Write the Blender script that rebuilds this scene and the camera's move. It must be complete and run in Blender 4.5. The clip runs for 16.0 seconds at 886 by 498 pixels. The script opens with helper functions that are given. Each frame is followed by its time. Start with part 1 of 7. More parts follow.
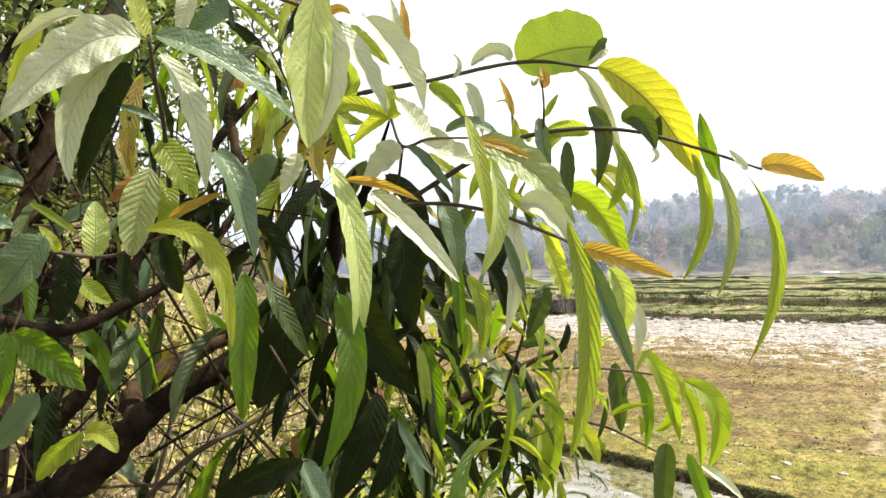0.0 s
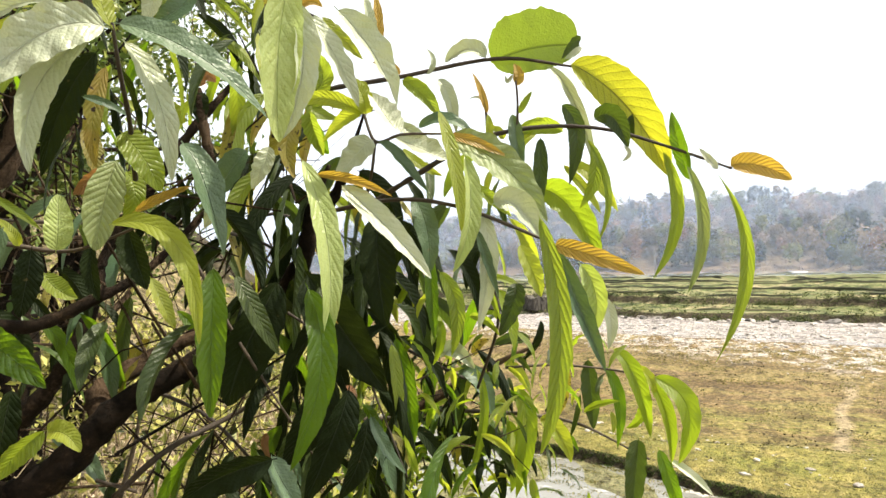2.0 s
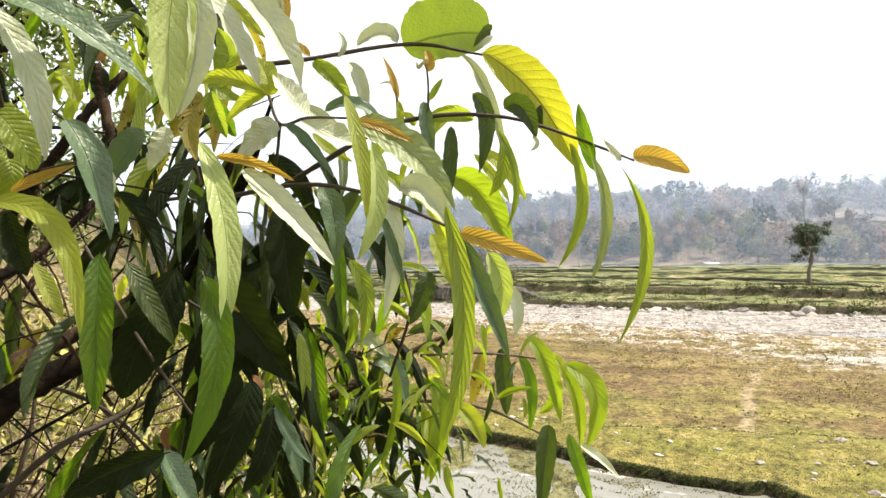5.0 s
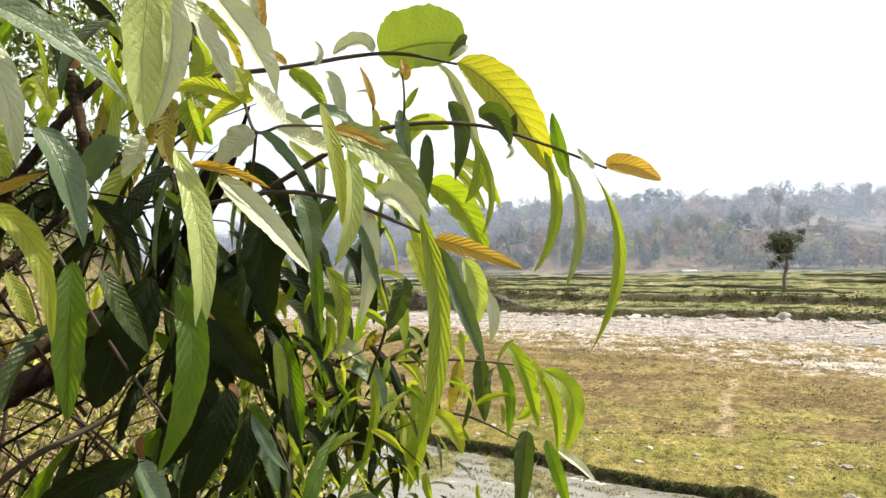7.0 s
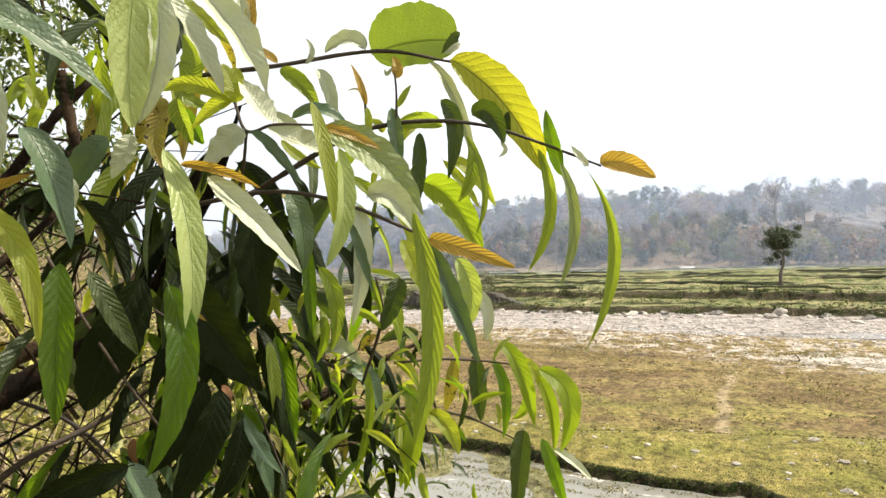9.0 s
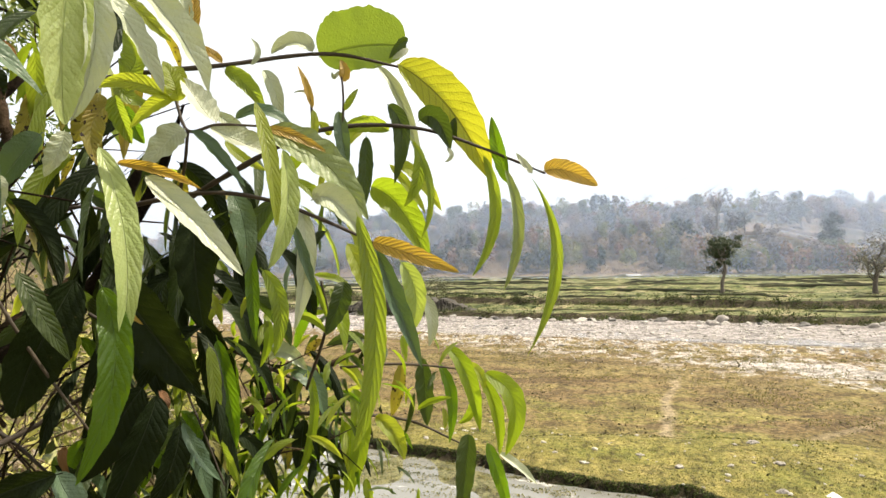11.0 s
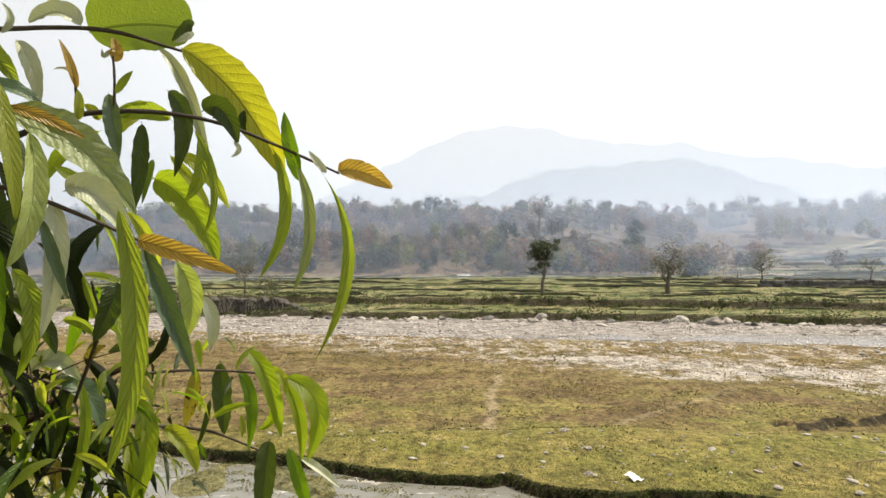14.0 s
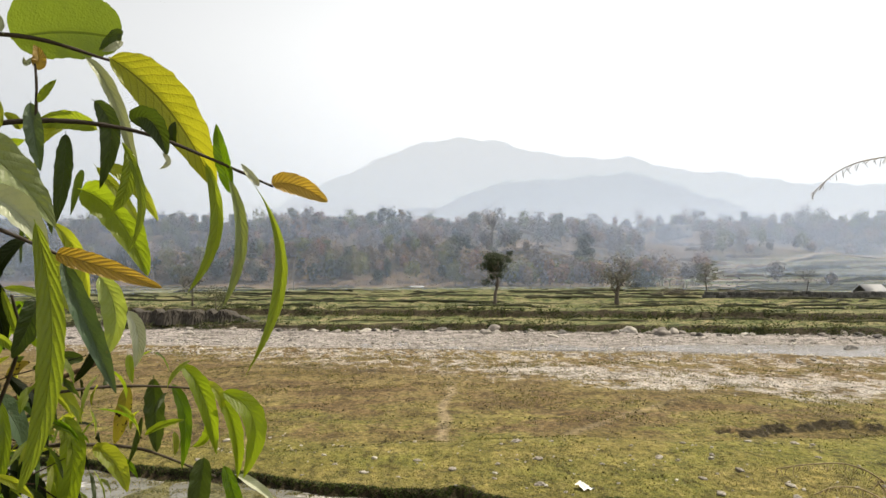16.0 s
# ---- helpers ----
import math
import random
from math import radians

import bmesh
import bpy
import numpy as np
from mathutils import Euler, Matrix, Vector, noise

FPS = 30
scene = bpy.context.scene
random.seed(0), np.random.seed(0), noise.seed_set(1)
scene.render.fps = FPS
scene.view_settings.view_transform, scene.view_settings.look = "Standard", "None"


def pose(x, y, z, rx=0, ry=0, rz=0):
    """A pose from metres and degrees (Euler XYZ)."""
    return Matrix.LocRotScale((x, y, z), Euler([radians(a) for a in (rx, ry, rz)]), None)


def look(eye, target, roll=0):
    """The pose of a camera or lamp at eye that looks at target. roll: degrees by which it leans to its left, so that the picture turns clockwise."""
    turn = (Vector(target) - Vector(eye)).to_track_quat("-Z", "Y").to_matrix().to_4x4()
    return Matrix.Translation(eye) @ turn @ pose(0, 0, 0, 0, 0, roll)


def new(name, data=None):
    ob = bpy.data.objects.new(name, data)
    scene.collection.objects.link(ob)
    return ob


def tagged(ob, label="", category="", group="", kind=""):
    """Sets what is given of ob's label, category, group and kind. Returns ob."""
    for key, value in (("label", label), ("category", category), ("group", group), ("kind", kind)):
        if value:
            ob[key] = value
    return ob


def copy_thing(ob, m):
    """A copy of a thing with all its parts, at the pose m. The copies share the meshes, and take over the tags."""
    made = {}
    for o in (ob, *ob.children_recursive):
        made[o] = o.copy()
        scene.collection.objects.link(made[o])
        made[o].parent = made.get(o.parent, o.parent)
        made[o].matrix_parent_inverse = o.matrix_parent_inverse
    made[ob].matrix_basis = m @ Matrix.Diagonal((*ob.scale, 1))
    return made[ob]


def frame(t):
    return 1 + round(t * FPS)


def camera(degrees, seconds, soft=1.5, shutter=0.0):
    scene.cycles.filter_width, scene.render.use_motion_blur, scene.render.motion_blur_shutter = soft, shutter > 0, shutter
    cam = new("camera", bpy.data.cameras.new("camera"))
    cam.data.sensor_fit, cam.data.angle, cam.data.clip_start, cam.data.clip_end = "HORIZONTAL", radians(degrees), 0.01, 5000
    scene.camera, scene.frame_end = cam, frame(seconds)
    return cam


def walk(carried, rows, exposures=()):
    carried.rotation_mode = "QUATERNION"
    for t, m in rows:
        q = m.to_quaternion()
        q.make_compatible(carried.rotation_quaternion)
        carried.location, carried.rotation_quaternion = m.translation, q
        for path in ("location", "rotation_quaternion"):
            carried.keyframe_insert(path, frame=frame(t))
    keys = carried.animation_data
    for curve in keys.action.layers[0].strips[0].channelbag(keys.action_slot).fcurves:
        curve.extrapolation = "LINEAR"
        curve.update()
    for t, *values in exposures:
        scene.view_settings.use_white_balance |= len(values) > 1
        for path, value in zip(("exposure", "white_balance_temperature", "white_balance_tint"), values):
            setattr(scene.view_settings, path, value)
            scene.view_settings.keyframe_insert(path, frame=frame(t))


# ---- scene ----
EXPOSURES = [(0.0, 1.04, 6420, 10), (3.0, 0.98, 6440, 10), (5.0, 0.95, 6470, 10), (7.3, 0.75, 6540, 10), (8.2, 0.73, 6540, 10), (11.0, 0.74, 6580, 10), (12.5, 0.43, 6640, 10), (14.5, 0.22, 6680, 10), (16.0, 0.02, 6700, 10)]
cam = camera(68.73, 16.0)
# seconds, place in metres, turn in degrees
ROWS = [
    (0.0, 0.0000, 0.0000, 6.0000, 91.612, 1.567, 29.931),
    (0.5, 0.0026, 0.0030, 6.0000, 91.671, 1.338, 28.935),
    (1.0, 0.0022, 0.0065, 6.0003, 91.466, 1.307, 28.774),
    (1.5, 0.0026, 0.0060, 5.9995, 91.477, 0.841, 28.159),
    (2.0, 0.0022, 0.0049, 5.9977, 91.428, 1.331, 27.867),
    (2.5, 0.0047, 0.0121, 5.9976, 90.755, 1.572, 27.369),
    (3.0, 0.0061, 0.0126, 5.9959, 90.867, 1.284, 26.621),
    (3.5, 0.0054, 0.0155, 5.9967, 90.764, 1.027, 25.607),
    (4.0, 0.0085, 0.0154, 5.9974, 90.809, 1.213, 24.654),
    (4.5, 0.0154, 0.0183, 5.9969, 90.689, 1.207, 23.191),
    (5.0, 0.0206, 0.0204, 5.9951, 90.372, 0.916, 21.603),
    (7.5, 0.0279, 0.0159, 5.9931, 91.167, 1.189, 19.842),
    (8.0, 0.0269, 0.0221, 5.9949, 90.808, 1.430, 19.921),
    (10.5, 0.0362, 0.0238, 5.9924, 91.352, 1.365, 17.394),
    (11.0, 0.0386, 0.0231, 5.9922, 91.360, 0.984, 15.463),
    (11.5, 0.0476, 0.0213, 5.9932, 91.253, 0.829, 13.320),
    (12.0, 0.0533, 0.0255, 5.9926, 91.323, 0.403, 10.777),
    (12.5, 0.0585, 0.0306, 5.9923, 91.126, -0.035, 7.213),
    (13.0, 0.0639, 0.0382, 5.9928, 91.148, -0.089, 5.079),
    (13.5, 0.0745, 0.0450, 5.9945, 91.120, -0.139, 2.381),
    (14.0, 0.0859, 0.0424, 5.9944, 91.144, 0.238, 0.923),
    (14.5, 0.0867, 0.0416, 5.9940, 91.199, 0.000, 0.000),
    (15.0, 0.0961, 0.0420, 5.9963, 91.476, 0.290, -0.913),
    (15.5, 0.1017, 0.0410, 5.9979, 91.717, 0.306, -1.809),
    (16.0, 0.1087, 0.0359, 5.9971, 92.143, 0.153, -3.182),
]
walk(cam, [(t, pose(x, y, z, rx, ry, rz)) for t, x, y, z, rx, ry, rz in ROWS], EXPOSURES)

# ---- light: a high, hazy sun to the right and a milky sky ----
SUN_AZ, SUN_EL = 64.0, 59.0
world = bpy.data.worlds.new("sky")
scene.world = world
world.use_nodes = True
wn = world.node_tree
sky = wn.nodes.new("ShaderNodeTexSky")
sky.sky_type, sky.sun_disc = "NISHITA", False
sky.sun_elevation, sky.sun_rotation = radians(SUN_EL), radians(SUN_AZ)
sky.air_density, sky.dust_density, sky.ozone_density, sky.altitude = 1.0, 6.0, 1.0, 300
bg = wn.nodes["Background"]
bg.inputs["Strength"].default_value = 0.12
# thick dry-season haze whitens the sky, most of all low down
sun_from = Vector((math.sin(radians(SUN_AZ)) * math.cos(radians(SUN_EL)), math.cos(radians(SUN_AZ)) * math.cos(radians(SUN_EL)), math.sin(radians(SUN_EL))))
way = wn.nodes.new("ShaderNodeTexCoord")
height_of = wn.nodes.new("ShaderNodeSeparateXYZ")
wn.links.new(way.outputs["Generated"], height_of.inputs[0])
veil = wn.nodes.new("ShaderNodeMapRange")
veil.interpolation_type = "SMOOTHSTEP"
for key, value in (("From Min", 0.30), ("From Max", 0.85), ("To Min", 11.6), ("To Max", 2.2)):
    veil.inputs[key].default_value = value
wn.links.new(height_of.outputs["Z"], veil.inputs["Value"])
tint = wn.nodes.new("ShaderNodeVectorMath")
tint.operation = "SCALE"
tint.inputs[0].default_value = (0.98, 1.0, 1.0)
# the veil is brightest on the sun's side
sunward = wn.nodes.new("ShaderNodeMapRange")
sunward.interpolation_type = "SMOOTHSTEP"
for key, value in (("From Min", -0.62), ("From Max", 0.25), ("To Min", 0.62), ("To Max", 1.0)):
    sunward.inputs[key].default_value = value
wn.links.new(height_of.outputs["X"], sunward.inputs["Value"])
glare = wn.nodes.new("ShaderNodeMath")
glare.operation = "MULTIPLY"
wn.links.new(veil.outputs["Result"], glare.inputs[0])
wn.links.new(sunward.outputs["Result"], glare.inputs[1])
wn.links.new(glare.outputs[0], tint.inputs["Scale"])
milk = wn.nodes.new("ShaderNodeMix")
milk.data_type = "RGBA"
milk.inputs["Factor"].default_value = 0.8
wn.links.new(sky.outputs["Color"], milk.inputs["A"])
wn.links.new(tint.outputs["Vector"], milk.inputs["B"])
wn.links.new(milk.outputs["Result"], bg.inputs["Color"])

sun = new("sun", bpy.data.lights.new("sun", "SUN"))
sun.data.energy, sun.data.angle, sun.data.color = 5.0, radians(0.8), (1.0, 0.91, 0.74)
sun.matrix_world = look(sun_from * 50, (0, 0, 0))

# ---- materials ----
def nodes(name):
    m = bpy.data.materials.new(name)
    m.use_nodes = True
    return m, m.node_tree, m.node_tree.nodes["Principled BSDF"]


def node(nt, kind, **values):
    n = nt.nodes.new(kind)
    for key, value in values.items():
        if key in ("operation", "blend_type", "data_type", "feature", "noise_dimensions", "wave_type", "bands_direction", "interpolation_type"):
            if key == "operation":
                n.operation = value
            elif key == "blend_type":
                n.blend_type = value
            elif key == "data_type":
                n.data_type = value
            elif key == "feature":
                n.feature = value
        else:
            n.inputs[key].default_value = value
    return n


def noise_at(nt, vector, scale, detail=4.0, rough=0.6):
    n = node(nt, "ShaderNodeTexNoise", Scale=scale, Detail=detail, Roughness=rough)
    if vector is not None:
        nt.links.new(vector, n.inputs["Vector"])
    return n.outputs["Fac"]


def ramp(nt, fac, *stops):
    r = nt.nodes.new("ShaderNodeValToRGB")
    while len(r.color_ramp.elements) < len(stops):
        r.color_ramp.elements.new(0.5)
    for e, (place, colour) in zip(r.color_ramp.elements, stops):
        e.position, e.color = place, (*colour, 1) if len(colour) == 3 else colour
    nt.links.new(fac, r.inputs["Fac"])
    return r.outputs["Color"]


def mixed(nt, fac, a, b, how="MIX"):
    n = nt.nodes.new("ShaderNodeMix")
    n.data_type, n.blend_type = "RGBA", how
    for key, value in (("Factor", fac), ("A", a), ("B", b)):
        if isinstance(value, (int, float)):
            n.inputs[key].default_value = value
        elif isinstance(value, tuple):
            n.inputs[key].default_value = (*value, 1)
        else:
            nt.links.new(value, n.inputs[key])
    return n.outputs["Result"]


def sums(nt, operation, a, b):
    n = nt.nodes.new("ShaderNodeMath")
    n.operation = operation
    for i, value in enumerate((a, b)):
        if isinstance(value, (int, float)):
            n.inputs[i].default_value = value
        else:
            nt.links.new(value, n.inputs[i])
    return n.outputs[0]


def bump(nt, bsdf, height, strength, distance):
    b = node(nt, "ShaderNodeBump", Strength=strength, Distance=distance)
    nt.links.new(height, b.inputs["Height"])
    nt.links.new(b.outputs["Normal"], bsdf.inputs["Normal"])
    return b.outputs["Normal"]


def where(nt):
    return nt.nodes.new("ShaderNodeNewGeometry").outputs["Position"]


def step(nt, value, low, high):
    n = nt.nodes.new("ShaderNodeMapRange")
    n.interpolation_type = "SMOOTHSTEP"
    n.inputs["From Min"].default_value, n.inputs["From Max"].default_value = low, high
    nt.links.new(value, n.inputs["Value"])
    return n.outputs["Result"]


def plain(name, colours, scale, rough=0.8, relief=0.0, metal=0.0, through_light=0.0):
    """A surface of two or three tones mottled at two scales, with a little relief."""
    m, nt, bsdf = nodes(name)
    at = nt.nodes.new("ShaderNodeTexCoord").outputs["Object"]
    big, small = noise_at(nt, at, scale, 5), noise_at(nt, at, scale * 7, 6, 0.7)
    f = sums(nt, "ADD", sums(nt, "MULTIPLY", big, 0.65), sums(nt, "MULTIPLY", small, 0.35))
    tone = sums(nt, "FRACT", sums(nt, "ADD", nt.nodes.new("ShaderNodeObjectInfo").outputs["Random"], nt.nodes.new("ShaderNodeNewGeometry").outputs["Random Per Island"]), 0)
    f = sums(nt, "ADD", f, sums(nt, "MULTIPLY", sums(nt, "SUBTRACT", tone, 0.5), 0.30))
    n = len(colours)
    col = ramp(nt, f, *[(0.32 + 0.36 * i / max(1, n - 1), c) for i, c in enumerate(colours)])
    nt.links.new(col, bsdf.inputs["Base Color"])
    bsdf.inputs["Roughness"].default_value, bsdf.inputs["Metallic"].default_value = rough, metal
    if relief:
        bump(nt, bsdf, small, 0.7, relief)
    if through_light:
        t = nt.nodes.new("ShaderNodeBsdfTranslucent")
        nt.links.new(col, t.inputs["Color"])
        s = nt.nodes.new("ShaderNodeMixShader")
        s.inputs["Fac"].default_value = through_light
        nt.links.new(bsdf.outputs[0], s.inputs[1])
        nt.links.new(t.outputs[0], s.inputs[2])
        nt.links.new(s.outputs[0], nt.nodes["Material Output"].inputs["Surface"])
    return m


def leaf_material(name, dark, light, glow, gloss=0.4, ribs=0.35, spots=0.0, share=0.42, shine=0.5, lines=0.45):
    """A thin leaf blade: pinnate ribs, pale midrib, waxy gloss above and light that passes through."""
    m, nt, bsdf = nodes(name)
    uv = nt.nodes.new("ShaderNodeUVMap")
    uv.uv_map = "blade"
    sep = nt.nodes.new("ShaderNodeSeparateXYZ")
    nt.links.new(uv.outputs["UV"], sep.inputs[0])
    across = sums(nt, "ABSOLUTE", sums(nt, "SUBTRACT", sep.outputs["X"], 0.5), 0)
    along = sep.outputs["Y"]
    at = nt.nodes.new("ShaderNodeTexCoord").outputs["Object"]
    # side ribs climb towards the margin
    phase = sums(nt, "SUBTRACT", sums(nt, "MULTIPLY", along, 13.0), sums(nt, "MULTIPLY", across, 4.4))
    wobble = sums(nt, "MULTIPLY", noise_at(nt, at, 45.0, 2), 0.5)
    saw = sums(nt, "FRACT", sums(nt, "ADD", phase, wobble), 0)
    quilt = sums(nt, "MULTIPLY", saw, sums(nt, "SUBTRACT", 1.0, saw))
    vein = step(nt, quilt, 0.10 if lines > 0.5 else 0.06, 0.0)
    midrib = step(nt, across, 0.028, 0.010)
    rib = sums(nt, "MAXIMUM", sums(nt, "MULTIPLY", vein, (0.25 * ribs + 0.12 + (0.35 if lines > 0.5 else 0.0)) * min(1.0, 6.0 * ribs)), midrib)
    tone = sums(nt, "FRACT", sums(nt, "ADD", nt.nodes.new("ShaderNodeObjectInfo").outputs["Random"], nt.nodes.new("ShaderNodeNewGeometry").outputs["Random Per Island"]), 0)
    blotch = sums(nt, "ADD", sums(nt, "MULTIPLY", noise_at(nt, at, 28.0, 5), 0.7), sums(nt, "MULTIPLY", noise_at(nt, at, 120.0, 4, 0.7), 0.3))
    f = sums(nt, "ADD", sums(nt, "MULTIPLY", blotch, 0.7), sums(nt, "MULTIPLY", tone, 0.3))
    col = ramp(nt, f, (0.30, dark), (0.72, light))
    col = mixed(nt, sums(nt, "MULTIPLY", rib, 0.22), col, tuple(min(1.0, c * 1.25 + 0.06) for c in light) if lines < 0.5 else tuple(c * 0.35 for c in dark))
    back = mixed(nt, sums(nt, "MULTIPLY", rib, lines), glow, tuple(c * (0.5 if lines < 0.5 else 0.15) for c in glow))
    back = mixed(nt, sums(nt, "MULTIPLY", blotch, 0.35), back, tuple(c * 0.7 for c in glow))
    # small bites, scars and brown flecks
    fleck = step(nt, noise_at(nt, at, 95.0, 2), 0.70, 0.76)
    col = mixed(nt, sums(nt, "MULTIPLY", fleck, 0.5), col, (0.16, 0.12, 0.05))
    if spots:
        rot = step(nt, noise_at(nt, at, 150.0, 2, 0.5), 0.62, 0.66)
        rust = step(nt, noise_at(nt, at, 22.0, 3), 0.48, 0.62)
        for keep in (0, 1):
            base = col if keep == 0 else back
            base = mixed(nt, sums(nt, "MULTIPLY", rust, 0.4), base, (0.30, 0.17, 0.03))
            base = mixed(nt, rot, base, (0.03, 0.015, 0.008))
            if keep == 0:
                col = base
            else:
                back = base
    nt.links.new(col, bsdf.inputs["Base Color"])
    bsdf.inputs["Roughness"].default_value = gloss
    bsdf.inputs["Specular IOR Level"].default_value = shine
    cell = nt.nodes.new("ShaderNodeTexVoronoi")
    cell.inputs["Scale"].default_value = 420.0
    nt.links.new(at, cell.inputs["Vector"])
    high = sums(nt, "ADD", sums(nt, "MULTIPLY", quilt, ribs * 2.1), sums(nt, "ADD", sums(nt, "MULTIPLY", noise_at(nt, at, 160.0, 3), 0.28), sums(nt, "MULTIPLY", cell.outputs["Distance"], -0.16)))
    normal = bump(nt, bsdf, sums(nt, "SUBTRACT", high, sums(nt, "MULTIPLY", midrib, 0.7)), 0.8, 0.0032)
    t = nt.nodes.new("ShaderNodeBsdfTranslucent")
    nt.links.new(back, t.inputs["Color"])
    nt.links.new(normal, t.inputs["Normal"])
    s = nt.nodes.new("ShaderNodeMixShader")
    s.inputs["Fac"].default_value = share
    nt.links.new(bsdf.outputs[0], s.inputs[1])
    nt.links.new(t.outputs[0], s.inputs[2])
    nt.links.new(s.outputs[0], nt.nodes["Material Output"].inputs["Surface"])
    return m


LEAF = {
    # mature green taken near black: the shrub's inner shade is in the colour
    "dark": leaf_material("leaf_mature_shaded", (0.005, 0.009, 0.003), (0.014, 0.022, 0.006), (0.060, 0.090, 0.008), 0.5, share=0.12, shine=0.10),
    "olive": leaf_material("leaf_dull_green", (0.020, 0.034, 0.010), (0.048, 0.066, 0.019), (0.150, 0.230, 0.020), 0.40, share=0.28, shine=0.35),
    "teal": leaf_material("leaf_blue_green", (0.036, 0.075, 0.038), (0.100, 0.150, 0.078), (0.20, 0.30, 0.05), 0.44, ribs=0.13, share=0.25, shine=0.6),
    "deep": leaf_material("leaf_fresh_green", (0.022, 0.050, 0.006), (0.055, 0.104, 0.011), (0.265, 0.460, 0.010), 0.38, ribs=0.35, share=0.48, shine=0.4),
    "green": leaf_material("leaf_green", (0.091, 0.130, 0.017), (0.178, 0.220, 0.030), (0.494, 0.620, 0.036), 0.40, ribs=0.45, share=0.5),
    "lime": leaf_material("leaf_lime", (0.110, 0.150, 0.013), (0.197, 0.235, 0.026), (0.45, 0.60, 0.020), 0.40, ribs=0.3, share=0.58),
    # light green lifted further, with strong sun put into the colour
    "silk": leaf_material("leaf_sunlit_green", (0.230, 0.310, 0.085), (0.450, 0.510, 0.210), (0.585, 0.700, 0.086), 0.36, ribs=0.28, share=0.42, shine=0.6),
    "young": leaf_material("leaf_young", (0.180, 0.225, 0.030), (0.290, 0.330, 0.055), (0.60, 0.66, 0.035), 0.42, ribs=0.3, share=0.58),
    "vein": leaf_material("leaf_young_veined", (0.190, 0.230, 0.025), (0.280, 0.320, 0.045), (0.60, 0.58, 0.025), 0.42, ribs=0.3, share=0.62, lines=0.92),
    "oval": leaf_material("leaf_broad", (0.132, 0.205, 0.022), (0.197, 0.280, 0.040), (0.36, 0.48, 0.035), 0.40, ribs=0.05, share=0.55, lines=0.7),
    "rib": leaf_material("leaf_ribbed", (0.165, 0.210, 0.085), (0.300, 0.345, 0.165), (0.42, 0.50, 0.085), 0.46, ribs=0.42, share=0.36),
    # whiter than the leaf itself: sunlit sheen is painted into the base colour
    "pale": leaf_material("leaf_pale_sunlit", (0.350, 0.395, 0.255), (0.570, 0.590, 0.445), (0.50, 0.55, 0.20), 0.40, ribs=0.25, share=0.30, shine=0.7),
    "gold": leaf_material("leaf_new_flush", (0.340, 0.205, 0.040), (0.500, 0.340, 0.095), (0.78, 0.50, 0.045), 0.42, ribs=0.8, share=0.46, lines=0.75),
    "spotted": leaf_material("leaf_blighted", (0.110, 0.105, 0.020), (0.220, 0.190, 0.036), (0.52, 0.44, 0.03), 0.55, spots=1.0, share=0.4),
    "dry": leaf_material("leaf_dry", (0.200, 0.095, 0.040), (0.340, 0.180, 0.080), (0.50, 0.24, 0.06), 0.7, ribs=0.8, share=0.3),
}
BARK = plain("bark_dark", [(0.005, 0.004, 0.003), (0.020, 0.013, 0.008), (0.085, 0.056, 0.034)], 30, 0.95, 0.012)
BARK.node_tree.nodes["Principled BSDF"].inputs["Specular IOR Level"].default_value = 0.12
TWIG_BARK = plain("twig_bark", [(0.024, 0.016, 0.011), (0.070, 0.050, 0.032)], 60, 0.7, 0.0015)
DRY_STEM = plain("dry_stem", [(0.20, 0.15, 0.09), (0.36, 0.29, 0.18)], 30, 0.8, 0.001)
SMALL_LEAF = plain("undergrowth_leaf", [(0.022, 0.032, 0.007), (0.240, 0.250, 0.050), (0.680, 0.620, 0.190)], 5.0, 0.5, 0, 0, 0.45)
BACK_LEAF = plain("thicket_leaf", [(0.036, 0.070, 0.014), (0.115, 0.170, 0.030), (0.280, 0.310, 0.050)], 3.0, 0.45, 0, 0, 0.4)
LITTER = plain("leaf_litter", [(0.20, 0.13, 0.08), (0.42, 0.33, 0.22), (0.62, 0.55, 0.43)], 6.0, 0.85, 0, 0, 0.15)

# ---- the land ----
def smooth(a, b, v):
    v = np.clip((v - a) / (b - a), 0, 1)
    return v * v * (3 - 2 * v)


def waves(x, y, size, seed):
    """Smooth random relief about -1 to 1, from a sum of a few crossed waves."""
    rng = np.random.RandomState(seed)
    out = np.zeros_like(x, dtype=float)
    for k in range(7):
        a, p, s = rng.uniform(0, 6.28), rng.uniform(0, 6.28), rng.uniform(0.6, 1.9)
        out += np.sin((x * math.cos(a) + y * math.sin(a)) * 6.28 * s / size + p)
    return out / 3.2


def bund_line(x):
    return 18.35 - 0.33 * x + 0.16 * np.sin(x * 1.1 + 0.6) + 0.05 * np.sin(x * 3.7) + 0.12 * smooth(2, 8, x) * x


def bank_line(x):
    return 71.5 - 0.20 * x + 0.9 * np.sin(x * 0.09) + 0.35 * np.sin(x * 0.31 + 1)


TERRACES = ((0.0, 0.70), (4.2, 0.25), (9.0, 0.85), (14.0, 0.22), (19.0, 0.22), (25.0, 0.32), (31.0, 0.16), (38.0, 0.15), (46.0, 0.14), (55.0, 0.12), (64.0, 0.10))


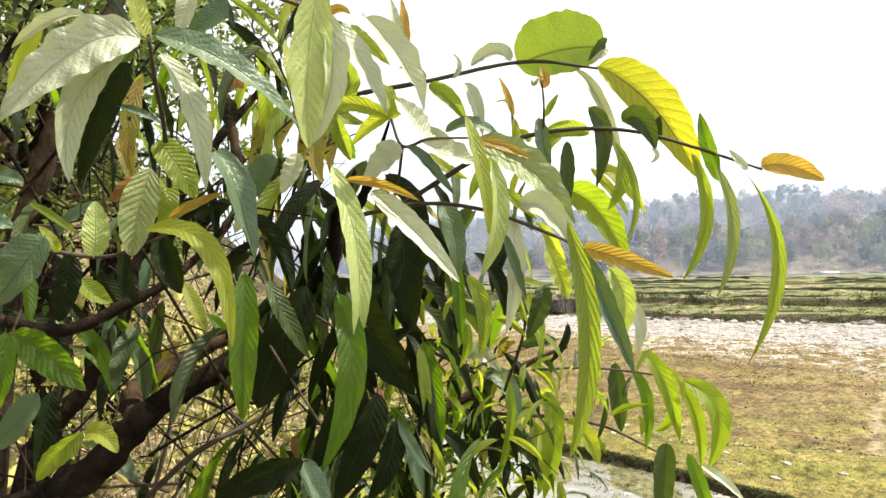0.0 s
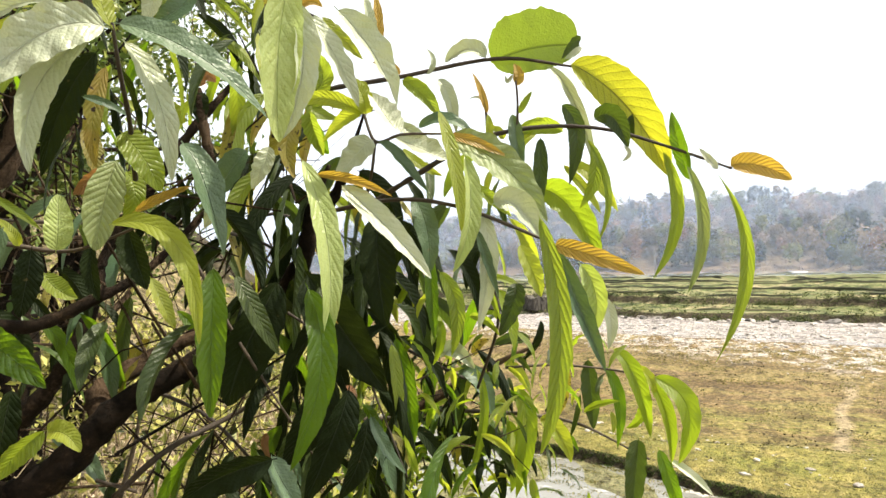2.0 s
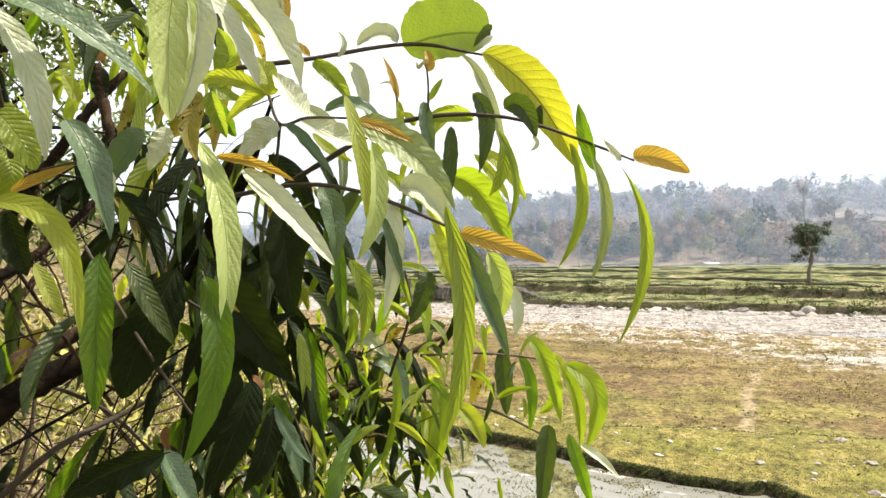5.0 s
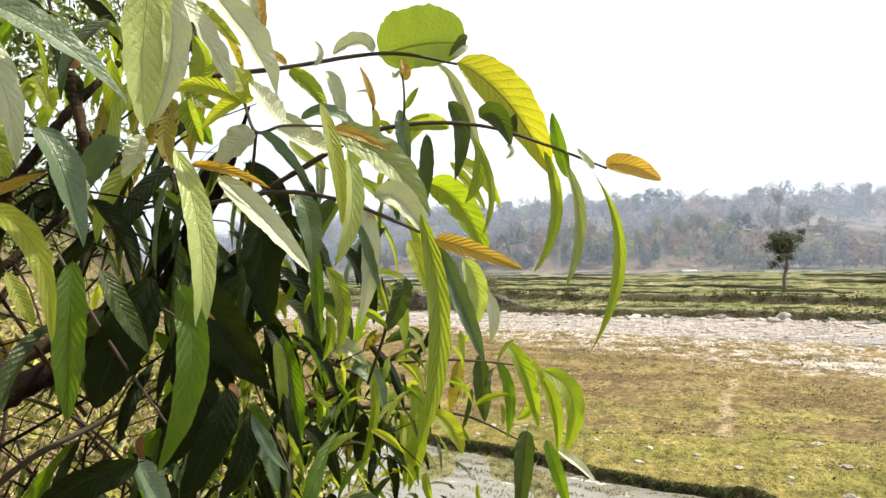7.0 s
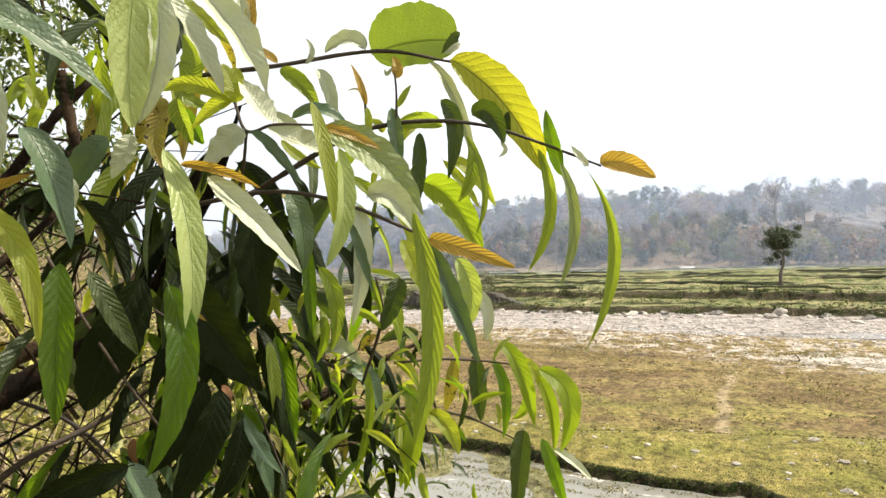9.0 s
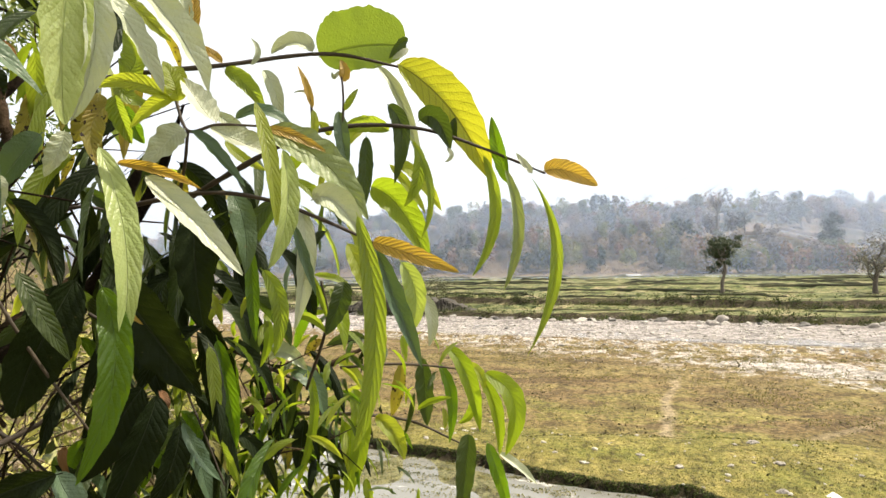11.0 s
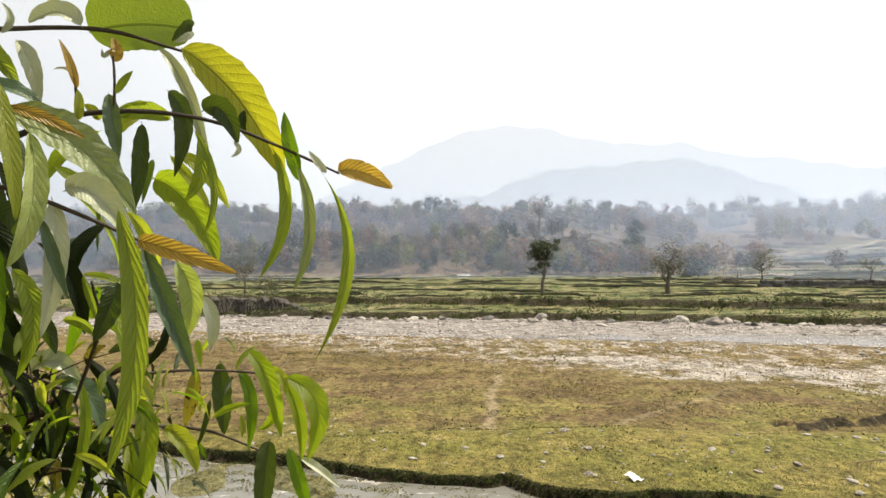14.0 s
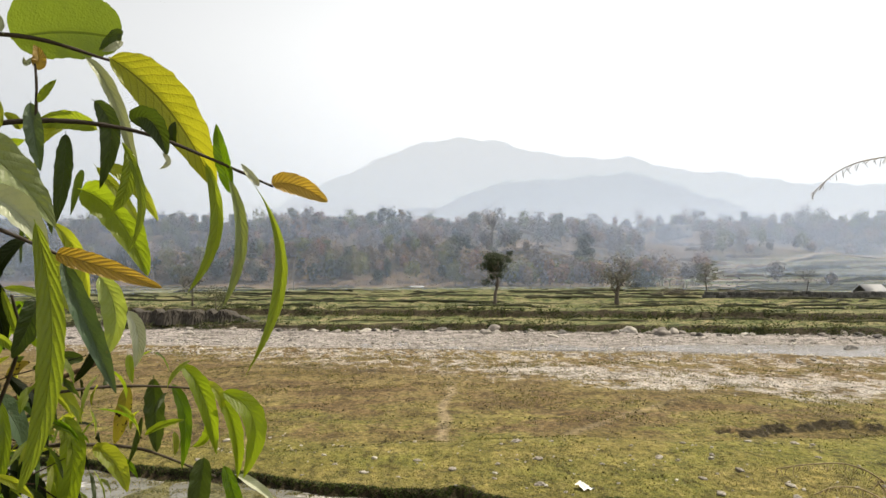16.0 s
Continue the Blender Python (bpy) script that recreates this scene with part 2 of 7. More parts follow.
def height(x, y):
    x, y = np.asarray(x, float), np.asarray(y, float)
    z = 0.025 * waves(x, y, 3.1, 3) + 0.04 * waves(x, y, 9.0, 4)
    # flooded plot in front of the lawn, then the lawn, then the lower flood bed
    edge = bund_line(x)
    gap = np.exp(-((x - 1.55) / 0.40) ** 2)
    z -= 0.32 * (1 - smooth(-0.08, 0.05, y - edge - 0.55 * gap))
    lawn_end = 23.4 + 0.5 * np.sin(x * 0.35) + 0.25 * np.sin(x * 0.9 + 2)
    z -= 0.42 * smooth(-0.6, 1.6, y - lawn_end)
    # washed-out hollow in the lawn
    hollow = np.exp(-(((x - 17.4) / 3.9) ** 2 + ((y - 25.3 - 0.06 * (x - 14)) / 1.5) ** 2) * np.maximum(1 + 0.5 * waves(x, y, 1.7, 9), 0.3))
    z -= 0.34 * smooth(0.22, 0.5, hollow)
    # channel of the river
    s = y - bank_line(x)
    z -= 0.28 * smooth(-16.8, -14.5, s) * (1 - smooth(-4.5, -2, s))
    z += 0.24 * smooth(-12.8, -11.2, s + 1.4 * np.sin(x * 0.09 + 1) + 6 * smooth(6, -12, x) - 3.5 * smooth(14, 34, x)) * (0.75 + 0.25 * waves(x, y, 8.0, 15))
    # cut bank and the field terraces above it
    rough = 0.5 * np.sin(x * 0.23 + y * 0.02) + 0.35 * waves(x, y * 0.2, 7.0, 12)
    for k, (at, up) in enumerate(TERRACES):
        bend = 1.7 * np.sin(x * 0.021 * (1 + 0.3 * k) + 1.7 * k) * (k > 0) + rough
        wide = 0.4 if up > 0.5 else 0.13
        z += up * smooth(-wide, wide, s - at - bend)
    # wooded scarp, then the plateau with its houses; it opens out to one side
    side = smooth(20, 95, x)
    foot = bank_line(x) + 74 + 10 * np.sin(x * 0.013) - 8 * side
    climb = smooth(0, 1, (y - foot) / (62 + 95 * side))
    z += (15.5 + 2.0 * side) * climb + 0.03 * np.clip(y - foot - 60, 0, 320) + 1.6 * waves(x, y, 46, 21) * climb
    # stepped plots low on the open side
    z += 0.5 * np.sin((y - foot) * 0.75) * side * smooth(0, 10, y - foot) * (1 - smooth(60, 80, y - foot))
    # high bank on which the viewer and the shrub stand
    d = -0.766 * x - 0.643 * y
    # slope past d 3.2 is an unseen hillside added to block low sky light
    top = 4.45 + 0.10 * waves(x, y, 1.9, 31) + 0.18 * np.clip(d - 1.2, 0, 2) + 0.85 * np.clip(d - 3.2, 0, 34)
    bank = np.clip((d + 2.25 + 0.18 * waves(x, y, 2.3, 33)) / 2.1, 0, 1)
    return z + (top + 0.3) * bank * bank * (3 - 2 * bank) * (1 - smooth(55, 90, np.hypot(x, y)))


def spread(lo, hi, mid, near, grow):
    """Grid lines close together round mid and wider apart away from it."""
    out, v, w = [mid], mid, near
    while v < hi:
        v += w
        w *= grow
        out.append(v)
    v, w = mid, near
    while v > lo:
        v -= w
        w *= grow
        out.insert(0, v)
    return np.array(out)


def mesh_object(name, verts, faces, material, parent=None, flat=False):
    me = bpy.data.meshes.new(name)
    me.from_pydata([tuple(v) for v in verts], [], faces)
    me.validate()
    if not flat:
        me.shade_smooth()
    if material:
        me.materials.append(material)
    ob = new(name, me)
    if parent:
        ob.parent = parent
        ob.matrix_parent_inverse = parent.matrix_world.inverted()
    return ob


def grid_faces(nx, ny):
    i = (np.arange(ny - 1)[:, None] * nx + np.arange(nx - 1)).ravel()
    return np.stack([i, i + 1, i + nx + 1, i + nx], 1).tolist()


def land_material():
    m, nt, bsdf = nodes("river_land")
    at = where(nt)
    sep = nt.nodes.new("ShaderNodeSeparateXYZ")
    nt.links.new(at, sep.inputs[0])
    x, y, z = sep.outputs
    wide, mid, fine, grit = noise_at(nt, at, 0.11, 4), noise_at(nt, at, 0.7, 5), noise_at(nt, at, 5.0, 6, 0.7), noise_at(nt, at, 26.0, 4, 0.7)
    squash = nt.nodes.new("ShaderNodeMapping")
    squash.inputs["Scale"].default_value = (0.35, 1.0, 1.0)
    nt.links.new(at, squash.inputs["Vector"])
    streak = noise_at(nt, squash.outputs[0], 0.55, 6, 0.62)
    drawn = nt.nodes.new("ShaderNodeMapping")
    drawn.inputs["Scale"].default_value = (0.9, 0.55, 1.0)
    nt.links.new(at, drawn.inputs["Vector"])
    mid2 = noise_at(nt, drawn.outputs[0], 1.0, 6, 0.68)
    # short grazed turf: green, straw and bare earth
    turf = ramp(nt, sums(nt, "ADD", sums(nt, "MULTIPLY", fine, 0.55), sums(nt, "MULTIPLY", mid, 0.45)), (0.37, (0.050, 0.058, 0.014)), (0.50, (0.165, 0.155, 0.040)), (0.62, (0.31, 0.255, 0.100)))
    earth = ramp(nt, sums(nt, "ADD", sums(nt, "MULTIPLY", fine, 0.6), sums(nt, "MULTIPLY", streak, 0.4)), (0.37, (0.060, 0.043, 0.020)), (0.50, (0.160, 0.112, 0.052)), (0.62, (0.30, 0.225, 0.120)))
    gravel = ramp(nt, grit, (0.32, (0.13, 0.118, 0.114)), (0.5, (0.28, 0.256, 0.254)), (0.70, (0.42, 0.392, 0.390)))
    bed = mixed(nt, step(nt, sums(nt, "ADD", sums(nt, "MULTIPLY", streak, 0.7), sums(nt, "MULTIPLY", mid, 0.3)), 0.56, 0.47), turf, earth)
    fresh = step(nt, noise_at(nt, at, 0.22, 4, 0.6), 0.44, 0.60)
    lawn = mixed(nt, 0.40, turf, mixed(nt, fresh, (0.27, 0.218, 0.075), (0.19, 0.198, 0.042)))
    reach = sums(nt, "ADD", y, sums(nt, "MULTIPLY", sums(nt, "SUBTRACT", wide, 0.5), 9.0))
    col = mixed(nt, step(nt, reach, 22.5, 27.0), lawn, bed)
    patch = step(nt, noise_at(nt, squash.outputs[0], 0.16, 5, 0.65), 0.46, 0.60)
    col = mixed(nt, sums(nt, "MULTIPLY", patch, 0.45), col, mixed(nt, 0.5, turf, (0.115, 0.130, 0.020)))
    dull = step(nt, reach, 27.0, 37.0)
    col = mixed(nt, sums(nt, "MULTIPLY", dull, 0.65), col, earth)
    # bleached gravel strewn in lenses before the water
    skew = sums(nt, "ADD", y, sums(nt, "MULTIPLY", x, 0.50))
    lens = sums(nt, "SUBTRACT", sums(nt, "ADD", 0.24, sums(nt, "MULTIPLY", step(nt, x, -4.0, 12.0), 0.62)), sums(nt, "DIVIDE", sums(nt, "ABSOLUTE", sums(nt, "SUBTRACT", skew, 47.0), 0), 9.5))
    pebbly = step(nt, sums(nt, "ADD", sums(nt, "MULTIPLY", lens, 0.26), sums(nt, "ADD", sums(nt, "MULTIPLY", streak, 0.42), sums(nt, "MULTIPLY", mid2, 0.58))), 0.60, 0.69)
    sand = ramp(nt, fine, (0.34, (0.23, 0.207, 0.19)), (0.52, (0.415, 0.392, 0.378)), (0.66, (0.54, 0.52, 0.505)))
    col = mixed(nt, sums(nt, "MULTIPLY", pebbly, step(nt, y, 29.0, 33.0)), col, sand)
    flecks = sums(nt, "MULTIPLY", step(nt, sums(nt, "ADD", sums(nt, "MULTIPLY", mid2, 0.75), sums(nt, "MULTIPLY", fine, 0.25)), 0.50, 0.56), sums(nt, "MULTIPLY", step(nt, skew, 40.5, 46.5), 0.9))
    col = mixed(nt, flecks, col, mixed(nt, 0.35, sand, (0.43, 0.36, 0.295)))
    shore = step(nt, sums(nt, "ADD", sums(nt, "ADD", y, sums(nt, "MULTIPLY", x, 0.20)), sums(nt, "MULTIPLY", streak, 5.0)), 56.8, 59.0)
    bands = ramp(nt, noise_at(nt, squash.outputs[0], 1.5, 6, 0.7), (0.38, (0.05, 0.046, 0.045)), (0.46, (0.25, 0.232, 0.232)), (0.60, (0.42, 0.392, 0.392)))
    col = mixed(nt, shore, col, mixed(nt, 0.7, gravel, bands))
    # two trodden lines
    for ax, bx, y0, y1 in ((1.35, 0.09, 23.0, 40.0), (0.0, 1.05, 23.5, 34.0)):
        line = sums(nt, "ADD", sums(nt, "MULTIPLY", sums(nt, "SUBTRACT", y, 23.5), bx), ax if bx < 0.5 else 4.2)
        off = sums(nt, "ABSOLUTE", sums(nt, "ADD", sums(nt, "SUBTRACT", x, line), sums(nt, "MULTIPLY", sums(nt, "SUBTRACT", noise_at(nt, at, 0.25, 2), 0.5), 1.6)), 0)
        on = sums(nt, "MULTIPLY", step(nt, off, 0.36 if bx < 0.5 else 0.6, 0.05), sums(nt, "MULTIPLY", step(nt, y, y0, y0 + 1.5), step(nt, y, y1, y1 - 3)))
        col = mixed(nt, sums(nt, "MULTIPLY", on, 0.8 if bx < 0.5 else 0.4), col, (0.33, 0.265, 0.175))
    # wet mud in the plot
    mud = ramp(nt, fine, (0.35, (0.10, 0.105, 0.05)), (0.6, (0.20, 0.19, 0.10)))
    col = mixed(nt, sums(nt, "MULTIPLY", step(nt, z, -0.18, -0.27), step(nt, y, 22.0, 21.0)), col, mud)
    # terraces: sown green tops, dark earth with painted shade where the ground is steep
    crop = ramp(nt, sums(nt, "ADD", sums(nt, "MULTIPLY", mid, 0.5), sums(nt, "MULTIPLY", streak, 0.5)), (0.41, (0.034, 0.048, 0.018)), (0.47, (0.110, 0.132, 0.048)), (0.53, (0.19, 0.188, 0.088)), (0.62, (0.29, 0.245, 0.155)))
    up = step(nt, z, 0.0, 0.35)
    col = mixed(nt, sums(nt, "MULTIPLY", up, step(nt, y, 48.0, 54.0)), col, crop)
    # dry scarp and plateau
    scrub = ramp(nt, mid, (0.36, (0.070, 0.052, 0.038)), (0.5, (0.145, 0.105, 0.072)), (0.64, (0.27, 0.19, 0.13)))
    col = mixed(nt, step(nt, y, 128.0, 150.0), col, scrub)
    # stepped plots on the open side: green-grey beds between earth edges
    beds = step(nt, sums(nt, "FRACT", sums(nt, "MULTIPLY", sums(nt, "ADD", z, sums(nt, "MULTIPLY", mid, 0.5)), 0.95), 0), 0.30, 0.42)
    plots = sums(nt, "MULTIPLY", sums(nt, "MULTIPLY", step(nt, sums(nt, "SUBTRACT", x, sums(nt, "MULTIPLY", y, 0.42)), 0.0, 8.0), step(nt, y, 118.0, 126.0)), step(nt, y, 205.0, 190.0))
    col = mixed(nt, plots, col, mixed(nt, beds, (0.30, 0.25, 0.19), (0.13, 0.145, 0.090)))
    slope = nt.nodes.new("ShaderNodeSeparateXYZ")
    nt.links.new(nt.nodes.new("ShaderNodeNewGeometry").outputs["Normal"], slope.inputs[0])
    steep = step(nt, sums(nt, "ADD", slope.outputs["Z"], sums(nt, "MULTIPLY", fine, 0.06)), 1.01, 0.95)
    # earth taken near black: the shade on steep faces is in this colour
    shaded_soil = ramp(nt, fine, (0.35, (0.016, 0.014, 0.009)), (0.62, (0.060, 0.048, 0.028)))
    col = mixed(nt, sums(nt, "MULTIPLY", steep, step(nt, y, 260.0, 200.0)), col, shaded_soil)
    # litter on the near bank
    floor = ramp(nt, fine, (0.34, (0.05, 0.036, 0.020)), (0.5, (0.13, 0.105, 0.05)), (0.66, (0.28, 0.235, 0.13)))
    col = mixed(nt, sums(nt, "MULTIPLY", step(nt, z, 0.5, 1.2), step(nt, y, 30.0, 20.0)), col, floor)
    # clods, dung, cropped tussocks with shade painted between them, and scattered pale stones
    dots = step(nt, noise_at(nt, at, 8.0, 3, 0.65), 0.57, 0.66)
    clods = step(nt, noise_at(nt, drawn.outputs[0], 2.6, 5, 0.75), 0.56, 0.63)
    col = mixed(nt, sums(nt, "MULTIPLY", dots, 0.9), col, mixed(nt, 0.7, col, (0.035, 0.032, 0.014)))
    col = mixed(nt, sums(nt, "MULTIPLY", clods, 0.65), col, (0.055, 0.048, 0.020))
    scars = step(nt, noise_at(nt, drawn.outputs[0], 0.55, 6, 0.72), 0.53, 0.63)
    col = mixed(nt, sums(nt, "MULTIPLY", sums(nt, "MULTIPLY", scars, step(nt, y, 22.5, 25.0)), sums(nt, "MULTIPLY", step(nt, y, 48.0, 42.0), 0.55)), col, (0.075, 0.056, 0.026))
    pale = step(nt, noise_at(nt, at, 11.0, 2, 0.5), 0.69, 0.74)
    col = mixed(nt, sums(nt, "MULTIPLY", pale, 0.6), col, (0.42, 0.38, 0.31))
    # crumbled, trodden grain of the turf and soil, tuft shadows painted in as dark flecks
    crumb = noise_at(nt, drawn.outputs[0], 4.6, 6, 0.8)
    lump = noise_at(nt, drawn.outputs[0], 1.7, 5, 0.7)
    crumbs = sums(nt, "ADD", sums(nt, "MULTIPLY", crumb, 0.62), sums(nt, "MULTIPLY", lump, 0.38))
    tone = ramp(nt, crumbs, (0.40, (0.30, 0.28, 0.25)), (0.48, (0.95, 0.95, 0.92)), (0.60, (1.55, 1.50, 1.42)))
    col = mixed(nt, step(nt, y, 125.0, 95.0), col, mixed(nt, 1.0, col, tone, "MULTIPLY"))
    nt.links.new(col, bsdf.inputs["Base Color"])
    bsdf.inputs["Roughness"].default_value = 0.9
    bsdf.inputs["Specular IOR Level"].default_value = 0.2
    bump(nt, bsdf, sums(nt, "ADD", sums(nt, "ADD", fine, crumbs), sums(nt, "MULTIPLY", grit, 0.5)), 0.9, 0.08)
    return m


gx, gy = spread(-900, 900, 0.0, 0.16, 1.0135), spread(-60, 4900, 18.0, 0.13, 1.0105)
GX, GY = np.meshgrid(gx, gy)
GZ = height(GX, GY)
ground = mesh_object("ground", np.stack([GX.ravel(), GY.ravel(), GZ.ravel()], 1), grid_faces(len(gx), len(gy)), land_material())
tagged(ground, "river flats with grazed turf, bare earth, pale gravel and field terraces", "ground", kind="structure")


def water_material(name, tint, ripple, rough):
    m, nt, bsdf = nodes(name)
    at = where(nt)
    squash = nt.nodes.new("ShaderNodeMapping")
    squash.inputs["Scale"].default_value = (0.45, 1.0, 1.0)
    nt.links.new(at, squash.inputs["Vector"])
    broken = noise_at(nt, squash.outputs[0], ripple, 5, 0.65)
    foam = step(nt, noise_at(nt, squash.outputs[0], ripple * 0.35, 6, 0.7), 0.58, 0.66)
    nt.links.new(mixed(nt, foam, tint, (0.55, 0.53, 0.50)), bsdf.inputs["Base Color"])
    bsdf.inputs["Roughness"].default_value, bsdf.inputs["IOR"].default_value = rough, 1.33
    bump(nt, bsdf, broken, 0.6, 0.07)
    return m


def strip(name, xs, near, far, z, material):
    """A level sheet of water between two shore lines."""
    rows = 7
    v = [(x, a + (b - a) * k / (rows - 1), z) for k in range(rows) for x, a, b in zip(xs, near(xs), far(xs))]
    return mesh_object(name, v, grid_faces(len(xs), rows), material)


RIVER_Z = -0.575
river = strip("river", np.linspace(-240, 240, 161), lambda x: bank_line(x) - 15.6 + 0.8 * np.sin(x * 0.11), lambda x: bank_line(x) - 2.6, RIVER_Z, water_material("river_water", (0.27, 0.25, 0.235), 0.9, 0.16))
tagged(river, "shallow silty grey river running over its stony bed", "river", kind="structure")
plot_water = strip("water", np.linspace(-30, 9, 60), lambda x: 0 * x + 12.0, lambda x: bund_line(x) + 0.55 * np.exp(-((x - 1.55) / 0.42) ** 2) + 0.15, -0.296, water_material("standing_water", (0.20, 0.20, 0.18), 2.5, 0.05))
tagged(plot_water, "thin sheet of standing water on a muddy plot", "water", kind="structure")

# ---- the shrub at hand ----
def part(name, bm, material, parent, label=""):
    me = bpy.data.meshes.new(name)
    bm.to_mesh(me)
    bm.free()
    me.shade_smooth()
    me.materials.append(material)
    ob = new(name, me)
    ob.parent = parent
    ob.matrix_parent_inverse = parent.matrix_world.inverted()
    return tagged(ob, label)


def curve_points(keys, each=7):
    """A smooth line through keys of x, y, z, radius."""
    k = np.array(keys, float)
    k = np.vstack([2 * k[0] - k[1], k, 2 * k[-1] - k[-2]])
    k[:, 3] = np.maximum(k[:, 3], 0.0004)
    out = []
    for i in range(1, len(k) - 2):
        for u in np.linspace(0, 1, each, endpoint=False):
            a, b, c, d = k[i - 1:i + 3]
            out.append(0.5 * (2 * b + (c - a) * u + (2 * a - 5 * b + 4 * c - d) * u * u + (3 * b - a - 3 * c + d) * u ** 3))
    out.append(k[-2])
    return np.array(out)


def tube(bm, pts, sides=9, knots=0.10, seed=1):
    rng = np.random.RandomState(seed)
    rings = []
    side = Vector((0.3, 0.2, 1.0))
    for i, (x, y, z, r) in enumerate(pts):
        a, b = pts[max(0, i - 1)][:3], pts[min(len(pts) - 1, i + 1)][:3]
        t = (Vector(b) - Vector(a)).normalized()
        side = (side - t * side.dot(t)).normalized()
        other = t.cross(side)
        swell = r * (1 + rng.uniform(-knots, knots))
        rings.append([bm.verts.new(Vector((x, y, z)) + (side * math.cos(q) + other * math.sin(q)) * swell * (1 + rng.uniform(-knots, knots) * 0.6))
                      for q in np.linspace(0, 2 * math.pi, sides, endpoint=False)])
    for p, q in zip(rings, rings[1:]):
        for i in range(sides):
            bm.faces.new((p[i], p[(i + 1) % sides], q[(i + 1) % sides], q[i]))
    bm.faces.new(rings[-1])
    bm.faces.new(rings[0][::-1])


shrub = tagged(new("shrub"), "leafy shrub with long drooping lance-shaped leaves, new golden shoots", "shrub")
shrub.location = (-1.36, 0.42, 4.45)
bpy.context.view_layer.update()
made = [0]


def branch(name, *keys):
    made[0] += 1
    bm = bmesh.new()
    thick = keys[0][3] > 0.007
    tube(bm, curve_points(keys, 9 if thick else 7), 12 if thick else 7, 0.13 if thick else 0.10, made[0])
    return part(name, bm, BARK if thick else TWIG_BARK, shrub)


LABELS = {"gold": "new golden-orange leaf", "spotted": "blighted yellow leaf with brown spots", "dry": "dry brown leaf", "young": "yellow-green young leaf", "pale": "pale leaf, sunlit sheen put into its colour", "dark": "mature leaf, inner shade put into its dark green"}


def blade(bm, base, middle, tip, width, facing, shape=0, slot=0, rows=20, lean=0.0):
    """Adds a leaf blade from its stalk to its tip: lance-shaped (0), ovate (1), broad and blunt (2),
    strap-shaped (3) or widest past the middle (4); lean shifts the midrib off the middle."""
    made[0] += 1
    rng = random.Random(made[0])
    b, mid, e = Vector(base), Vector(middle), Vector(tip)
    ctl = mid * 2 - (b + e) * 0.5
    length = (mid - b).length + (e - mid).length
    n = Vector(facing)
    cols = 8
    fold, turn = rng.uniform(0.22, 0.68), rng.uniform(-0.6, 0.6)
    sag, roll_ = rng.uniform(-0.10, 0.10), rng.uniform(-0.25, 0.25)
    ripple, beat, ph = rng.uniform(0.015, 0.055), rng.uniform(2.0, 6), rng.uniform(0, 6)
    stalk = 0.05 if shape < 2 else 0.02
    if shape == 2:
        ripple, fold, sag, roll_ = 0.01, 0.14, 0.0, 0.0
    uv = bm.loops.layers.uv["blade"]
    grid, at = [], {}
    for i in range(rows + 1):
        v = 0.6 * i / rows + 0.2 * (1 - math.cos(math.pi * i / rows))
        p = b * (1 - v) ** 2 + ctl * 2 * v * (1 - v) + e * v * v
        t = ((ctl - b) * (1 - v) + (e - ctl) * v).normalized()
        nn = (n - t * n.dot(t)).normalized()
        nn = Matrix.Rotation(turn * (v - 0.5), 3, t) @ nn
        s = t.cross(nn)
        u = max(0.0, (v - stalk) / (1 - stalk))
        if shape == 0:
            half = 1.62 * (u ** 0.50) * (1 - u) ** 0.85 * (1 + 0.25 * u)
        elif shape == 1:
            half = 1.50 * (u ** 0.38) * (1 - u) ** 0.66
        elif shape == 3:
            half = math.sin(math.pi * u ** 0.80) ** 0.62
        elif shape == 4:
            half = math.sin(math.pi * u ** 1.12) ** 1.25
        else:
            half = max(0.0, 1 - abs(2 * u - 1) ** 2.6) ** 0.45
        half = max(half, 0.03 if v < 0.3 else 0.0) * width * 0.5
        row = []
        for j in range(cols + 1):
            w = 2 * j / cols - 1
            lift = abs(w) * half * math.sin(fold) + ripple * width * abs(w) ** 2 * math.sin(beat * v * 2 * math.pi + ph + (1.3 if w > 0 else 0)) * math.sin(math.pi * v) + (sag * math.sin(6.28 * v) + roll_ * w * v * abs(w)) * half
            jag = 1 + (0.03 * math.sin(v * (37 if shape != 2 else 19) + ph) + rng.uniform(-0.035, 0.035)) * abs(w) ** 4
            q = p + s * w * half * (1 - lean * (1 if w > 0 else -1)) * math.cos(fold) ** 0.5 * jag + nn * lift
            vert = bm.verts.new(q)
            at[vert] = (j / cols, v)
            row.append(vert)
        grid.append(row)
    for p, q in zip(grid, grid[1:]):
        for j in range(cols):
            f = bm.faces.new((p[j], p[j + 1], q[j + 1], q[j]))
            f.material_index, f.smooth = slot, True
            for loop in f.loops:
                loop[uv].uv = at[loop.vert]


def leaf(stem, look_of, base, middle, tip, width, facing, shape=0, lean=0.0):
    bm = bmesh.new()
    bm.loops.layers.uv.new("blade")
    blade(bm, base, middle, tip, width, facing, shape, 0, 44, lean)
    bmesh.ops.remove_doubles(bm, verts=bm.verts, dist=1e-6)
    return part("leaf", bm, LEAF[look_of], stem, LABELS.get(look_of, ""))


trunk = branch("trunk", (-1.36, 0.42, 4.35, 0.052), (-1.30, 0.43, 4.85, 0.044), (-1.22, 0.45, 5.35, 0.037), (-1.095, 0.479, 5.633, 0.031))
branch("trunk", (-1.42, 0.50, 4.35, 0.045), (-1.40, 0.56, 5.0, 0.036), (-1.215, 0.638, 5.702, 0.017))
branch("trunk", (-1.52, 0.60, 4.35, 0.050), (-1.50, 0.66, 5.2, 0.036), (-1.387, 0.700, 6.084, 0.021))


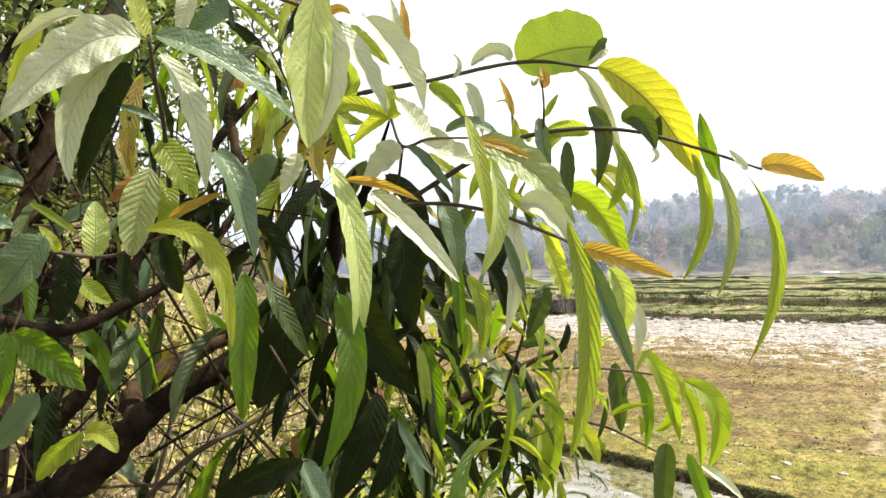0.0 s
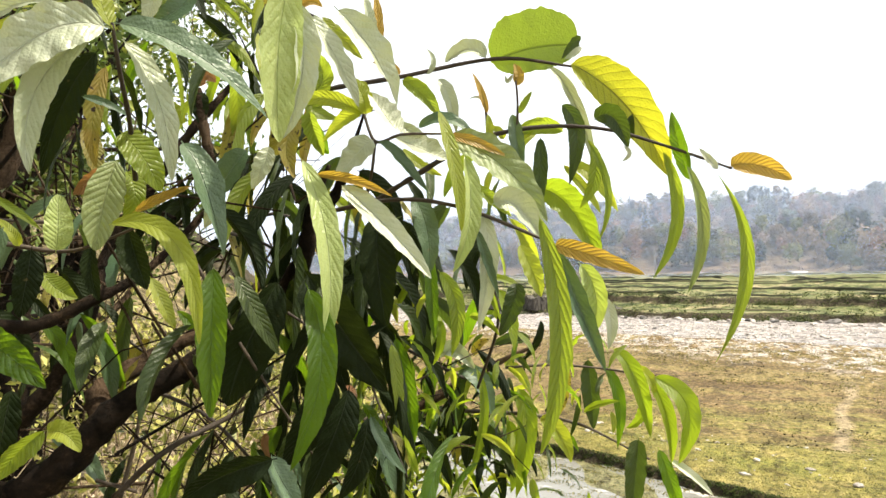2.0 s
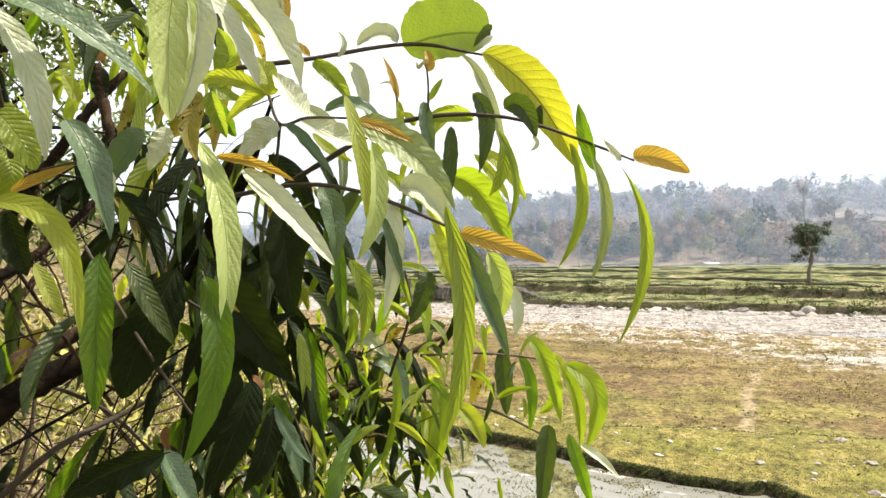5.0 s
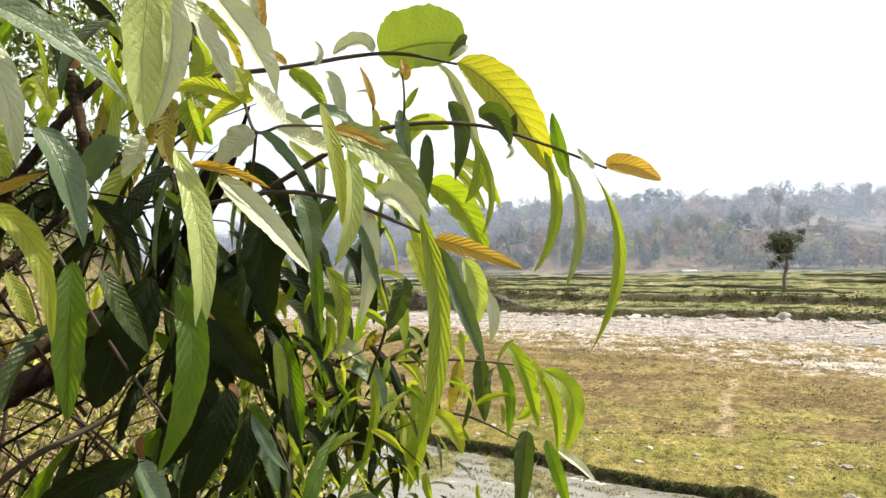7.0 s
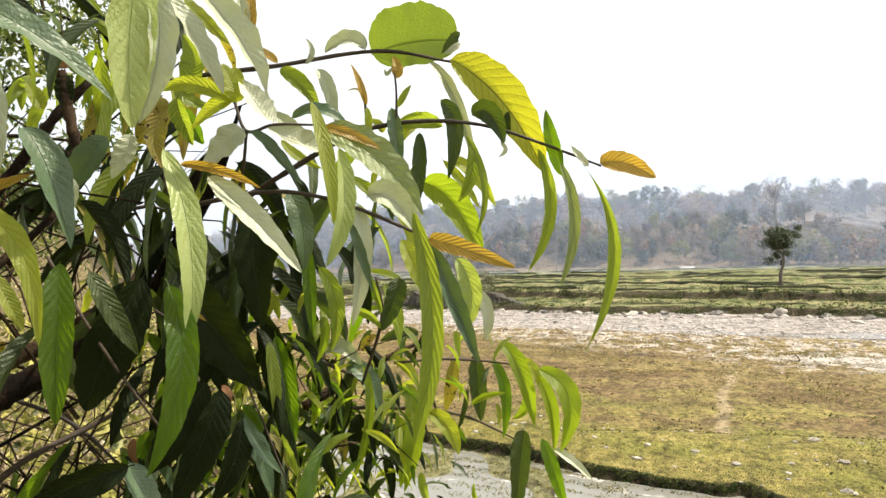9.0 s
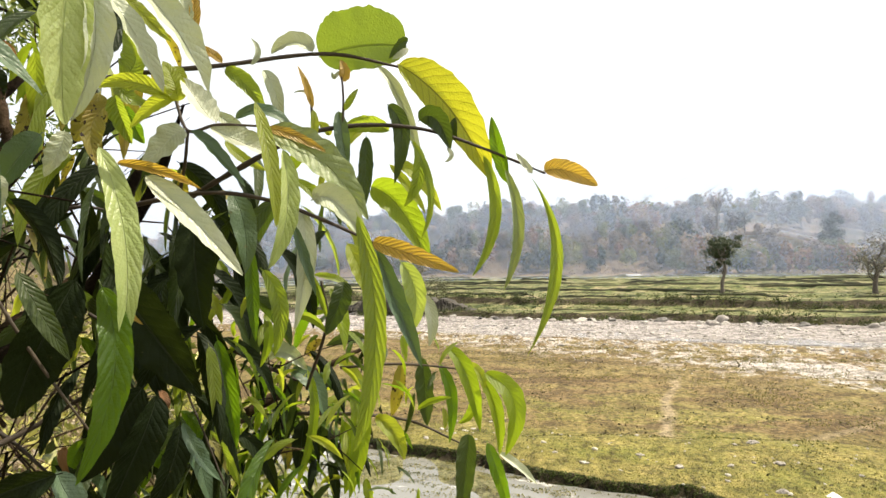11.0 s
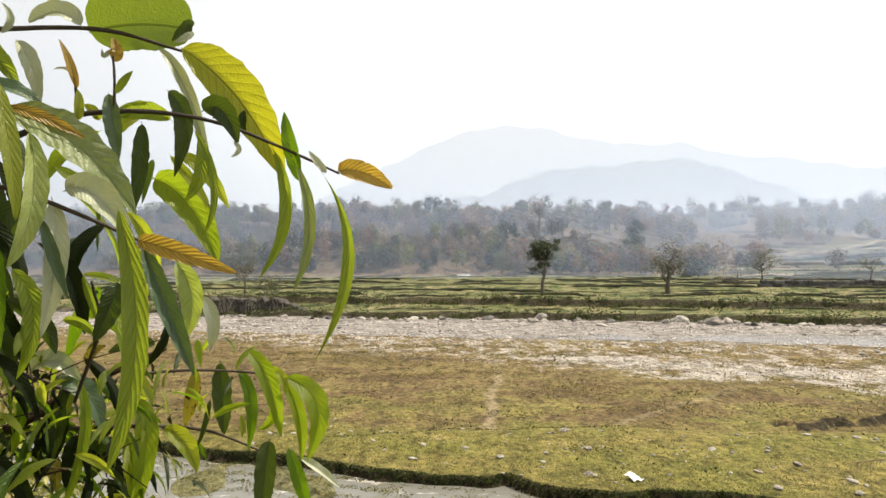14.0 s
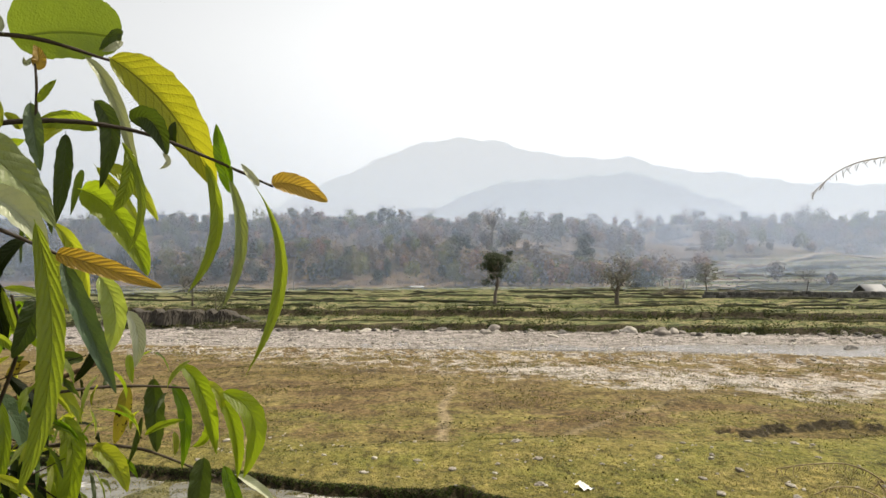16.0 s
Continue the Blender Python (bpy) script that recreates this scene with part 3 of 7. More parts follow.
def inner_leaves(stem, centre, size, count, looks, length, width, seed, droop=1.0):
    """The crowd of leaves inside the shrub, hung at random round a short stem."""
    r = random.Random(seed)
    bm = bmesh.new()
    bm.loops.layers.uv.new("blade")
    kinds = sorted(set(looks))
    for _ in range(count):
        b = Vector(centre) + Vector((r.gauss(0, size[0]), r.gauss(0, size[1]), r.gauss(0, size[2])))
        ln = length * r.uniform(0.7, 1.25)
        a = r.uniform(0, 6.28)
        d = Vector((math.cos(a) * 0.55, math.sin(a) * 0.55, -droop + r.uniform(-0.3, 0.45))).normalized()
        e = b + d * ln
        m = (b + e) / 2 + Vector((math.cos(a), math.sin(a), 0.7)) * ln * 0.10
        q = r.uniform(0, 6.28)
        blade(bm, b, m, e, width * r.uniform(0.75, 1.25), Vector((math.cos(q), math.sin(q), 0.6)), 0, kinds.index(r.choice(looks)))
    ob = part("foliage", bm, LEAF[kinds[0]], stem, "crowd of inner leaves in mixed greens")
    for k in kinds[1:]:
        ob.data.materials.append(LEAF[k])
    ob["kind"] = "stuff"
limb = branch("limb", (-1.095, 0.479, 5.633, 0.0240), (-0.941, 0.565, 5.707, 0.0232), (-0.851, 0.613, 5.803, 0.0208), (-0.782, 0.674, 5.856, 0.0168), (-0.701, 0.753, 5.931, 0.0136), (-0.637, 0.787, 6.042, 0.0096), (-0.584, 0.791, 6.125, 0.0072), (-0.506, 0.741, 6.205, 0.0016))
branch("limb", (-0.885, 0.618, 5.770, 0.0200), (-0.921, 0.630, 5.815, 0.0170), (-0.914, 0.691, 5.850, 0.0140), (-0.856, 0.781, 5.902, 0.0110), (-0.783, 0.843, 5.981, 0.0080))
branch("limb", (-0.949, 0.437, 5.952, 0.0081), (-0.860, 0.489, 5.931, 0.0087), (-0.807, 0.541, 5.961, 0.0074), (-0.772, 0.595, 5.997, 0.0056), (-0.748, 0.664, 6.069, 0.0043), (-0.687, 0.696, 6.150, 0.0014))
branch("limb", (-1.215, 0.638, 5.702, 0.0160), (-1.133, 0.682, 5.800, 0.0150), (-1.082, 0.709, 5.899, 0.0130), (-1.082, 0.761, 6.040, 0.0110), (-1.005, 0.802, 6.163, 0.0090), (-0.938, 0.837, 6.265, 0.0080), (-0.907, 0.909, 6.362, 0.0060))
branch("limb", (-1.387, 0.700, 6.084, 0.0200), (-1.332, 0.727, 6.241, 0.0200), (-1.282, 0.750, 6.387, 0.0190), (-1.214, 0.786, 6.509, 0.0170), (-1.170, 0.807, 6.621, 0.0150))
branch("limb", (-0.671, 0.770, 5.930, 0.0120), (-0.632, 0.767, 6.024, 0.0130), (-0.610, 0.755, 6.082, 0.0100), (-0.573, 0.750, 6.145, 0.0026))
twig_top = branch("twig", (-0.567, 0.659, 6.221, 0.0036), (-0.496, 0.677, 6.230, 0.0032), (-0.422, 0.696, 6.235, 0.0029), (-0.305, 0.740, 6.251, 0.0024), (-0.215, 0.757, 6.231, 0.0016))
twig_second = branch("twig", (-0.481, 0.713, 6.079, 0.0037), (-0.408, 0.708, 6.110, 0.0035), (-0.338, 0.713, 6.142, 0.0032), (-0.288, 0.718, 6.154, 0.0029), (-0.230, 0.734, 6.157, 0.0025), (-0.170, 0.751, 6.148, 0.0021), (-0.108, 0.776, 6.125, 0.0018), (-0.048, 0.800, 6.099, 0.0014))
twig_knot = branch("twig", (-0.404, 0.593, 6.170, 0.0016), (-0.385, 0.588, 6.133, 0.0018), (-0.357, 0.598, 6.139, 0.0016), (-0.315, 0.611, 6.137, 0.0012))
branch("twig", (-0.385, 0.588, 6.133, 0.0018), (-0.410, 0.615, 6.100, 0.0018), (-0.454, 0.660, 6.067, 0.0021))
twig_gold = branch("twig", (-0.508, 0.629, 6.062, 0.0028), (-0.370, 0.593, 6.069, 0.0025), (-0.299, 0.599, 6.059, 0.0022), (-0.241, 0.610, 6.036, 0.0020), (-0.197, 0.625, 6.014, 0.0015))
twig_upper = branch("twig", (-0.461, 0.442, 6.272, 0.0018), (-0.401, 0.454, 6.244, 0.0018), (-0.372, 0.471, 6.228, 0.0014))
twig_front = branch("twig", (-0.405, 0.293, 6.171, 0.0012), (-0.419, 0.308, 6.145, 0.0016), (-0.449, 0.338, 6.116, 0.0020), (-0.516, 0.393, 6.082, 0.0024))
twig_low = branch("twig", (-0.709, 0.967, 5.719, 0.0050), (-0.618, 1.009, 5.725, 0.0040), (-0.539, 1.049, 5.734, 0.0036), (-0.426, 1.104, 5.727, 0.0032), (-0.359, 1.143, 5.713, 0.0028), (-0.313, 1.159, 5.697, 0.0024), (-0.222, 1.192, 5.646, 0.0016))
twig_mid = branch("twig", (-0.581, 0.961, 5.856, 0.0032), (-0.532, 0.987, 5.826, 0.0032), (-0.477, 1.026, 5.785, 0.0026), (-0.469, 1.058, 5.727, 0.0016))
twig_rise = branch("twig", (-0.591, 1.012, 5.743, 0.0090), (-0.530, 1.049, 5.779, 0.0080), (-0.445, 1.079, 5.828, 0.0050), (-0.387, 1.106, 5.854, 0.0030))
twig_side = branch("twig", (-0.445, 1.079, 5.813, 0.0026), (-0.365, 1.130, 5.814, 0.0024), (-0.262, 1.163, 5.804, 0.0018), (-0.194, 1.182, 5.787, 0.0012))
twig_fork = branch("twig", (-0.408, 0.882, 5.814, 0.0024), (-0.358, 0.847, 5.912, 0.0022), (-0.355, 0.826, 5.973, 0.0016))
twig_left = branch("twig", (-0.685, 0.320, 6.035, 0.0024), (-0.648, 0.342, 6.029, 0.0024), (-0.602, 0.381, 6.019, 0.0020), (-0.554, 0.396, 6.031, 0.0014), (-0.504, 0.401, 6.045, 0.0011))
twig_hang = branch("twig", (-0.592, 0.525, 6.009, 0.0018), (-0.563, 0.556, 5.922, 0.0018), (-0.528, 0.602, 5.823, 0.0014), (-0.497, 0.646, 5.733, 0.0012))
branch("twig", (-0.537, 0.616, 5.944, 0.0018), (-0.467, 0.659, 5.886, 0.0016), (-0.456, 0.690, 5.825, 0.0013), (-0.428, 0.709, 5.731, 0.0011))
sprig = branch("twig", (-0.273, 0.720, 6.150, 0.0016), (-0.268, 0.711, 6.191, 0.0014), (-0.271, 0.710, 6.223, 0.0010))
branch("twig", (-0.310, 0.717, 6.139, 0.0016), (-0.307, 0.707, 6.181, 0.0014), (-0.314, 0.704, 6.204, 0.0010))
branch("twig", (-1.214, 0.568, 6.096, 0.0030), (-1.096, 0.694, 6.090, 0.0030), (-1.033, 0.786, 6.143, 0.0025))
branch("twig", (-0.833, 0.788, 6.065, 0.0030), (-0.765, 0.826, 6.089, 0.0030), (-0.732, 0.846, 6.086, 0.0020))
branch("twig", (-0.787, 0.757, 6.059, 0.0026), (-0.732, 0.789, 6.037, 0.0024), (-0.694, 0.813, 5.999, 0.0020))
branch("twig", (-0.857, 0.667, 5.822, 0.0030), (-0.822, 0.747, 5.765, 0.0030), (-0.761, 0.784, 5.690, 0.0024))
branch("twig", (-0.908, 0.643, 5.658, 0.0050), (-0.838, 0.681, 5.726, 0.0050), (-0.790, 0.765, 5.764, 0.0040), (-0.725, 0.801, 5.808, 0.0030))
branch("twig", (-0.977, 0.661, 5.669, 0.0030), (-0.922, 0.693, 5.649, 0.0030))
branch("twig", (-0.989, 0.704, 5.902, 0.0026), (-0.932, 0.738, 5.852, 0.0024), (-0.892, 0.762, 5.832, 0.0020))
branch("twig", (-1.137, 0.738, 5.790, 0.0020), (-1.017, 0.805, 5.849, 0.0020), (-0.897, 0.873, 5.887, 0.0020))
branch("twig", (-1.171, 0.841, 5.555, 0.0050), (-1.137, 0.857, 5.690, 0.0040), (-1.122, 0.861, 5.826, 0.0040))
leaf(twig_front, "pale", (-0.406, 0.292, 6.167), (-0.427, 0.255, 6.154), (-0.466, 0.224, 6.104), 0.046, (0.86, -0.42, 0.28), 0, 0.10)
leaf(twig_front, "pale", (-0.480, 0.295, 6.201), (-0.511, 0.284, 6.201), (-0.553, 0.276, 6.185), 0.017, (0.82, -0.54, 0.20), 0)
leaf(twig_front, "pale", (-0.414, 0.287, 6.162), (-0.447, 0.265, 6.124), (-0.459, 0.267, 6.067), 0.031, (0.94, -0.21, 0.28), 0)
leaf(twig_front, "young", (-0.404, 0.293, 6.166), (-0.414, 0.290, 6.191), (-0.422, 0.293, 6.223), 0.021, (0.98, -0.19, -0.03), 0)
leaf(twig_front, "pale", (-0.408, 0.302, 6.163), (-0.393, 0.319, 6.123), (-0.398, 0.335, 6.063), 0.028, (0.91, -0.29, 0.30), 0)
leaf(twig_front, "teal", (-0.405, 0.293, 6.171), (-0.370, 0.330, 6.155), (-0.342, 0.377, 6.112), 0.034, (0.86, -0.41, 0.31), 0)
leaf(twig_front, "teal", (-0.462, 0.307, 6.131), (-0.451, 0.319, 6.126), (-0.447, 0.340, 6.118), 0.010, (0.93, -0.24, 0.29), 0)
leaf(twig_front, "green", (-0.465, 0.341, 6.111), (-0.451, 0.351, 6.090), (-0.447, 0.364, 6.063), 0.035, (0.92, -0.38, -0.00), 1)
leaf(twig_upper, "pale", (-0.460, 0.374, 6.249), (-0.462, 0.371, 6.226), (-0.471, 0.369, 6.208), 0.025, (0.64, -0.70, 0.32), 0)
leaf(twig_upper, "teal", (-0.432, 0.390, 6.238), (-0.445, 0.381, 6.218), (-0.466, 0.372, 6.207), 0.030, (0.66, -0.68, 0.32), 0)
leaf(twig_upper, "green", (-0.481, 0.430, 6.266), (-0.454, 0.442, 6.243), (-0.436, 0.458, 6.215), 0.013, (0.65, -0.74, 0.17), 0)
leaf(twig_upper, "green", (-0.461, 0.442, 6.266), (-0.446, 0.449, 6.251), (-0.432, 0.459, 6.237), 0.010, (0.62, -0.77, 0.15), 0)
leaf(twig_front, "dark", (-0.558, 0.388, 6.207), (-0.592, 0.375, 6.159), (-0.628, 0.374, 6.091), 0.038, (0.91, -0.35, -0.20), 0)
leaf(twig_front, "spotted", (-0.608, 0.407, 6.146), (-0.601, 0.409, 6.119), (-0.599, 0.415, 6.088), 0.027, (0.92, -0.37, 0.10), 0)
leaf(twig_front, "dry", (-0.583, 0.423, 6.103), (-0.600, 0.411, 6.092), (-0.622, 0.402, 6.076), 0.030, (0.67, -0.42, -0.61), 0)
leaf(twig_upper, "silk", (-0.353, 0.419, 6.248), (-0.372, 0.421, 6.170), (-0.385, 0.437, 6.108), 0.041, (0.93, -0.35, 0.15), 3)
leaf(twig_upper, "pale", (-0.369, 0.437, 6.231), (-0.363, 0.444, 6.177), (-0.390, 0.448, 6.114), 0.038, (0.93, -0.33, 0.15), 0)
leaf(twig_upper, "pale", (-0.378, 0.464, 6.233), (-0.360, 0.486, 6.193), (-0.353, 0.512, 6.150), 0.032, (0.88, -0.41, 0.22), 0)
leaf(twig_upper, "pale", (-0.359, 0.484, 6.239), (-0.337, 0.515, 6.199), (-0.335, 0.552, 6.156), 0.043, (0.85, -0.46, 0.24), 0, 0.12)
leaf(twig_upper, "young", (-0.377, 0.488, 6.235), (-0.372, 0.511, 6.221), (-0.368, 0.543, 6.207), 0.018, (0.83, -0.54, -0.10), 0)
leaf(twig_upper, "pale", (-0.400, 0.613, 6.246), (-0.401, 0.604, 6.274), (-0.406, 0.602, 6.306), 0.020, (0.82, -0.50, 0.28), 0)
leaf(twig_upper, "gold", (-0.396, 0.615, 6.243), (-0.394, 0.612, 6.273), (-0.397, 0.611, 6.308), 0.017, (0.75, -0.65, -0.10), 0)
leaf(twig_upper, "gold", (-0.386, 0.463, 6.234), (-0.374, 0.468, 6.241), (-0.365, 0.475, 6.236), 0.013, (0.50, -0.86, -0.05), 1)
leaf(twig_knot, "young", (-0.395, 0.587, 6.162), (-0.397, 0.582, 6.183), (-0.407, 0.579, 6.204), 0.027, (0.69, -0.72, -0.03), 1)
leaf(twig_knot, "young", (-0.401, 0.595, 6.163), (-0.438, 0.577, 6.184), (-0.480, 0.567, 6.180), 0.025, (0.58, -0.82, 0.02), 0)
leaf(twig_knot, "young", (-0.404, 0.593, 6.167), (-0.425, 0.589, 6.163), (-0.456, 0.587, 6.139), 0.024, (0.16, -0.98, -0.10), 0)
leaf(twig_knot, "green", (-0.481, 0.595, 6.181), (-0.478, 0.600, 6.158), (-0.474, 0.612, 6.129), 0.032, (0.38, -0.89, -0.24), 0)
leaf(twig_top, "spotted", (-0.550, 0.649, 6.203), (-0.560, 0.641, 6.172), (-0.577, 0.638, 6.144), 0.047, (0.64, -0.77, -0.04), 1)
leaf(twig_top, "spotted", (-0.683, 0.695, 6.251), (-0.694, 0.684, 6.199), (-0.716, 0.680, 6.143), 0.039, (0.86, -0.47, -0.19), 0)
leaf(twig_top, "green", (-0.533, 0.656, 6.219), (-0.513, 0.663, 6.239), (-0.526, 0.658, 6.277), 0.049, (0.25, -0.97, 0.01), 0)
leaf(twig_top, "green", (-0.502, 0.673, 6.226), (-0.527, 0.657, 6.203), (-0.497, 0.677, 6.188), 0.034, (0.91, -0.40, 0.07), 0)
leaf(twig_knot, "pale", (-0.384, 0.583, 6.134), (-0.398, 0.572, 6.119), (-0.421, 0.563, 6.093), 0.043, (0.48, -0.73, 0.49), 0)
leaf(twig_knot, "teal", (-0.381, 0.584, 6.132), (-0.360, 0.593, 6.112), (-0.335, 0.613, 6.076), 0.028, (0.75, -0.45, 0.48), 0)
leaf(twig_knot, "pale", (-0.357, 0.598, 6.139), (-0.373, 0.590, 6.159), (-0.392, 0.588, 6.188), 0.043, (0.70, -0.47, 0.54), 0)
leaf(twig_knot, "pale", (-0.366, 0.593, 6.137), (-0.337, 0.612, 6.121), (-0.319, 0.632, 6.112), 0.039, (0.74, -0.47, 0.48), 0)
leaf(twig_knot, "rib", (-0.311, 0.604, 6.132), (-0.256, 0.623, 6.101), (-0.217, 0.656, 6.040), 0.054, (0.61, -0.79, 0.12), 0, 0.10)
leaf(twig_knot, "gold", (-0.309, 0.603, 6.132), (-0.279, 0.610, 6.125), (-0.247, 0.627, 6.107), 0.015, (0.43, -0.89, 0.18), 0)
leaf(twig_knot, "young", (-0.304, 0.581, 6.155), (-0.282, 0.572, 6.092), (-0.277, 0.573, 6.030), 0.016, (0.75, -0.66, 0.03), 3)
leaf(twig_knot, "silk", (-0.287, 0.602, 6.115), (-0.278, 0.596, 6.050), (-0.295, 0.588, 5.990), 0.030, (0.79, -0.52, 0.34), 0)
leaf(twig_top, "pale", (-0.386, 0.705, 6.234), (-0.377, 0.708, 6.250), (-0.384, 0.705, 6.267), 0.011, (0.84, -0.55, -0.05), 0)
leaf(twig_top, "pale", (-0.373, 0.711, 6.230), (-0.359, 0.714, 6.205), (-0.355, 0.725, 6.162), 0.026, (0.67, -0.74, -0.00), 0)
leaf(twig_top, "green", (-0.418, 0.698, 6.232), (-0.393, 0.707, 6.213), (-0.376, 0.723, 6.181), 0.031, (0.60, -0.80, -0.04), 0)
leaf(twig_top, "pale", (-0.315, 0.734, 6.250), (-0.340, 0.727, 6.264), (-0.369, 0.726, 6.253), 0.034, (0.16, -0.88, 0.45), 1)
leaf(twig_top, "gold", (-0.418, 0.698, 6.237), (-0.429, 0.689, 6.249), (-0.449, 0.680, 6.254), 0.016, (0.57, -0.81, 0.16), 0)
leaf(twig_top, "oval", (-0.315, 0.746, 6.249), (-0.267, 0.760, 6.263), (-0.216, 0.785, 6.265), 0.074, (0.45, -0.87, -0.19), 2, 0.22)
leaf(twig_top, "olive", (-0.205, 0.763, 6.262), (-0.213, 0.758, 6.259), (-0.227, 0.754, 6.241), 0.019, (0.64, -0.66, -0.39), 0)
leaf(twig_top, "pale", (-0.204, 0.760, 6.254), (-0.211, 0.756, 6.246), (-0.223, 0.753, 6.240), 0.012, (0.21, -0.95, 0.21), 0)
leaf(twig_top, "vein", (-0.217, 0.755, 6.234), (-0.160, 0.775, 6.183), (-0.116, 0.807, 6.097), 0.054, (0.37, -0.92, -0.09), 3, 0.12)
leaf(twig_top, "pale", (-0.248, 0.763, 6.238), (-0.217, 0.774, 6.189), (-0.195, 0.793, 6.088), 0.021, (0.53, -0.85, -0.03), 0)
leaf(twig_second, "olive", (-0.226, 0.738, 6.183), (-0.208, 0.743, 6.150), (-0.219, 0.744, 6.088), 0.029, (0.23, -0.96, -0.17), 0)
leaf(twig_second, "olive", (-0.187, 0.738, 6.158), (-0.167, 0.744, 6.162), (-0.152, 0.752, 6.126), 0.038, (0.23, -0.95, -0.20), 1)
leaf(twig_second, "pale", (-0.157, 0.750, 6.129), (-0.151, 0.752, 6.119), (-0.159, 0.750, 6.111), 0.009, (0.67, -0.74, -0.04), 0)
leaf(twig_second, "green", (-0.198, 0.739, 6.144), (-0.173, 0.738, 6.079), (-0.185, 0.735, 6.020), 0.013, (0.51, -0.86, 0.06), 0)
leaf(twig_second, "green", (-0.191, 0.742, 6.136), (-0.187, 0.739, 6.095), (-0.205, 0.737, 6.060), 0.022, (0.48, -0.87, -0.03), 0)
leaf(twig_second, "young", (-0.232, 0.758, 6.117), (-0.206, 0.765, 6.084), (-0.191, 0.775, 6.055), 0.017, (0.52, -0.84, 0.12), 0)
leaf(twig_second, "olive", (-0.248, 0.730, 6.147), (-0.248, 0.727, 6.102), (-0.256, 0.728, 6.048), 0.024, (0.34, -0.94, 0.02), 0)
leaf(twig_second, "teal", (-0.278, 0.718, 6.176), (-0.272, 0.717, 6.141), (-0.269, 0.723, 6.103), 0.025, (0.31, -0.95, -0.05), 0)
leaf(twig_second, "green", (-0.227, 0.759, 6.153), (-0.255, 0.745, 6.163), (-0.287, 0.736, 6.152), 0.031, (0.45, -0.85, -0.28), 0)
leaf(twig_second, "young", (-0.259, 0.748, 6.152), (-0.269, 0.742, 6.149), (-0.281, 0.739, 6.130), 0.019, (0.23, -0.96, 0.14), 0)
leaf(twig_second, "young", (-0.295, 0.733, 6.148), (-0.301, 0.730, 6.158), (-0.309, 0.728, 6.165), 0.016, (0.53, -0.83, 0.16), 1)
leaf(sprig, "green", (-0.267, 0.712, 6.171), (-0.260, 0.713, 6.185), (-0.252, 0.718, 6.198), 0.012, (0.65, -0.74, -0.19), 0)
leaf(sprig, "gold", (-0.271, 0.710, 6.207), (-0.266, 0.711, 6.216), (-0.271, 0.710, 6.231), 0.018, (0.61, -0.79, -0.01), 1)
leaf(sprig, "gold", (-0.305, 0.708, 6.175), (-0.310, 0.703, 6.200), (-0.321, 0.701, 6.227), 0.013, (0.64, -0.76, 0.09), 0)
leaf(sprig, "young", (-0.305, 0.708, 6.142), (-0.303, 0.707, 6.160), (-0.305, 0.708, 6.175), 0.014, (0.64, -0.76, -0.00), 1)
leaf(sprig, "pale", (-0.307, 0.707, 6.181), (-0.313, 0.703, 6.195), (-0.326, 0.699, 6.194), 0.005, (0.51, -0.82, 0.26), 0)
leaf(sprig, "pale", (-0.275, 0.719, 6.223), (-0.281, 0.716, 6.213), (-0.284, 0.716, 6.221), 0.008, (0.32, -0.92, 0.20), 0)
leaf(twig_second, "deep", (-0.091, 0.788, 6.085), (-0.101, 0.781, 6.128), (-0.108, 0.781, 6.168), 0.024, (0.08, -1.00, -0.02), 0)
leaf(twig_second, "green", (-0.120, 0.773, 6.128), (-0.103, 0.771, 6.048), (-0.130, 0.758, 5.977), 0.022, (0.09, -0.99, 0.10), 0)
leaf(twig_second, "rib", (-0.096, 0.781, 6.110), (-0.078, 0.777, 6.034), (-0.095, 0.768, 5.960), 0.021, (0.34, -0.94, 0.07), 0)
leaf(twig_second, "green", (-0.068, 0.788, 6.101), (-0.034, 0.785, 5.999), (-0.069, 0.760, 5.884), 0.016, (0.02, -0.98, 0.19), 4)
leaf(twig_second, "gold", (-0.051, 0.798, 6.101), (-0.023, 0.811, 6.102), (0.012, 0.834, 6.085), 0.036, (0.34, -0.94, -0.05), 1)
leaf(twig_second, "pale", (-0.061, 0.793, 6.098), (-0.070, 0.785, 6.109), (-0.080, 0.781, 6.123), 0.013, (0.55, -0.83, 0.03), 0)
leaf(twig_second, "olive", (-0.149, 0.769, 6.138), (-0.151, 0.766, 6.154), (-0.149, 0.768, 6.167), 0.015, (-0.16, -0.99, -0.03), 0)
leaf(twig_gold, "gold", (-0.201, 0.623, 6.016), (-0.168, 0.630, 6.005), (-0.120, 0.657, 5.984), 0.025, (0.44, -0.89, 0.13), 1)
leaf(twig_gold, "pale", (-0.260, 0.610, 6.058), (-0.236, 0.620, 6.055), (-0.214, 0.638, 6.015), 0.042, (0.65, -0.72, 0.24), 0)
leaf(twig_gold, "lime", (-0.297, 0.856, 6.103), (-0.253, 0.865, 6.069), (-0.219, 0.876, 5.994), 0.062, (0.48, -0.88, 0.07), 1)
leaf(twig_gold, "young", (-0.309, 0.807, 6.024), (-0.291, 0.807, 5.989), (-0.282, 0.815, 5.953), 0.037, (0.58, -0.81, 0.11), 0)
leaf(twig_second, "young", (-0.232, 0.778, 6.120), (-0.199, 0.778, 6.099), (-0.173, 0.786, 6.057), 0.025, (0.41, -0.88, 0.26), 0)
leaf(twig_gold, "green", (-0.209, 0.606, 6.044), (-0.186, 0.594, 5.930), (-0.206, 0.585, 5.819), 0.022, (0.32, -0.93, 0.20), 3)
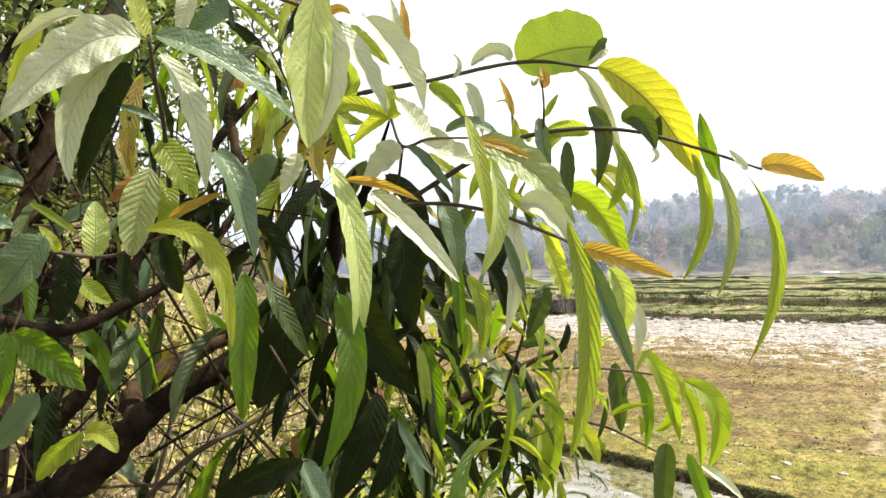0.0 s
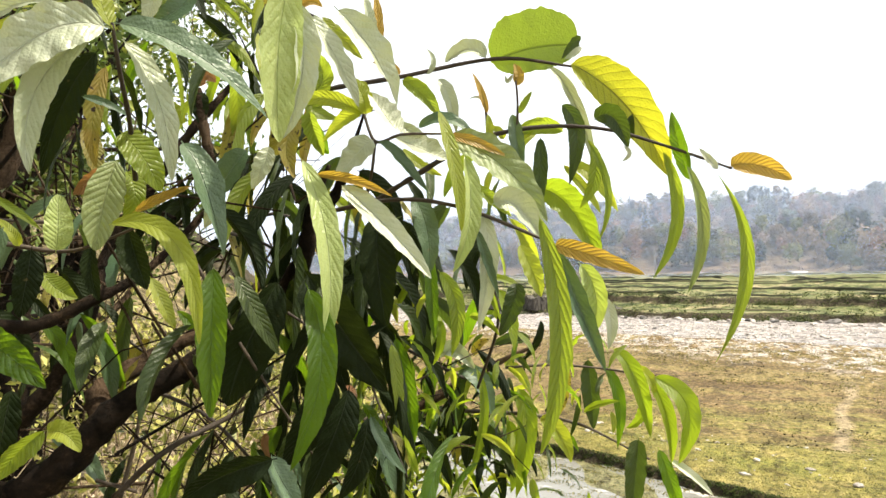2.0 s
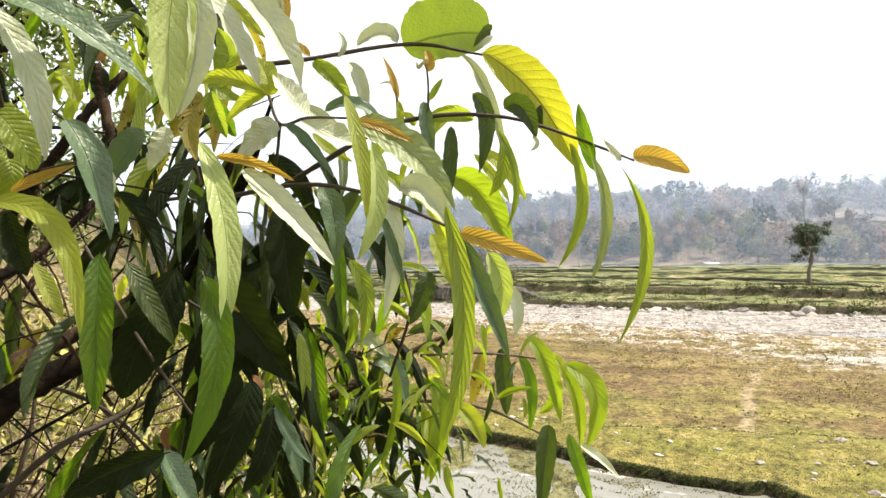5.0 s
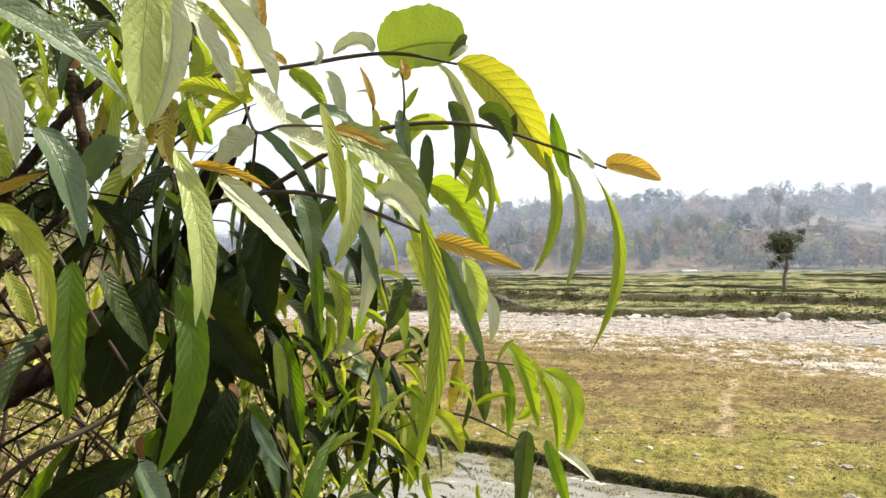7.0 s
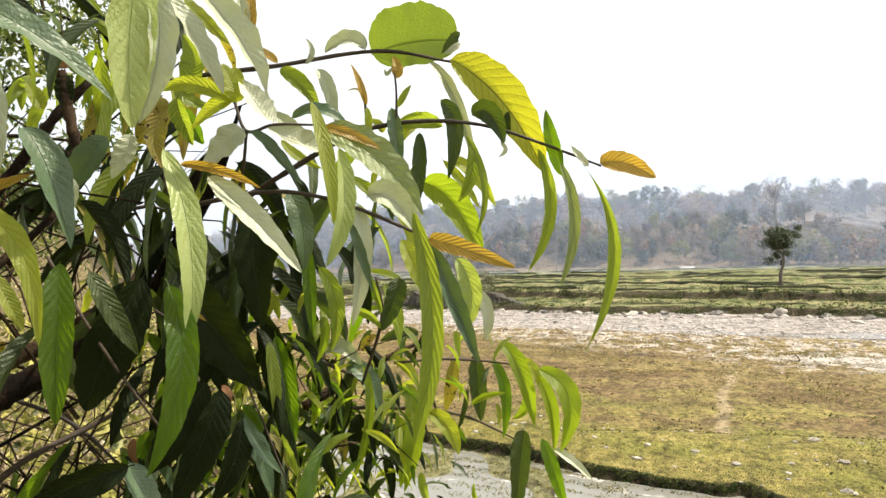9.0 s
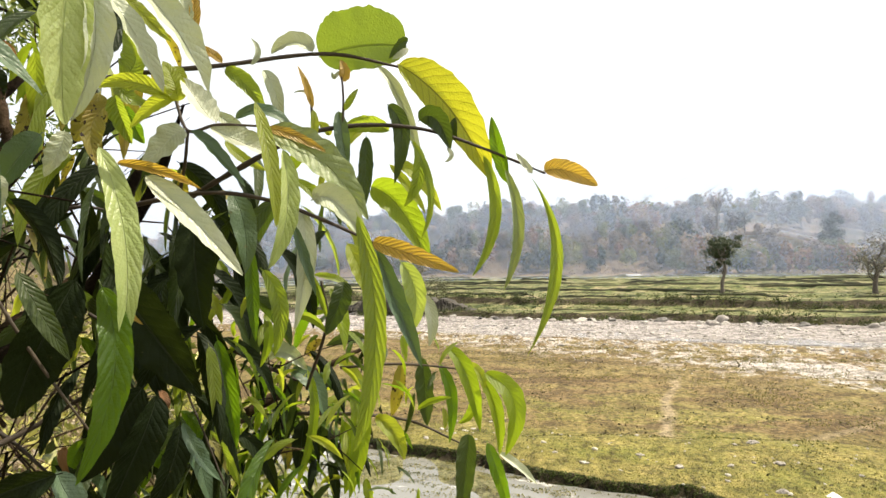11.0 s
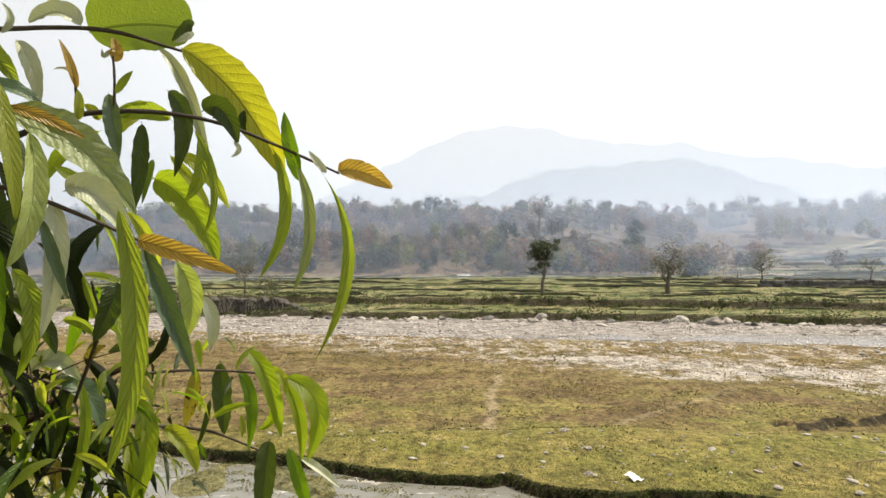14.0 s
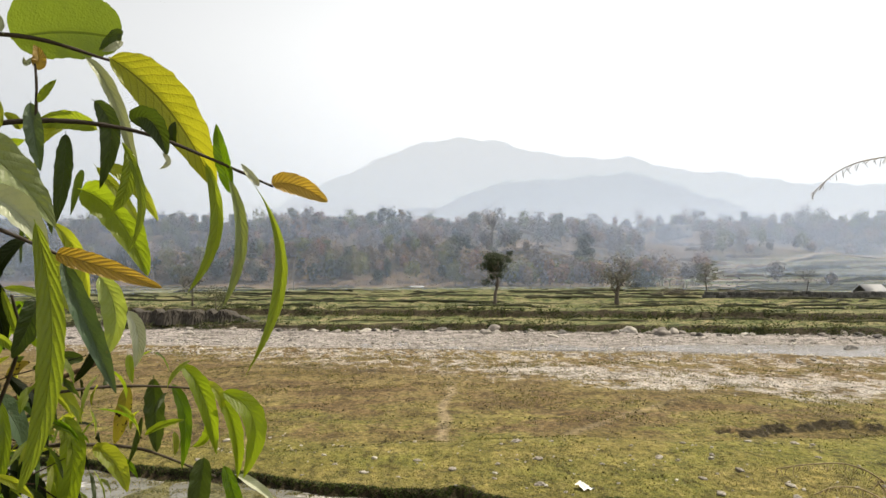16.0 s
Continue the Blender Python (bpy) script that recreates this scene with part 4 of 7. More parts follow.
leaf(twig_gold, "teal", (-0.204, 0.640, 6.015), (-0.182, 0.643, 5.952), (-0.161, 0.658, 5.886), 0.029, (0.59, -0.79, 0.17), 0)
leaf(twig_gold, "silk", (-0.195, 0.689, 5.998), (-0.177, 0.690, 5.961), (-0.185, 0.691, 5.917), 0.035, (0.27, -0.95, 0.12), 0)
leaf(twig_gold, "pale", (-0.185, 0.735, 5.960), (-0.173, 0.735, 5.933), (-0.178, 0.739, 5.898), 0.021, (0.54, -0.83, 0.14), 0)
leaf(twig_gold, "pale", (-0.272, 0.613, 6.054), (-0.266, 0.609, 5.999), (-0.280, 0.611, 5.928), 0.029, (0.68, -0.73, 0.07), 0)
leaf(twig_gold, "teal", (-0.275, 0.602, 6.036), (-0.263, 0.601, 6.000), (-0.255, 0.610, 5.963), 0.016, (0.68, -0.72, 0.12), 0)
leaf(twig_fork, "olive", (-0.306, 0.793, 5.974), (-0.312, 0.787, 5.943), (-0.329, 0.784, 5.904), 0.036, (0.54, -0.84, 0.06), 1)
leaf(twig_gold, "green", (-0.384, 0.720, 5.992), (-0.360, 0.724, 5.946), (-0.370, 0.726, 5.884), 0.029, (0.45, -0.89, 0.10), 0)
leaf(twig_gold, "deep", (-0.383, 0.699, 6.019), (-0.380, 0.697, 5.962), (-0.379, 0.701, 5.905), 0.023, (0.47, -0.88, 0.11), 0)
leaf(twig_gold, "teal", (-0.360, 0.622, 6.075), (-0.344, 0.623, 6.038), (-0.345, 0.627, 5.986), 0.036, (0.74, -0.67, 0.06), 0)
leaf(twig_gold, "pale", (-0.385, 0.526, 6.079), (-0.340, 0.532, 6.038), (-0.299, 0.550, 5.985), 0.027, (0.67, -0.70, 0.24), 3)
leaf(twig_gold, "gold", (-0.411, 0.516, 6.091), (-0.370, 0.522, 6.083), (-0.332, 0.536, 6.065), 0.015, (0.56, -0.81, 0.15), 0)
leaf(twig_hang, "silk", (-0.409, 0.495, 6.104), (-0.375, 0.489, 6.017), (-0.377, 0.486, 5.927), 0.027, (0.83, -0.55, 0.11), 3)
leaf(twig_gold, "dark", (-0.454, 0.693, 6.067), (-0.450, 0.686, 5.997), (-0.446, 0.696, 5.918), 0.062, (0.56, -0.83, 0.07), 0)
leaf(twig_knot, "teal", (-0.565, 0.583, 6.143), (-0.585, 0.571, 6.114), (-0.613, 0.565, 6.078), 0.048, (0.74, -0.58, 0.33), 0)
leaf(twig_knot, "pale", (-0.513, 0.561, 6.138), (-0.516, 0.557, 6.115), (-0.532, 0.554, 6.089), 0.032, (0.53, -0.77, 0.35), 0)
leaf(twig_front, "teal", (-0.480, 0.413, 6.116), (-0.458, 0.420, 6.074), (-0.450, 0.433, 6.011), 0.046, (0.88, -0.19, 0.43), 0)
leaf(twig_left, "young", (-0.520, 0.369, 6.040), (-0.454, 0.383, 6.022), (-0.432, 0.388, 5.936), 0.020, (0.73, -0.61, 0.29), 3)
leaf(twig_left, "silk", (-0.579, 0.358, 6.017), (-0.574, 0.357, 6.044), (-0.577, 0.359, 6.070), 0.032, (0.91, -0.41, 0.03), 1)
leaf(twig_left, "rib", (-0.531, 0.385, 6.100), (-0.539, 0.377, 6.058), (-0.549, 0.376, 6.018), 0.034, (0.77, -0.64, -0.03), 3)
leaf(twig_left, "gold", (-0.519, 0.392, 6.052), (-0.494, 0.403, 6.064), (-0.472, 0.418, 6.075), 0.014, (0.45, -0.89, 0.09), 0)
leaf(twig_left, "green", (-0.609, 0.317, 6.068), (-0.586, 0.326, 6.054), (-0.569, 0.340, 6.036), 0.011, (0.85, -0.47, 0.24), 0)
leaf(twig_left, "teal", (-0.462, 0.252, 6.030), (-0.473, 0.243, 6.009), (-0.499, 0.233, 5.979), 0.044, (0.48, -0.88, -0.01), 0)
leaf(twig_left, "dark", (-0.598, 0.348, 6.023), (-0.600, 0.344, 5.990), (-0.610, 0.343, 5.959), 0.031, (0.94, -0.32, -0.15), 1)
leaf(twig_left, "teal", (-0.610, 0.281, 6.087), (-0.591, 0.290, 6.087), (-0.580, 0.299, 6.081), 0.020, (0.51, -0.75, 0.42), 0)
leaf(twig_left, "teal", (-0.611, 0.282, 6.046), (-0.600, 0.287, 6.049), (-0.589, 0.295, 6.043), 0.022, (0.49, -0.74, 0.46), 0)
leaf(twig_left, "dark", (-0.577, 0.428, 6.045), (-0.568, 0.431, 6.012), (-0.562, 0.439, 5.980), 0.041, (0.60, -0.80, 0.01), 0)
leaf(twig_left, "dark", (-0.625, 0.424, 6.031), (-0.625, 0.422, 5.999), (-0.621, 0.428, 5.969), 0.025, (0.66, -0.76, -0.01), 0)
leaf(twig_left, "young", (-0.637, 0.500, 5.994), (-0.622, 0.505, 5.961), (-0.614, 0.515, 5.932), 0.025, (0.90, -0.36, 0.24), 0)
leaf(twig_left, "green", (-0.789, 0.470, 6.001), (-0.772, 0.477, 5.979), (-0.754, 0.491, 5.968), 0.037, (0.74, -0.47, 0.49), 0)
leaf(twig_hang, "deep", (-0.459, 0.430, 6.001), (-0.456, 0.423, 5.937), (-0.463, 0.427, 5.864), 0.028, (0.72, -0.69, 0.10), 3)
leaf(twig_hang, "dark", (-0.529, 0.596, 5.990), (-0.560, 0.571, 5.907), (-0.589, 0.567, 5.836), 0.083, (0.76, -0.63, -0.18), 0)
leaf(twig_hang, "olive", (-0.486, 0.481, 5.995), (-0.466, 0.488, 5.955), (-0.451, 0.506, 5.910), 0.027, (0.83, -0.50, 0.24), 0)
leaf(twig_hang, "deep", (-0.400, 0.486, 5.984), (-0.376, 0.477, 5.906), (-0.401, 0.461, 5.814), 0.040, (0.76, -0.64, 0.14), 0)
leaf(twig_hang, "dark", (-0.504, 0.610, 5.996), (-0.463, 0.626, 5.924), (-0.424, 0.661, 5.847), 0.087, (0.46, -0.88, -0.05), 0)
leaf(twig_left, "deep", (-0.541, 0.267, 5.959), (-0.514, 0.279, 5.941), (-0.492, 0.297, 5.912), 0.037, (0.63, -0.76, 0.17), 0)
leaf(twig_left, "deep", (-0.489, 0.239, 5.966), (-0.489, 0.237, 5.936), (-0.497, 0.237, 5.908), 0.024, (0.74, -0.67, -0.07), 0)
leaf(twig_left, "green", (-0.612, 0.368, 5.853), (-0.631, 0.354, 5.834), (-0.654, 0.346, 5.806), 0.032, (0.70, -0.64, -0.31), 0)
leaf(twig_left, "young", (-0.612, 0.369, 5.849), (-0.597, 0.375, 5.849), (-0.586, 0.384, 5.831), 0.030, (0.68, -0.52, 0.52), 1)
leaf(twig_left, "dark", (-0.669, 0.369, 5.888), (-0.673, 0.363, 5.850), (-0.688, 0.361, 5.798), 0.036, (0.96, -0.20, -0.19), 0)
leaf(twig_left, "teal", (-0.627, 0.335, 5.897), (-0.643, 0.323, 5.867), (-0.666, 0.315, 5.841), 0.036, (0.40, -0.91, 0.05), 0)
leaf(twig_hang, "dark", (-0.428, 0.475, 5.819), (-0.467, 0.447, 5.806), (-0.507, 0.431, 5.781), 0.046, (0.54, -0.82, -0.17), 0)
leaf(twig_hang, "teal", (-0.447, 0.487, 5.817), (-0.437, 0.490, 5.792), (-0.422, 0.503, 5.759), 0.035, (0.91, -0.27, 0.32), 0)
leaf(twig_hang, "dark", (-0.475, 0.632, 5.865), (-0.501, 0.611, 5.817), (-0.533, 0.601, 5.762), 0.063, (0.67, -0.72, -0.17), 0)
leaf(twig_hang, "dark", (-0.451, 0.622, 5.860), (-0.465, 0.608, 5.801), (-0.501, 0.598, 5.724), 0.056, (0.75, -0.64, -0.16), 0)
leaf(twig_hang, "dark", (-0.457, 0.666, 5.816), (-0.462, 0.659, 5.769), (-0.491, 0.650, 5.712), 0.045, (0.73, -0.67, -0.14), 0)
leaf(twig_hang, "green", (-0.440, 0.696, 5.903), (-0.432, 0.696, 5.854), (-0.435, 0.703, 5.792), 0.022, (0.74, -0.67, -0.01), 0)
leaf(twig_hang, "green", (-0.471, 0.678, 5.922), (-0.464, 0.679, 5.883), (-0.474, 0.679, 5.840), 0.030, (0.33, -0.94, -0.02), 0)
leaf(twig_hang, "gold", (-0.452, 0.549, 5.966), (-0.437, 0.556, 5.953), (-0.423, 0.567, 5.937), 0.010, (0.71, -0.61, 0.36), 0)
leaf(twig_hang, "young", (-0.619, 0.686, 5.914), (-0.628, 0.678, 5.887), (-0.648, 0.671, 5.867), 0.033, (0.31, -0.94, 0.12), 0)
leaf(twig_hang, "teal", (-0.455, 0.691, 5.796), (-0.447, 0.692, 5.754), (-0.441, 0.702, 5.710), 0.029, (0.89, -0.44, 0.09), 0)
leaf(twig_hang, "green", (-0.458, 0.713, 5.798), (-0.435, 0.722, 5.762), (-0.426, 0.733, 5.724), 0.020, (0.42, -0.91, -0.07), 0)
leaf(twig_low, "spotted", (-0.356, 1.151, 5.816), (-0.361, 1.146, 5.764), (-0.377, 1.151, 5.714), 0.035, (0.10, -0.99, -0.02), 0)
leaf(twig_low, "olive", (-0.320, 1.166, 5.826), (-0.314, 1.161, 5.762), (-0.314, 1.169, 5.695), 0.046, (0.12, -0.99, -0.02), 0)
leaf(twig_low, "olive", (-0.329, 1.145, 5.765), (-0.336, 1.141, 5.721), (-0.351, 1.144, 5.683), 0.015, (0.01, -1.00, 0.01), 0)
leaf(twig_side, "deep", (-0.292, 1.165, 5.814), (-0.264, 1.156, 5.756), (-0.271, 1.163, 5.668), 0.030, (0.48, -0.84, 0.24), 0)
leaf(twig_side, "lime", (-0.273, 1.150, 5.847), (-0.232, 1.148, 5.792), (-0.213, 1.162, 5.692), 0.046, (0.46, -0.86, 0.24), 0)
leaf(twig_side, "lime", (-0.222, 1.179, 5.771), (-0.229, 1.175, 5.726), (-0.257, 1.176, 5.702), 0.028, (-0.19, -0.97, 0.14), 0)
leaf(twig_side, "young", (-0.240, 1.166, 5.814), (-0.213, 1.166, 5.794), (-0.207, 1.171, 5.759), 0.026, (0.54, -0.80, 0.25), 0)
leaf(twig_side, "lime", (-0.210, 1.160, 5.800), (-0.151, 1.161, 5.747), (-0.170, 1.168, 5.650), 0.056, (0.54, -0.83, 0.10), 0)
leaf(twig_side, "lime", (-0.219, 1.179, 5.797), (-0.188, 1.176, 5.732), (-0.184, 1.186, 5.644), 0.037, (0.56, -0.82, 0.09), 0)
leaf(twig_low, "olive", (-0.235, 1.169, 5.689), (-0.241, 1.163, 5.624), (-0.255, 1.169, 5.518), 0.049, (0.22, -0.95, 0.23), 1)
leaf(twig_low, "deep", (-0.202, 1.163, 5.677), (-0.181, 1.161, 5.619), (-0.161, 1.172, 5.540), 0.034, (0.21, -0.95, 0.23), 0)
leaf(twig_low, "pale", (-0.190, 1.196, 5.648), (-0.153, 1.196, 5.625), (-0.119, 1.206, 5.591), 0.026, (0.52, -0.67, 0.53), 0)
leaf(twig_low, "lime", (-0.324, 1.137, 5.729), (-0.293, 1.137, 5.748), (-0.259, 1.144, 5.755), 0.019, (-0.06, -0.90, 0.43), 0)
leaf(twig_low, "young", (-0.399, 1.120, 5.721), (-0.363, 1.117, 5.696), (-0.344, 1.126, 5.644), 0.046, (0.53, -0.78, 0.34), 0)
leaf(twig_low, "lime", (-0.426, 1.082, 5.780), (-0.406, 1.074, 5.708), (-0.433, 1.083, 5.583), 0.049, (0.58, -0.79, 0.20), 0)
leaf(twig_low, "lime", (-0.452, 1.099, 5.719), (-0.437, 1.096, 5.657), (-0.453, 1.108, 5.581), 0.042, (0.57, -0.80, 0.16), 0)
leaf(twig_low, "lime", (-0.434, 0.929, 5.840), (-0.419, 0.922, 5.754), (-0.462, 0.926, 5.634), 0.021, (0.67, -0.72, 0.19), 0)
leaf(twig_mid, "dark", (-0.508, 1.022, 5.785), (-0.524, 1.015, 5.722), (-0.548, 1.019, 5.666), 0.057, (0.17, -0.98, -0.04), 0)
leaf(twig_mid, "dark", (-0.486, 1.025, 5.737), (-0.491, 1.021, 5.694), (-0.501, 1.025, 5.643), 0.044, (0.20, -0.98, -0.03), 0)
leaf(twig_mid, "pale", (-0.539, 0.986, 5.831), (-0.504, 0.987, 5.852), (-0.466, 0.996, 5.822), 0.043, (0.17, -0.80, 0.58), 1)
leaf(twig_mid, "teal", (-0.503, 1.001, 5.820), (-0.460, 1.002, 5.799), (-0.442, 1.011, 5.739), 0.049, (0.70, -0.55, 0.46), 0)
leaf(twig_mid, "deep", (-0.481, 0.771, 5.904), (-0.461, 0.767, 5.829), (-0.456, 0.777, 5.754), 0.039, (0.37, -0.93, 0.02), 0)
leaf(twig_mid, "teal", (-0.497, 0.720, 5.795), (-0.477, 0.719, 5.754), (-0.459, 0.727, 5.707), 0.034, (0.87, -0.37, 0.34), 0)
leaf(twig_mid, "spotted", (-0.464, 0.714, 5.796), (-0.445, 0.714, 5.776), (-0.431, 0.720, 5.739), 0.015, (0.75, -0.52, 0.40), 0)
leaf(twig_low, "dark", (-0.480, 1.098, 5.645), (-0.466, 1.097, 5.608), (-0.466, 1.100, 5.553), 0.026, (0.41, -0.88, 0.25), 0)
leaf(twig_low, "green", (-0.411, 1.108, 5.615), (-0.405, 1.106, 5.587), (-0.397, 1.111, 5.551), 0.024, (0.21, -0.98, 0.00), 0)
leaf(twig_fork, "green", (-0.366, 0.824, 5.982), (-0.354, 0.823, 5.951), (-0.347, 0.828, 5.921), 0.013, (0.05, -1.00, -0.04), 0)
leaf(twig_fork, "green", (-0.402, 0.841, 5.924), (-0.375, 0.842, 5.920), (-0.356, 0.847, 5.897), 0.018, (0.04, -0.99, -0.16), 0)
leaf(twig_fork, "green", (-0.324, 0.850, 5.965), (-0.349, 0.844, 5.976), (-0.376, 0.843, 5.981), 0.017, (0.28, -0.77, 0.57), 0)
leaf(twig_rise, "olive", (-0.408, 1.115, 5.858), (-0.440, 1.099, 5.864), (-0.474, 1.084, 5.850), 0.033, (0.39, -0.92, -0.00), 0)
leaf(twig_rise, "dark", (-0.379, 1.086, 5.900), (-0.387, 1.082, 5.862), (-0.417, 1.083, 5.823), 0.023, (0.62, -0.73, -0.28), 0)
leaf(twig_rise, "spotted", (-0.513, 1.091, 5.829), (-0.500, 1.090, 5.849), (-0.482, 1.094, 5.859), 0.024, (-0.07, -0.98, 0.19), 1)
leaf(twig_low, "young", (-0.271, 1.123, 5.742), (-0.266, 1.122, 5.723), (-0.269, 1.124, 5.703), 0.015, (0.61, -0.80, 0.01), 0)
leaf(twig_side, "lime", (-0.338, 1.112, 5.869), (-0.337, 1.110, 5.849), (-0.333, 1.114, 5.820), 0.019, (0.65, -0.76, 0.04), 0)
branch("limb", (-0.879, 0.816, 6.183, 0.0080), (-0.887, 0.810, 6.234, 0.0090), (-0.892, 0.806, 6.272, 0.0100), (-0.894, 0.803, 6.299, 0.0090), (-0.897, 0.801, 6.315, 0.0070))
leaf(twig_top, "dry", (-0.892, 0.793, 6.314), (-0.876, 0.799, 6.335), (-0.860, 0.810, 6.323), 0.037, (0.51, -0.86, -0.09), 1)
leaf(twig_top, "young", (-0.904, 0.776, 6.246), (-0.913, 0.768, 6.270), (-0.924, 0.763, 6.291), 0.035, (0.80, -0.57, 0.19), 1)
leaf(twig_front, "spotted", (-0.495, 0.351, 6.171), (-0.502, 0.343, 6.127), (-0.504, 0.347, 6.086), 0.015, (0.80, -0.60, -0.06), 3)
leaf(twig_top, "spotted", (-0.529, 0.644, 6.188), (-0.547, 0.631, 6.155), (-0.541, 0.639, 6.110), 0.036, (0.84, -0.53, -0.10), 0)
leaf(twig_top, "deep", (-0.586, 0.727, 6.210), (-0.572, 0.731, 6.178), (-0.564, 0.738, 6.158), 0.028, (0.32, -0.94, -0.07), 0)
leaf(twig_top, "dark", (-0.882, 0.806, 6.308), (-0.887, 0.800, 6.284), (-0.887, 0.804, 6.246), 0.040, (0.57, -0.82, -0.03), 0)
leaf(twig_knot, "young", (-0.455, 0.657, 6.228), (-0.448, 0.658, 6.207), (-0.447, 0.661, 6.188), 0.024, (0.72, -0.69, 0.07), 1)
leaf(twig_knot, "teal", (-0.343, 0.604, 6.144), (-0.309, 0.606, 6.151), (-0.282, 0.623, 6.131), 0.024, (0.76, -0.54, 0.36), 0)
leaf(twig_left, "pale", (-0.600, 0.556, 6.096), (-0.591, 0.551, 6.074), (-0.609, 0.554, 6.048), 0.028, (0.83, -0.53, 0.17), 0)
leaf(twig_left, "young", (-0.599, 0.338, 6.023), (-0.597, 0.330, 6.035), (-0.615, 0.329, 6.048), 0.013, (0.90, -0.38, 0.20), 1)
leaf(twig_left, "green", (-0.551, 0.408, 6.095), (-0.536, 0.407, 6.071), (-0.553, 0.408, 6.044), 0.027, (0.86, -0.49, 0.16), 1)
leaf(twig_second, "green", (-0.349, 0.739, 6.101), (-0.319, 0.740, 6.080), (-0.297, 0.756, 6.056), 0.021, (0.60, -0.78, 0.17), 0)
leaf(twig_hang, "olive", (-0.408, 0.514, 5.982), (-0.400, 0.509, 5.941), (-0.415, 0.514, 5.899), 0.018, (0.74, -0.60, 0.31), 0)
leaf(twig_second, "pale", (-0.392, 0.640, 6.163), (-0.367, 0.640, 6.148), (-0.345, 0.656, 6.126), 0.021, (0.69, -0.72, 0.08), 0)
leaf(twig_second, "young", (-0.427, 0.713, 6.150), (-0.404, 0.713, 6.127), (-0.379, 0.730, 6.111), 0.018, (0.68, -0.72, 0.12), 0)
leaf(twig_mid, "olive", (-0.497, 1.014, 5.823), (-0.505, 1.005, 5.758), (-0.526, 1.009, 5.680), 0.034, (0.59, -0.70, 0.41), 0)
leaf(twig_mid, "deep", (-0.569, 1.013, 5.821), (-0.560, 1.008, 5.784), (-0.575, 1.013, 5.734), 0.029, (0.62, -0.68, 0.39), 0)
leaf(twig_gold, "lime", (-0.465, 0.864, 5.922), (-0.456, 0.860, 5.889), (-0.473, 0.864, 5.847), 0.020, (0.62, -0.71, 0.33), 0)
leaf(twig_gold, "lime", (-0.528, 0.843, 6.006), (-0.514, 0.839, 5.981), (-0.513, 0.848, 5.960), 0.021, (0.67, -0.69, 0.26), 0)
leaf(twig_gold, "young", (-0.526, 0.875, 5.980), (-0.511, 0.872, 5.959), (-0.515, 0.880, 5.933), 0.020, (0.66, -0.70, 0.28), 0)
leaf(twig_low, "young", (-0.455, 1.090, 5.822), (-0.425, 1.092, 5.802), (-0.408, 1.106, 5.760), 0.030, (0.53, -0.75, 0.38), 0)
leaf(twig_low, "olive", (-0.487, 1.061, 5.731), (-0.475, 1.058, 5.689), (-0.499, 1.060, 5.652), 0.039, (0.55, -0.70, 0.45), 0)
leaf(twig_low, "spotted", (-0.544, 1.023, 5.713), (-0.524, 1.022, 5.686), (-0.523, 1.031, 5.644), 0.033, (0.58, -0.68, 0.45), 0)
leaf(twig_low, "dark", (-0.469, 1.057, 5.699), (-0.443, 1.058, 5.671), (-0.439, 1.069, 5.619), 0.025, (0.53, -0.71, 0.46), 0)
leaf(twig_hang, "teal", (-0.444, 0.653, 5.822), (-0.424, 0.652, 5.786), (-0.404, 0.668, 5.751), 0.022, (0.65, -0.62, 0.44), 0)
leaf(twig_hang, "dry", (-0.510, 0.695, 5.845), (-0.497, 0.691, 5.829), (-0.514, 0.695, 5.807), 0.015, (0.69, -0.61, 0.39), 1)
leaf(twig_hang, "dry", (-0.615, 0.664, 5.778), (-0.616, 0.656, 5.767), (-0.614, 0.665, 5.743), 0.014, (0.74, -0.53, 0.42), 1)
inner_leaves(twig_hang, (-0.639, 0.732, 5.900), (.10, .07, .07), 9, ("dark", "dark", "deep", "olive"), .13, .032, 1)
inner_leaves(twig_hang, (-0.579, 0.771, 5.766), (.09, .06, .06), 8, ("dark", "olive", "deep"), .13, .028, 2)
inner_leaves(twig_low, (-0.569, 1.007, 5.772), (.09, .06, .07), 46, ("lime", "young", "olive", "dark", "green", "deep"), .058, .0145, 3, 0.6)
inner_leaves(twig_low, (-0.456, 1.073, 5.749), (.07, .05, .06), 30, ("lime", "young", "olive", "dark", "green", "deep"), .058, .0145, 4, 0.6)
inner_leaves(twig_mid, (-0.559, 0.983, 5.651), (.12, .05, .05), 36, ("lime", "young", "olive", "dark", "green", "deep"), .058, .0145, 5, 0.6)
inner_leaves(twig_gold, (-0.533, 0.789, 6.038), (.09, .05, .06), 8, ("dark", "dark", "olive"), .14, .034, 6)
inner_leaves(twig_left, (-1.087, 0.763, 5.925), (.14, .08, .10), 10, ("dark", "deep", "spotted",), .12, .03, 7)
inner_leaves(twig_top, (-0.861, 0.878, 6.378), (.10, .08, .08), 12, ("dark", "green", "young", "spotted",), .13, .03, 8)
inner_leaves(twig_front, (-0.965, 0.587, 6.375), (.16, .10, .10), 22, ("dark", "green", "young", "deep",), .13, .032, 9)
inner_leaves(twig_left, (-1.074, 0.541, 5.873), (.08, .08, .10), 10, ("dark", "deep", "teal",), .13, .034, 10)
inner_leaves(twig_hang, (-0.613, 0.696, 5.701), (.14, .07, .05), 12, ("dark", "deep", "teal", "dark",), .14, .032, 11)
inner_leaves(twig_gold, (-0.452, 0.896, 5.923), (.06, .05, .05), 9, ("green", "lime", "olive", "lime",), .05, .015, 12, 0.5)
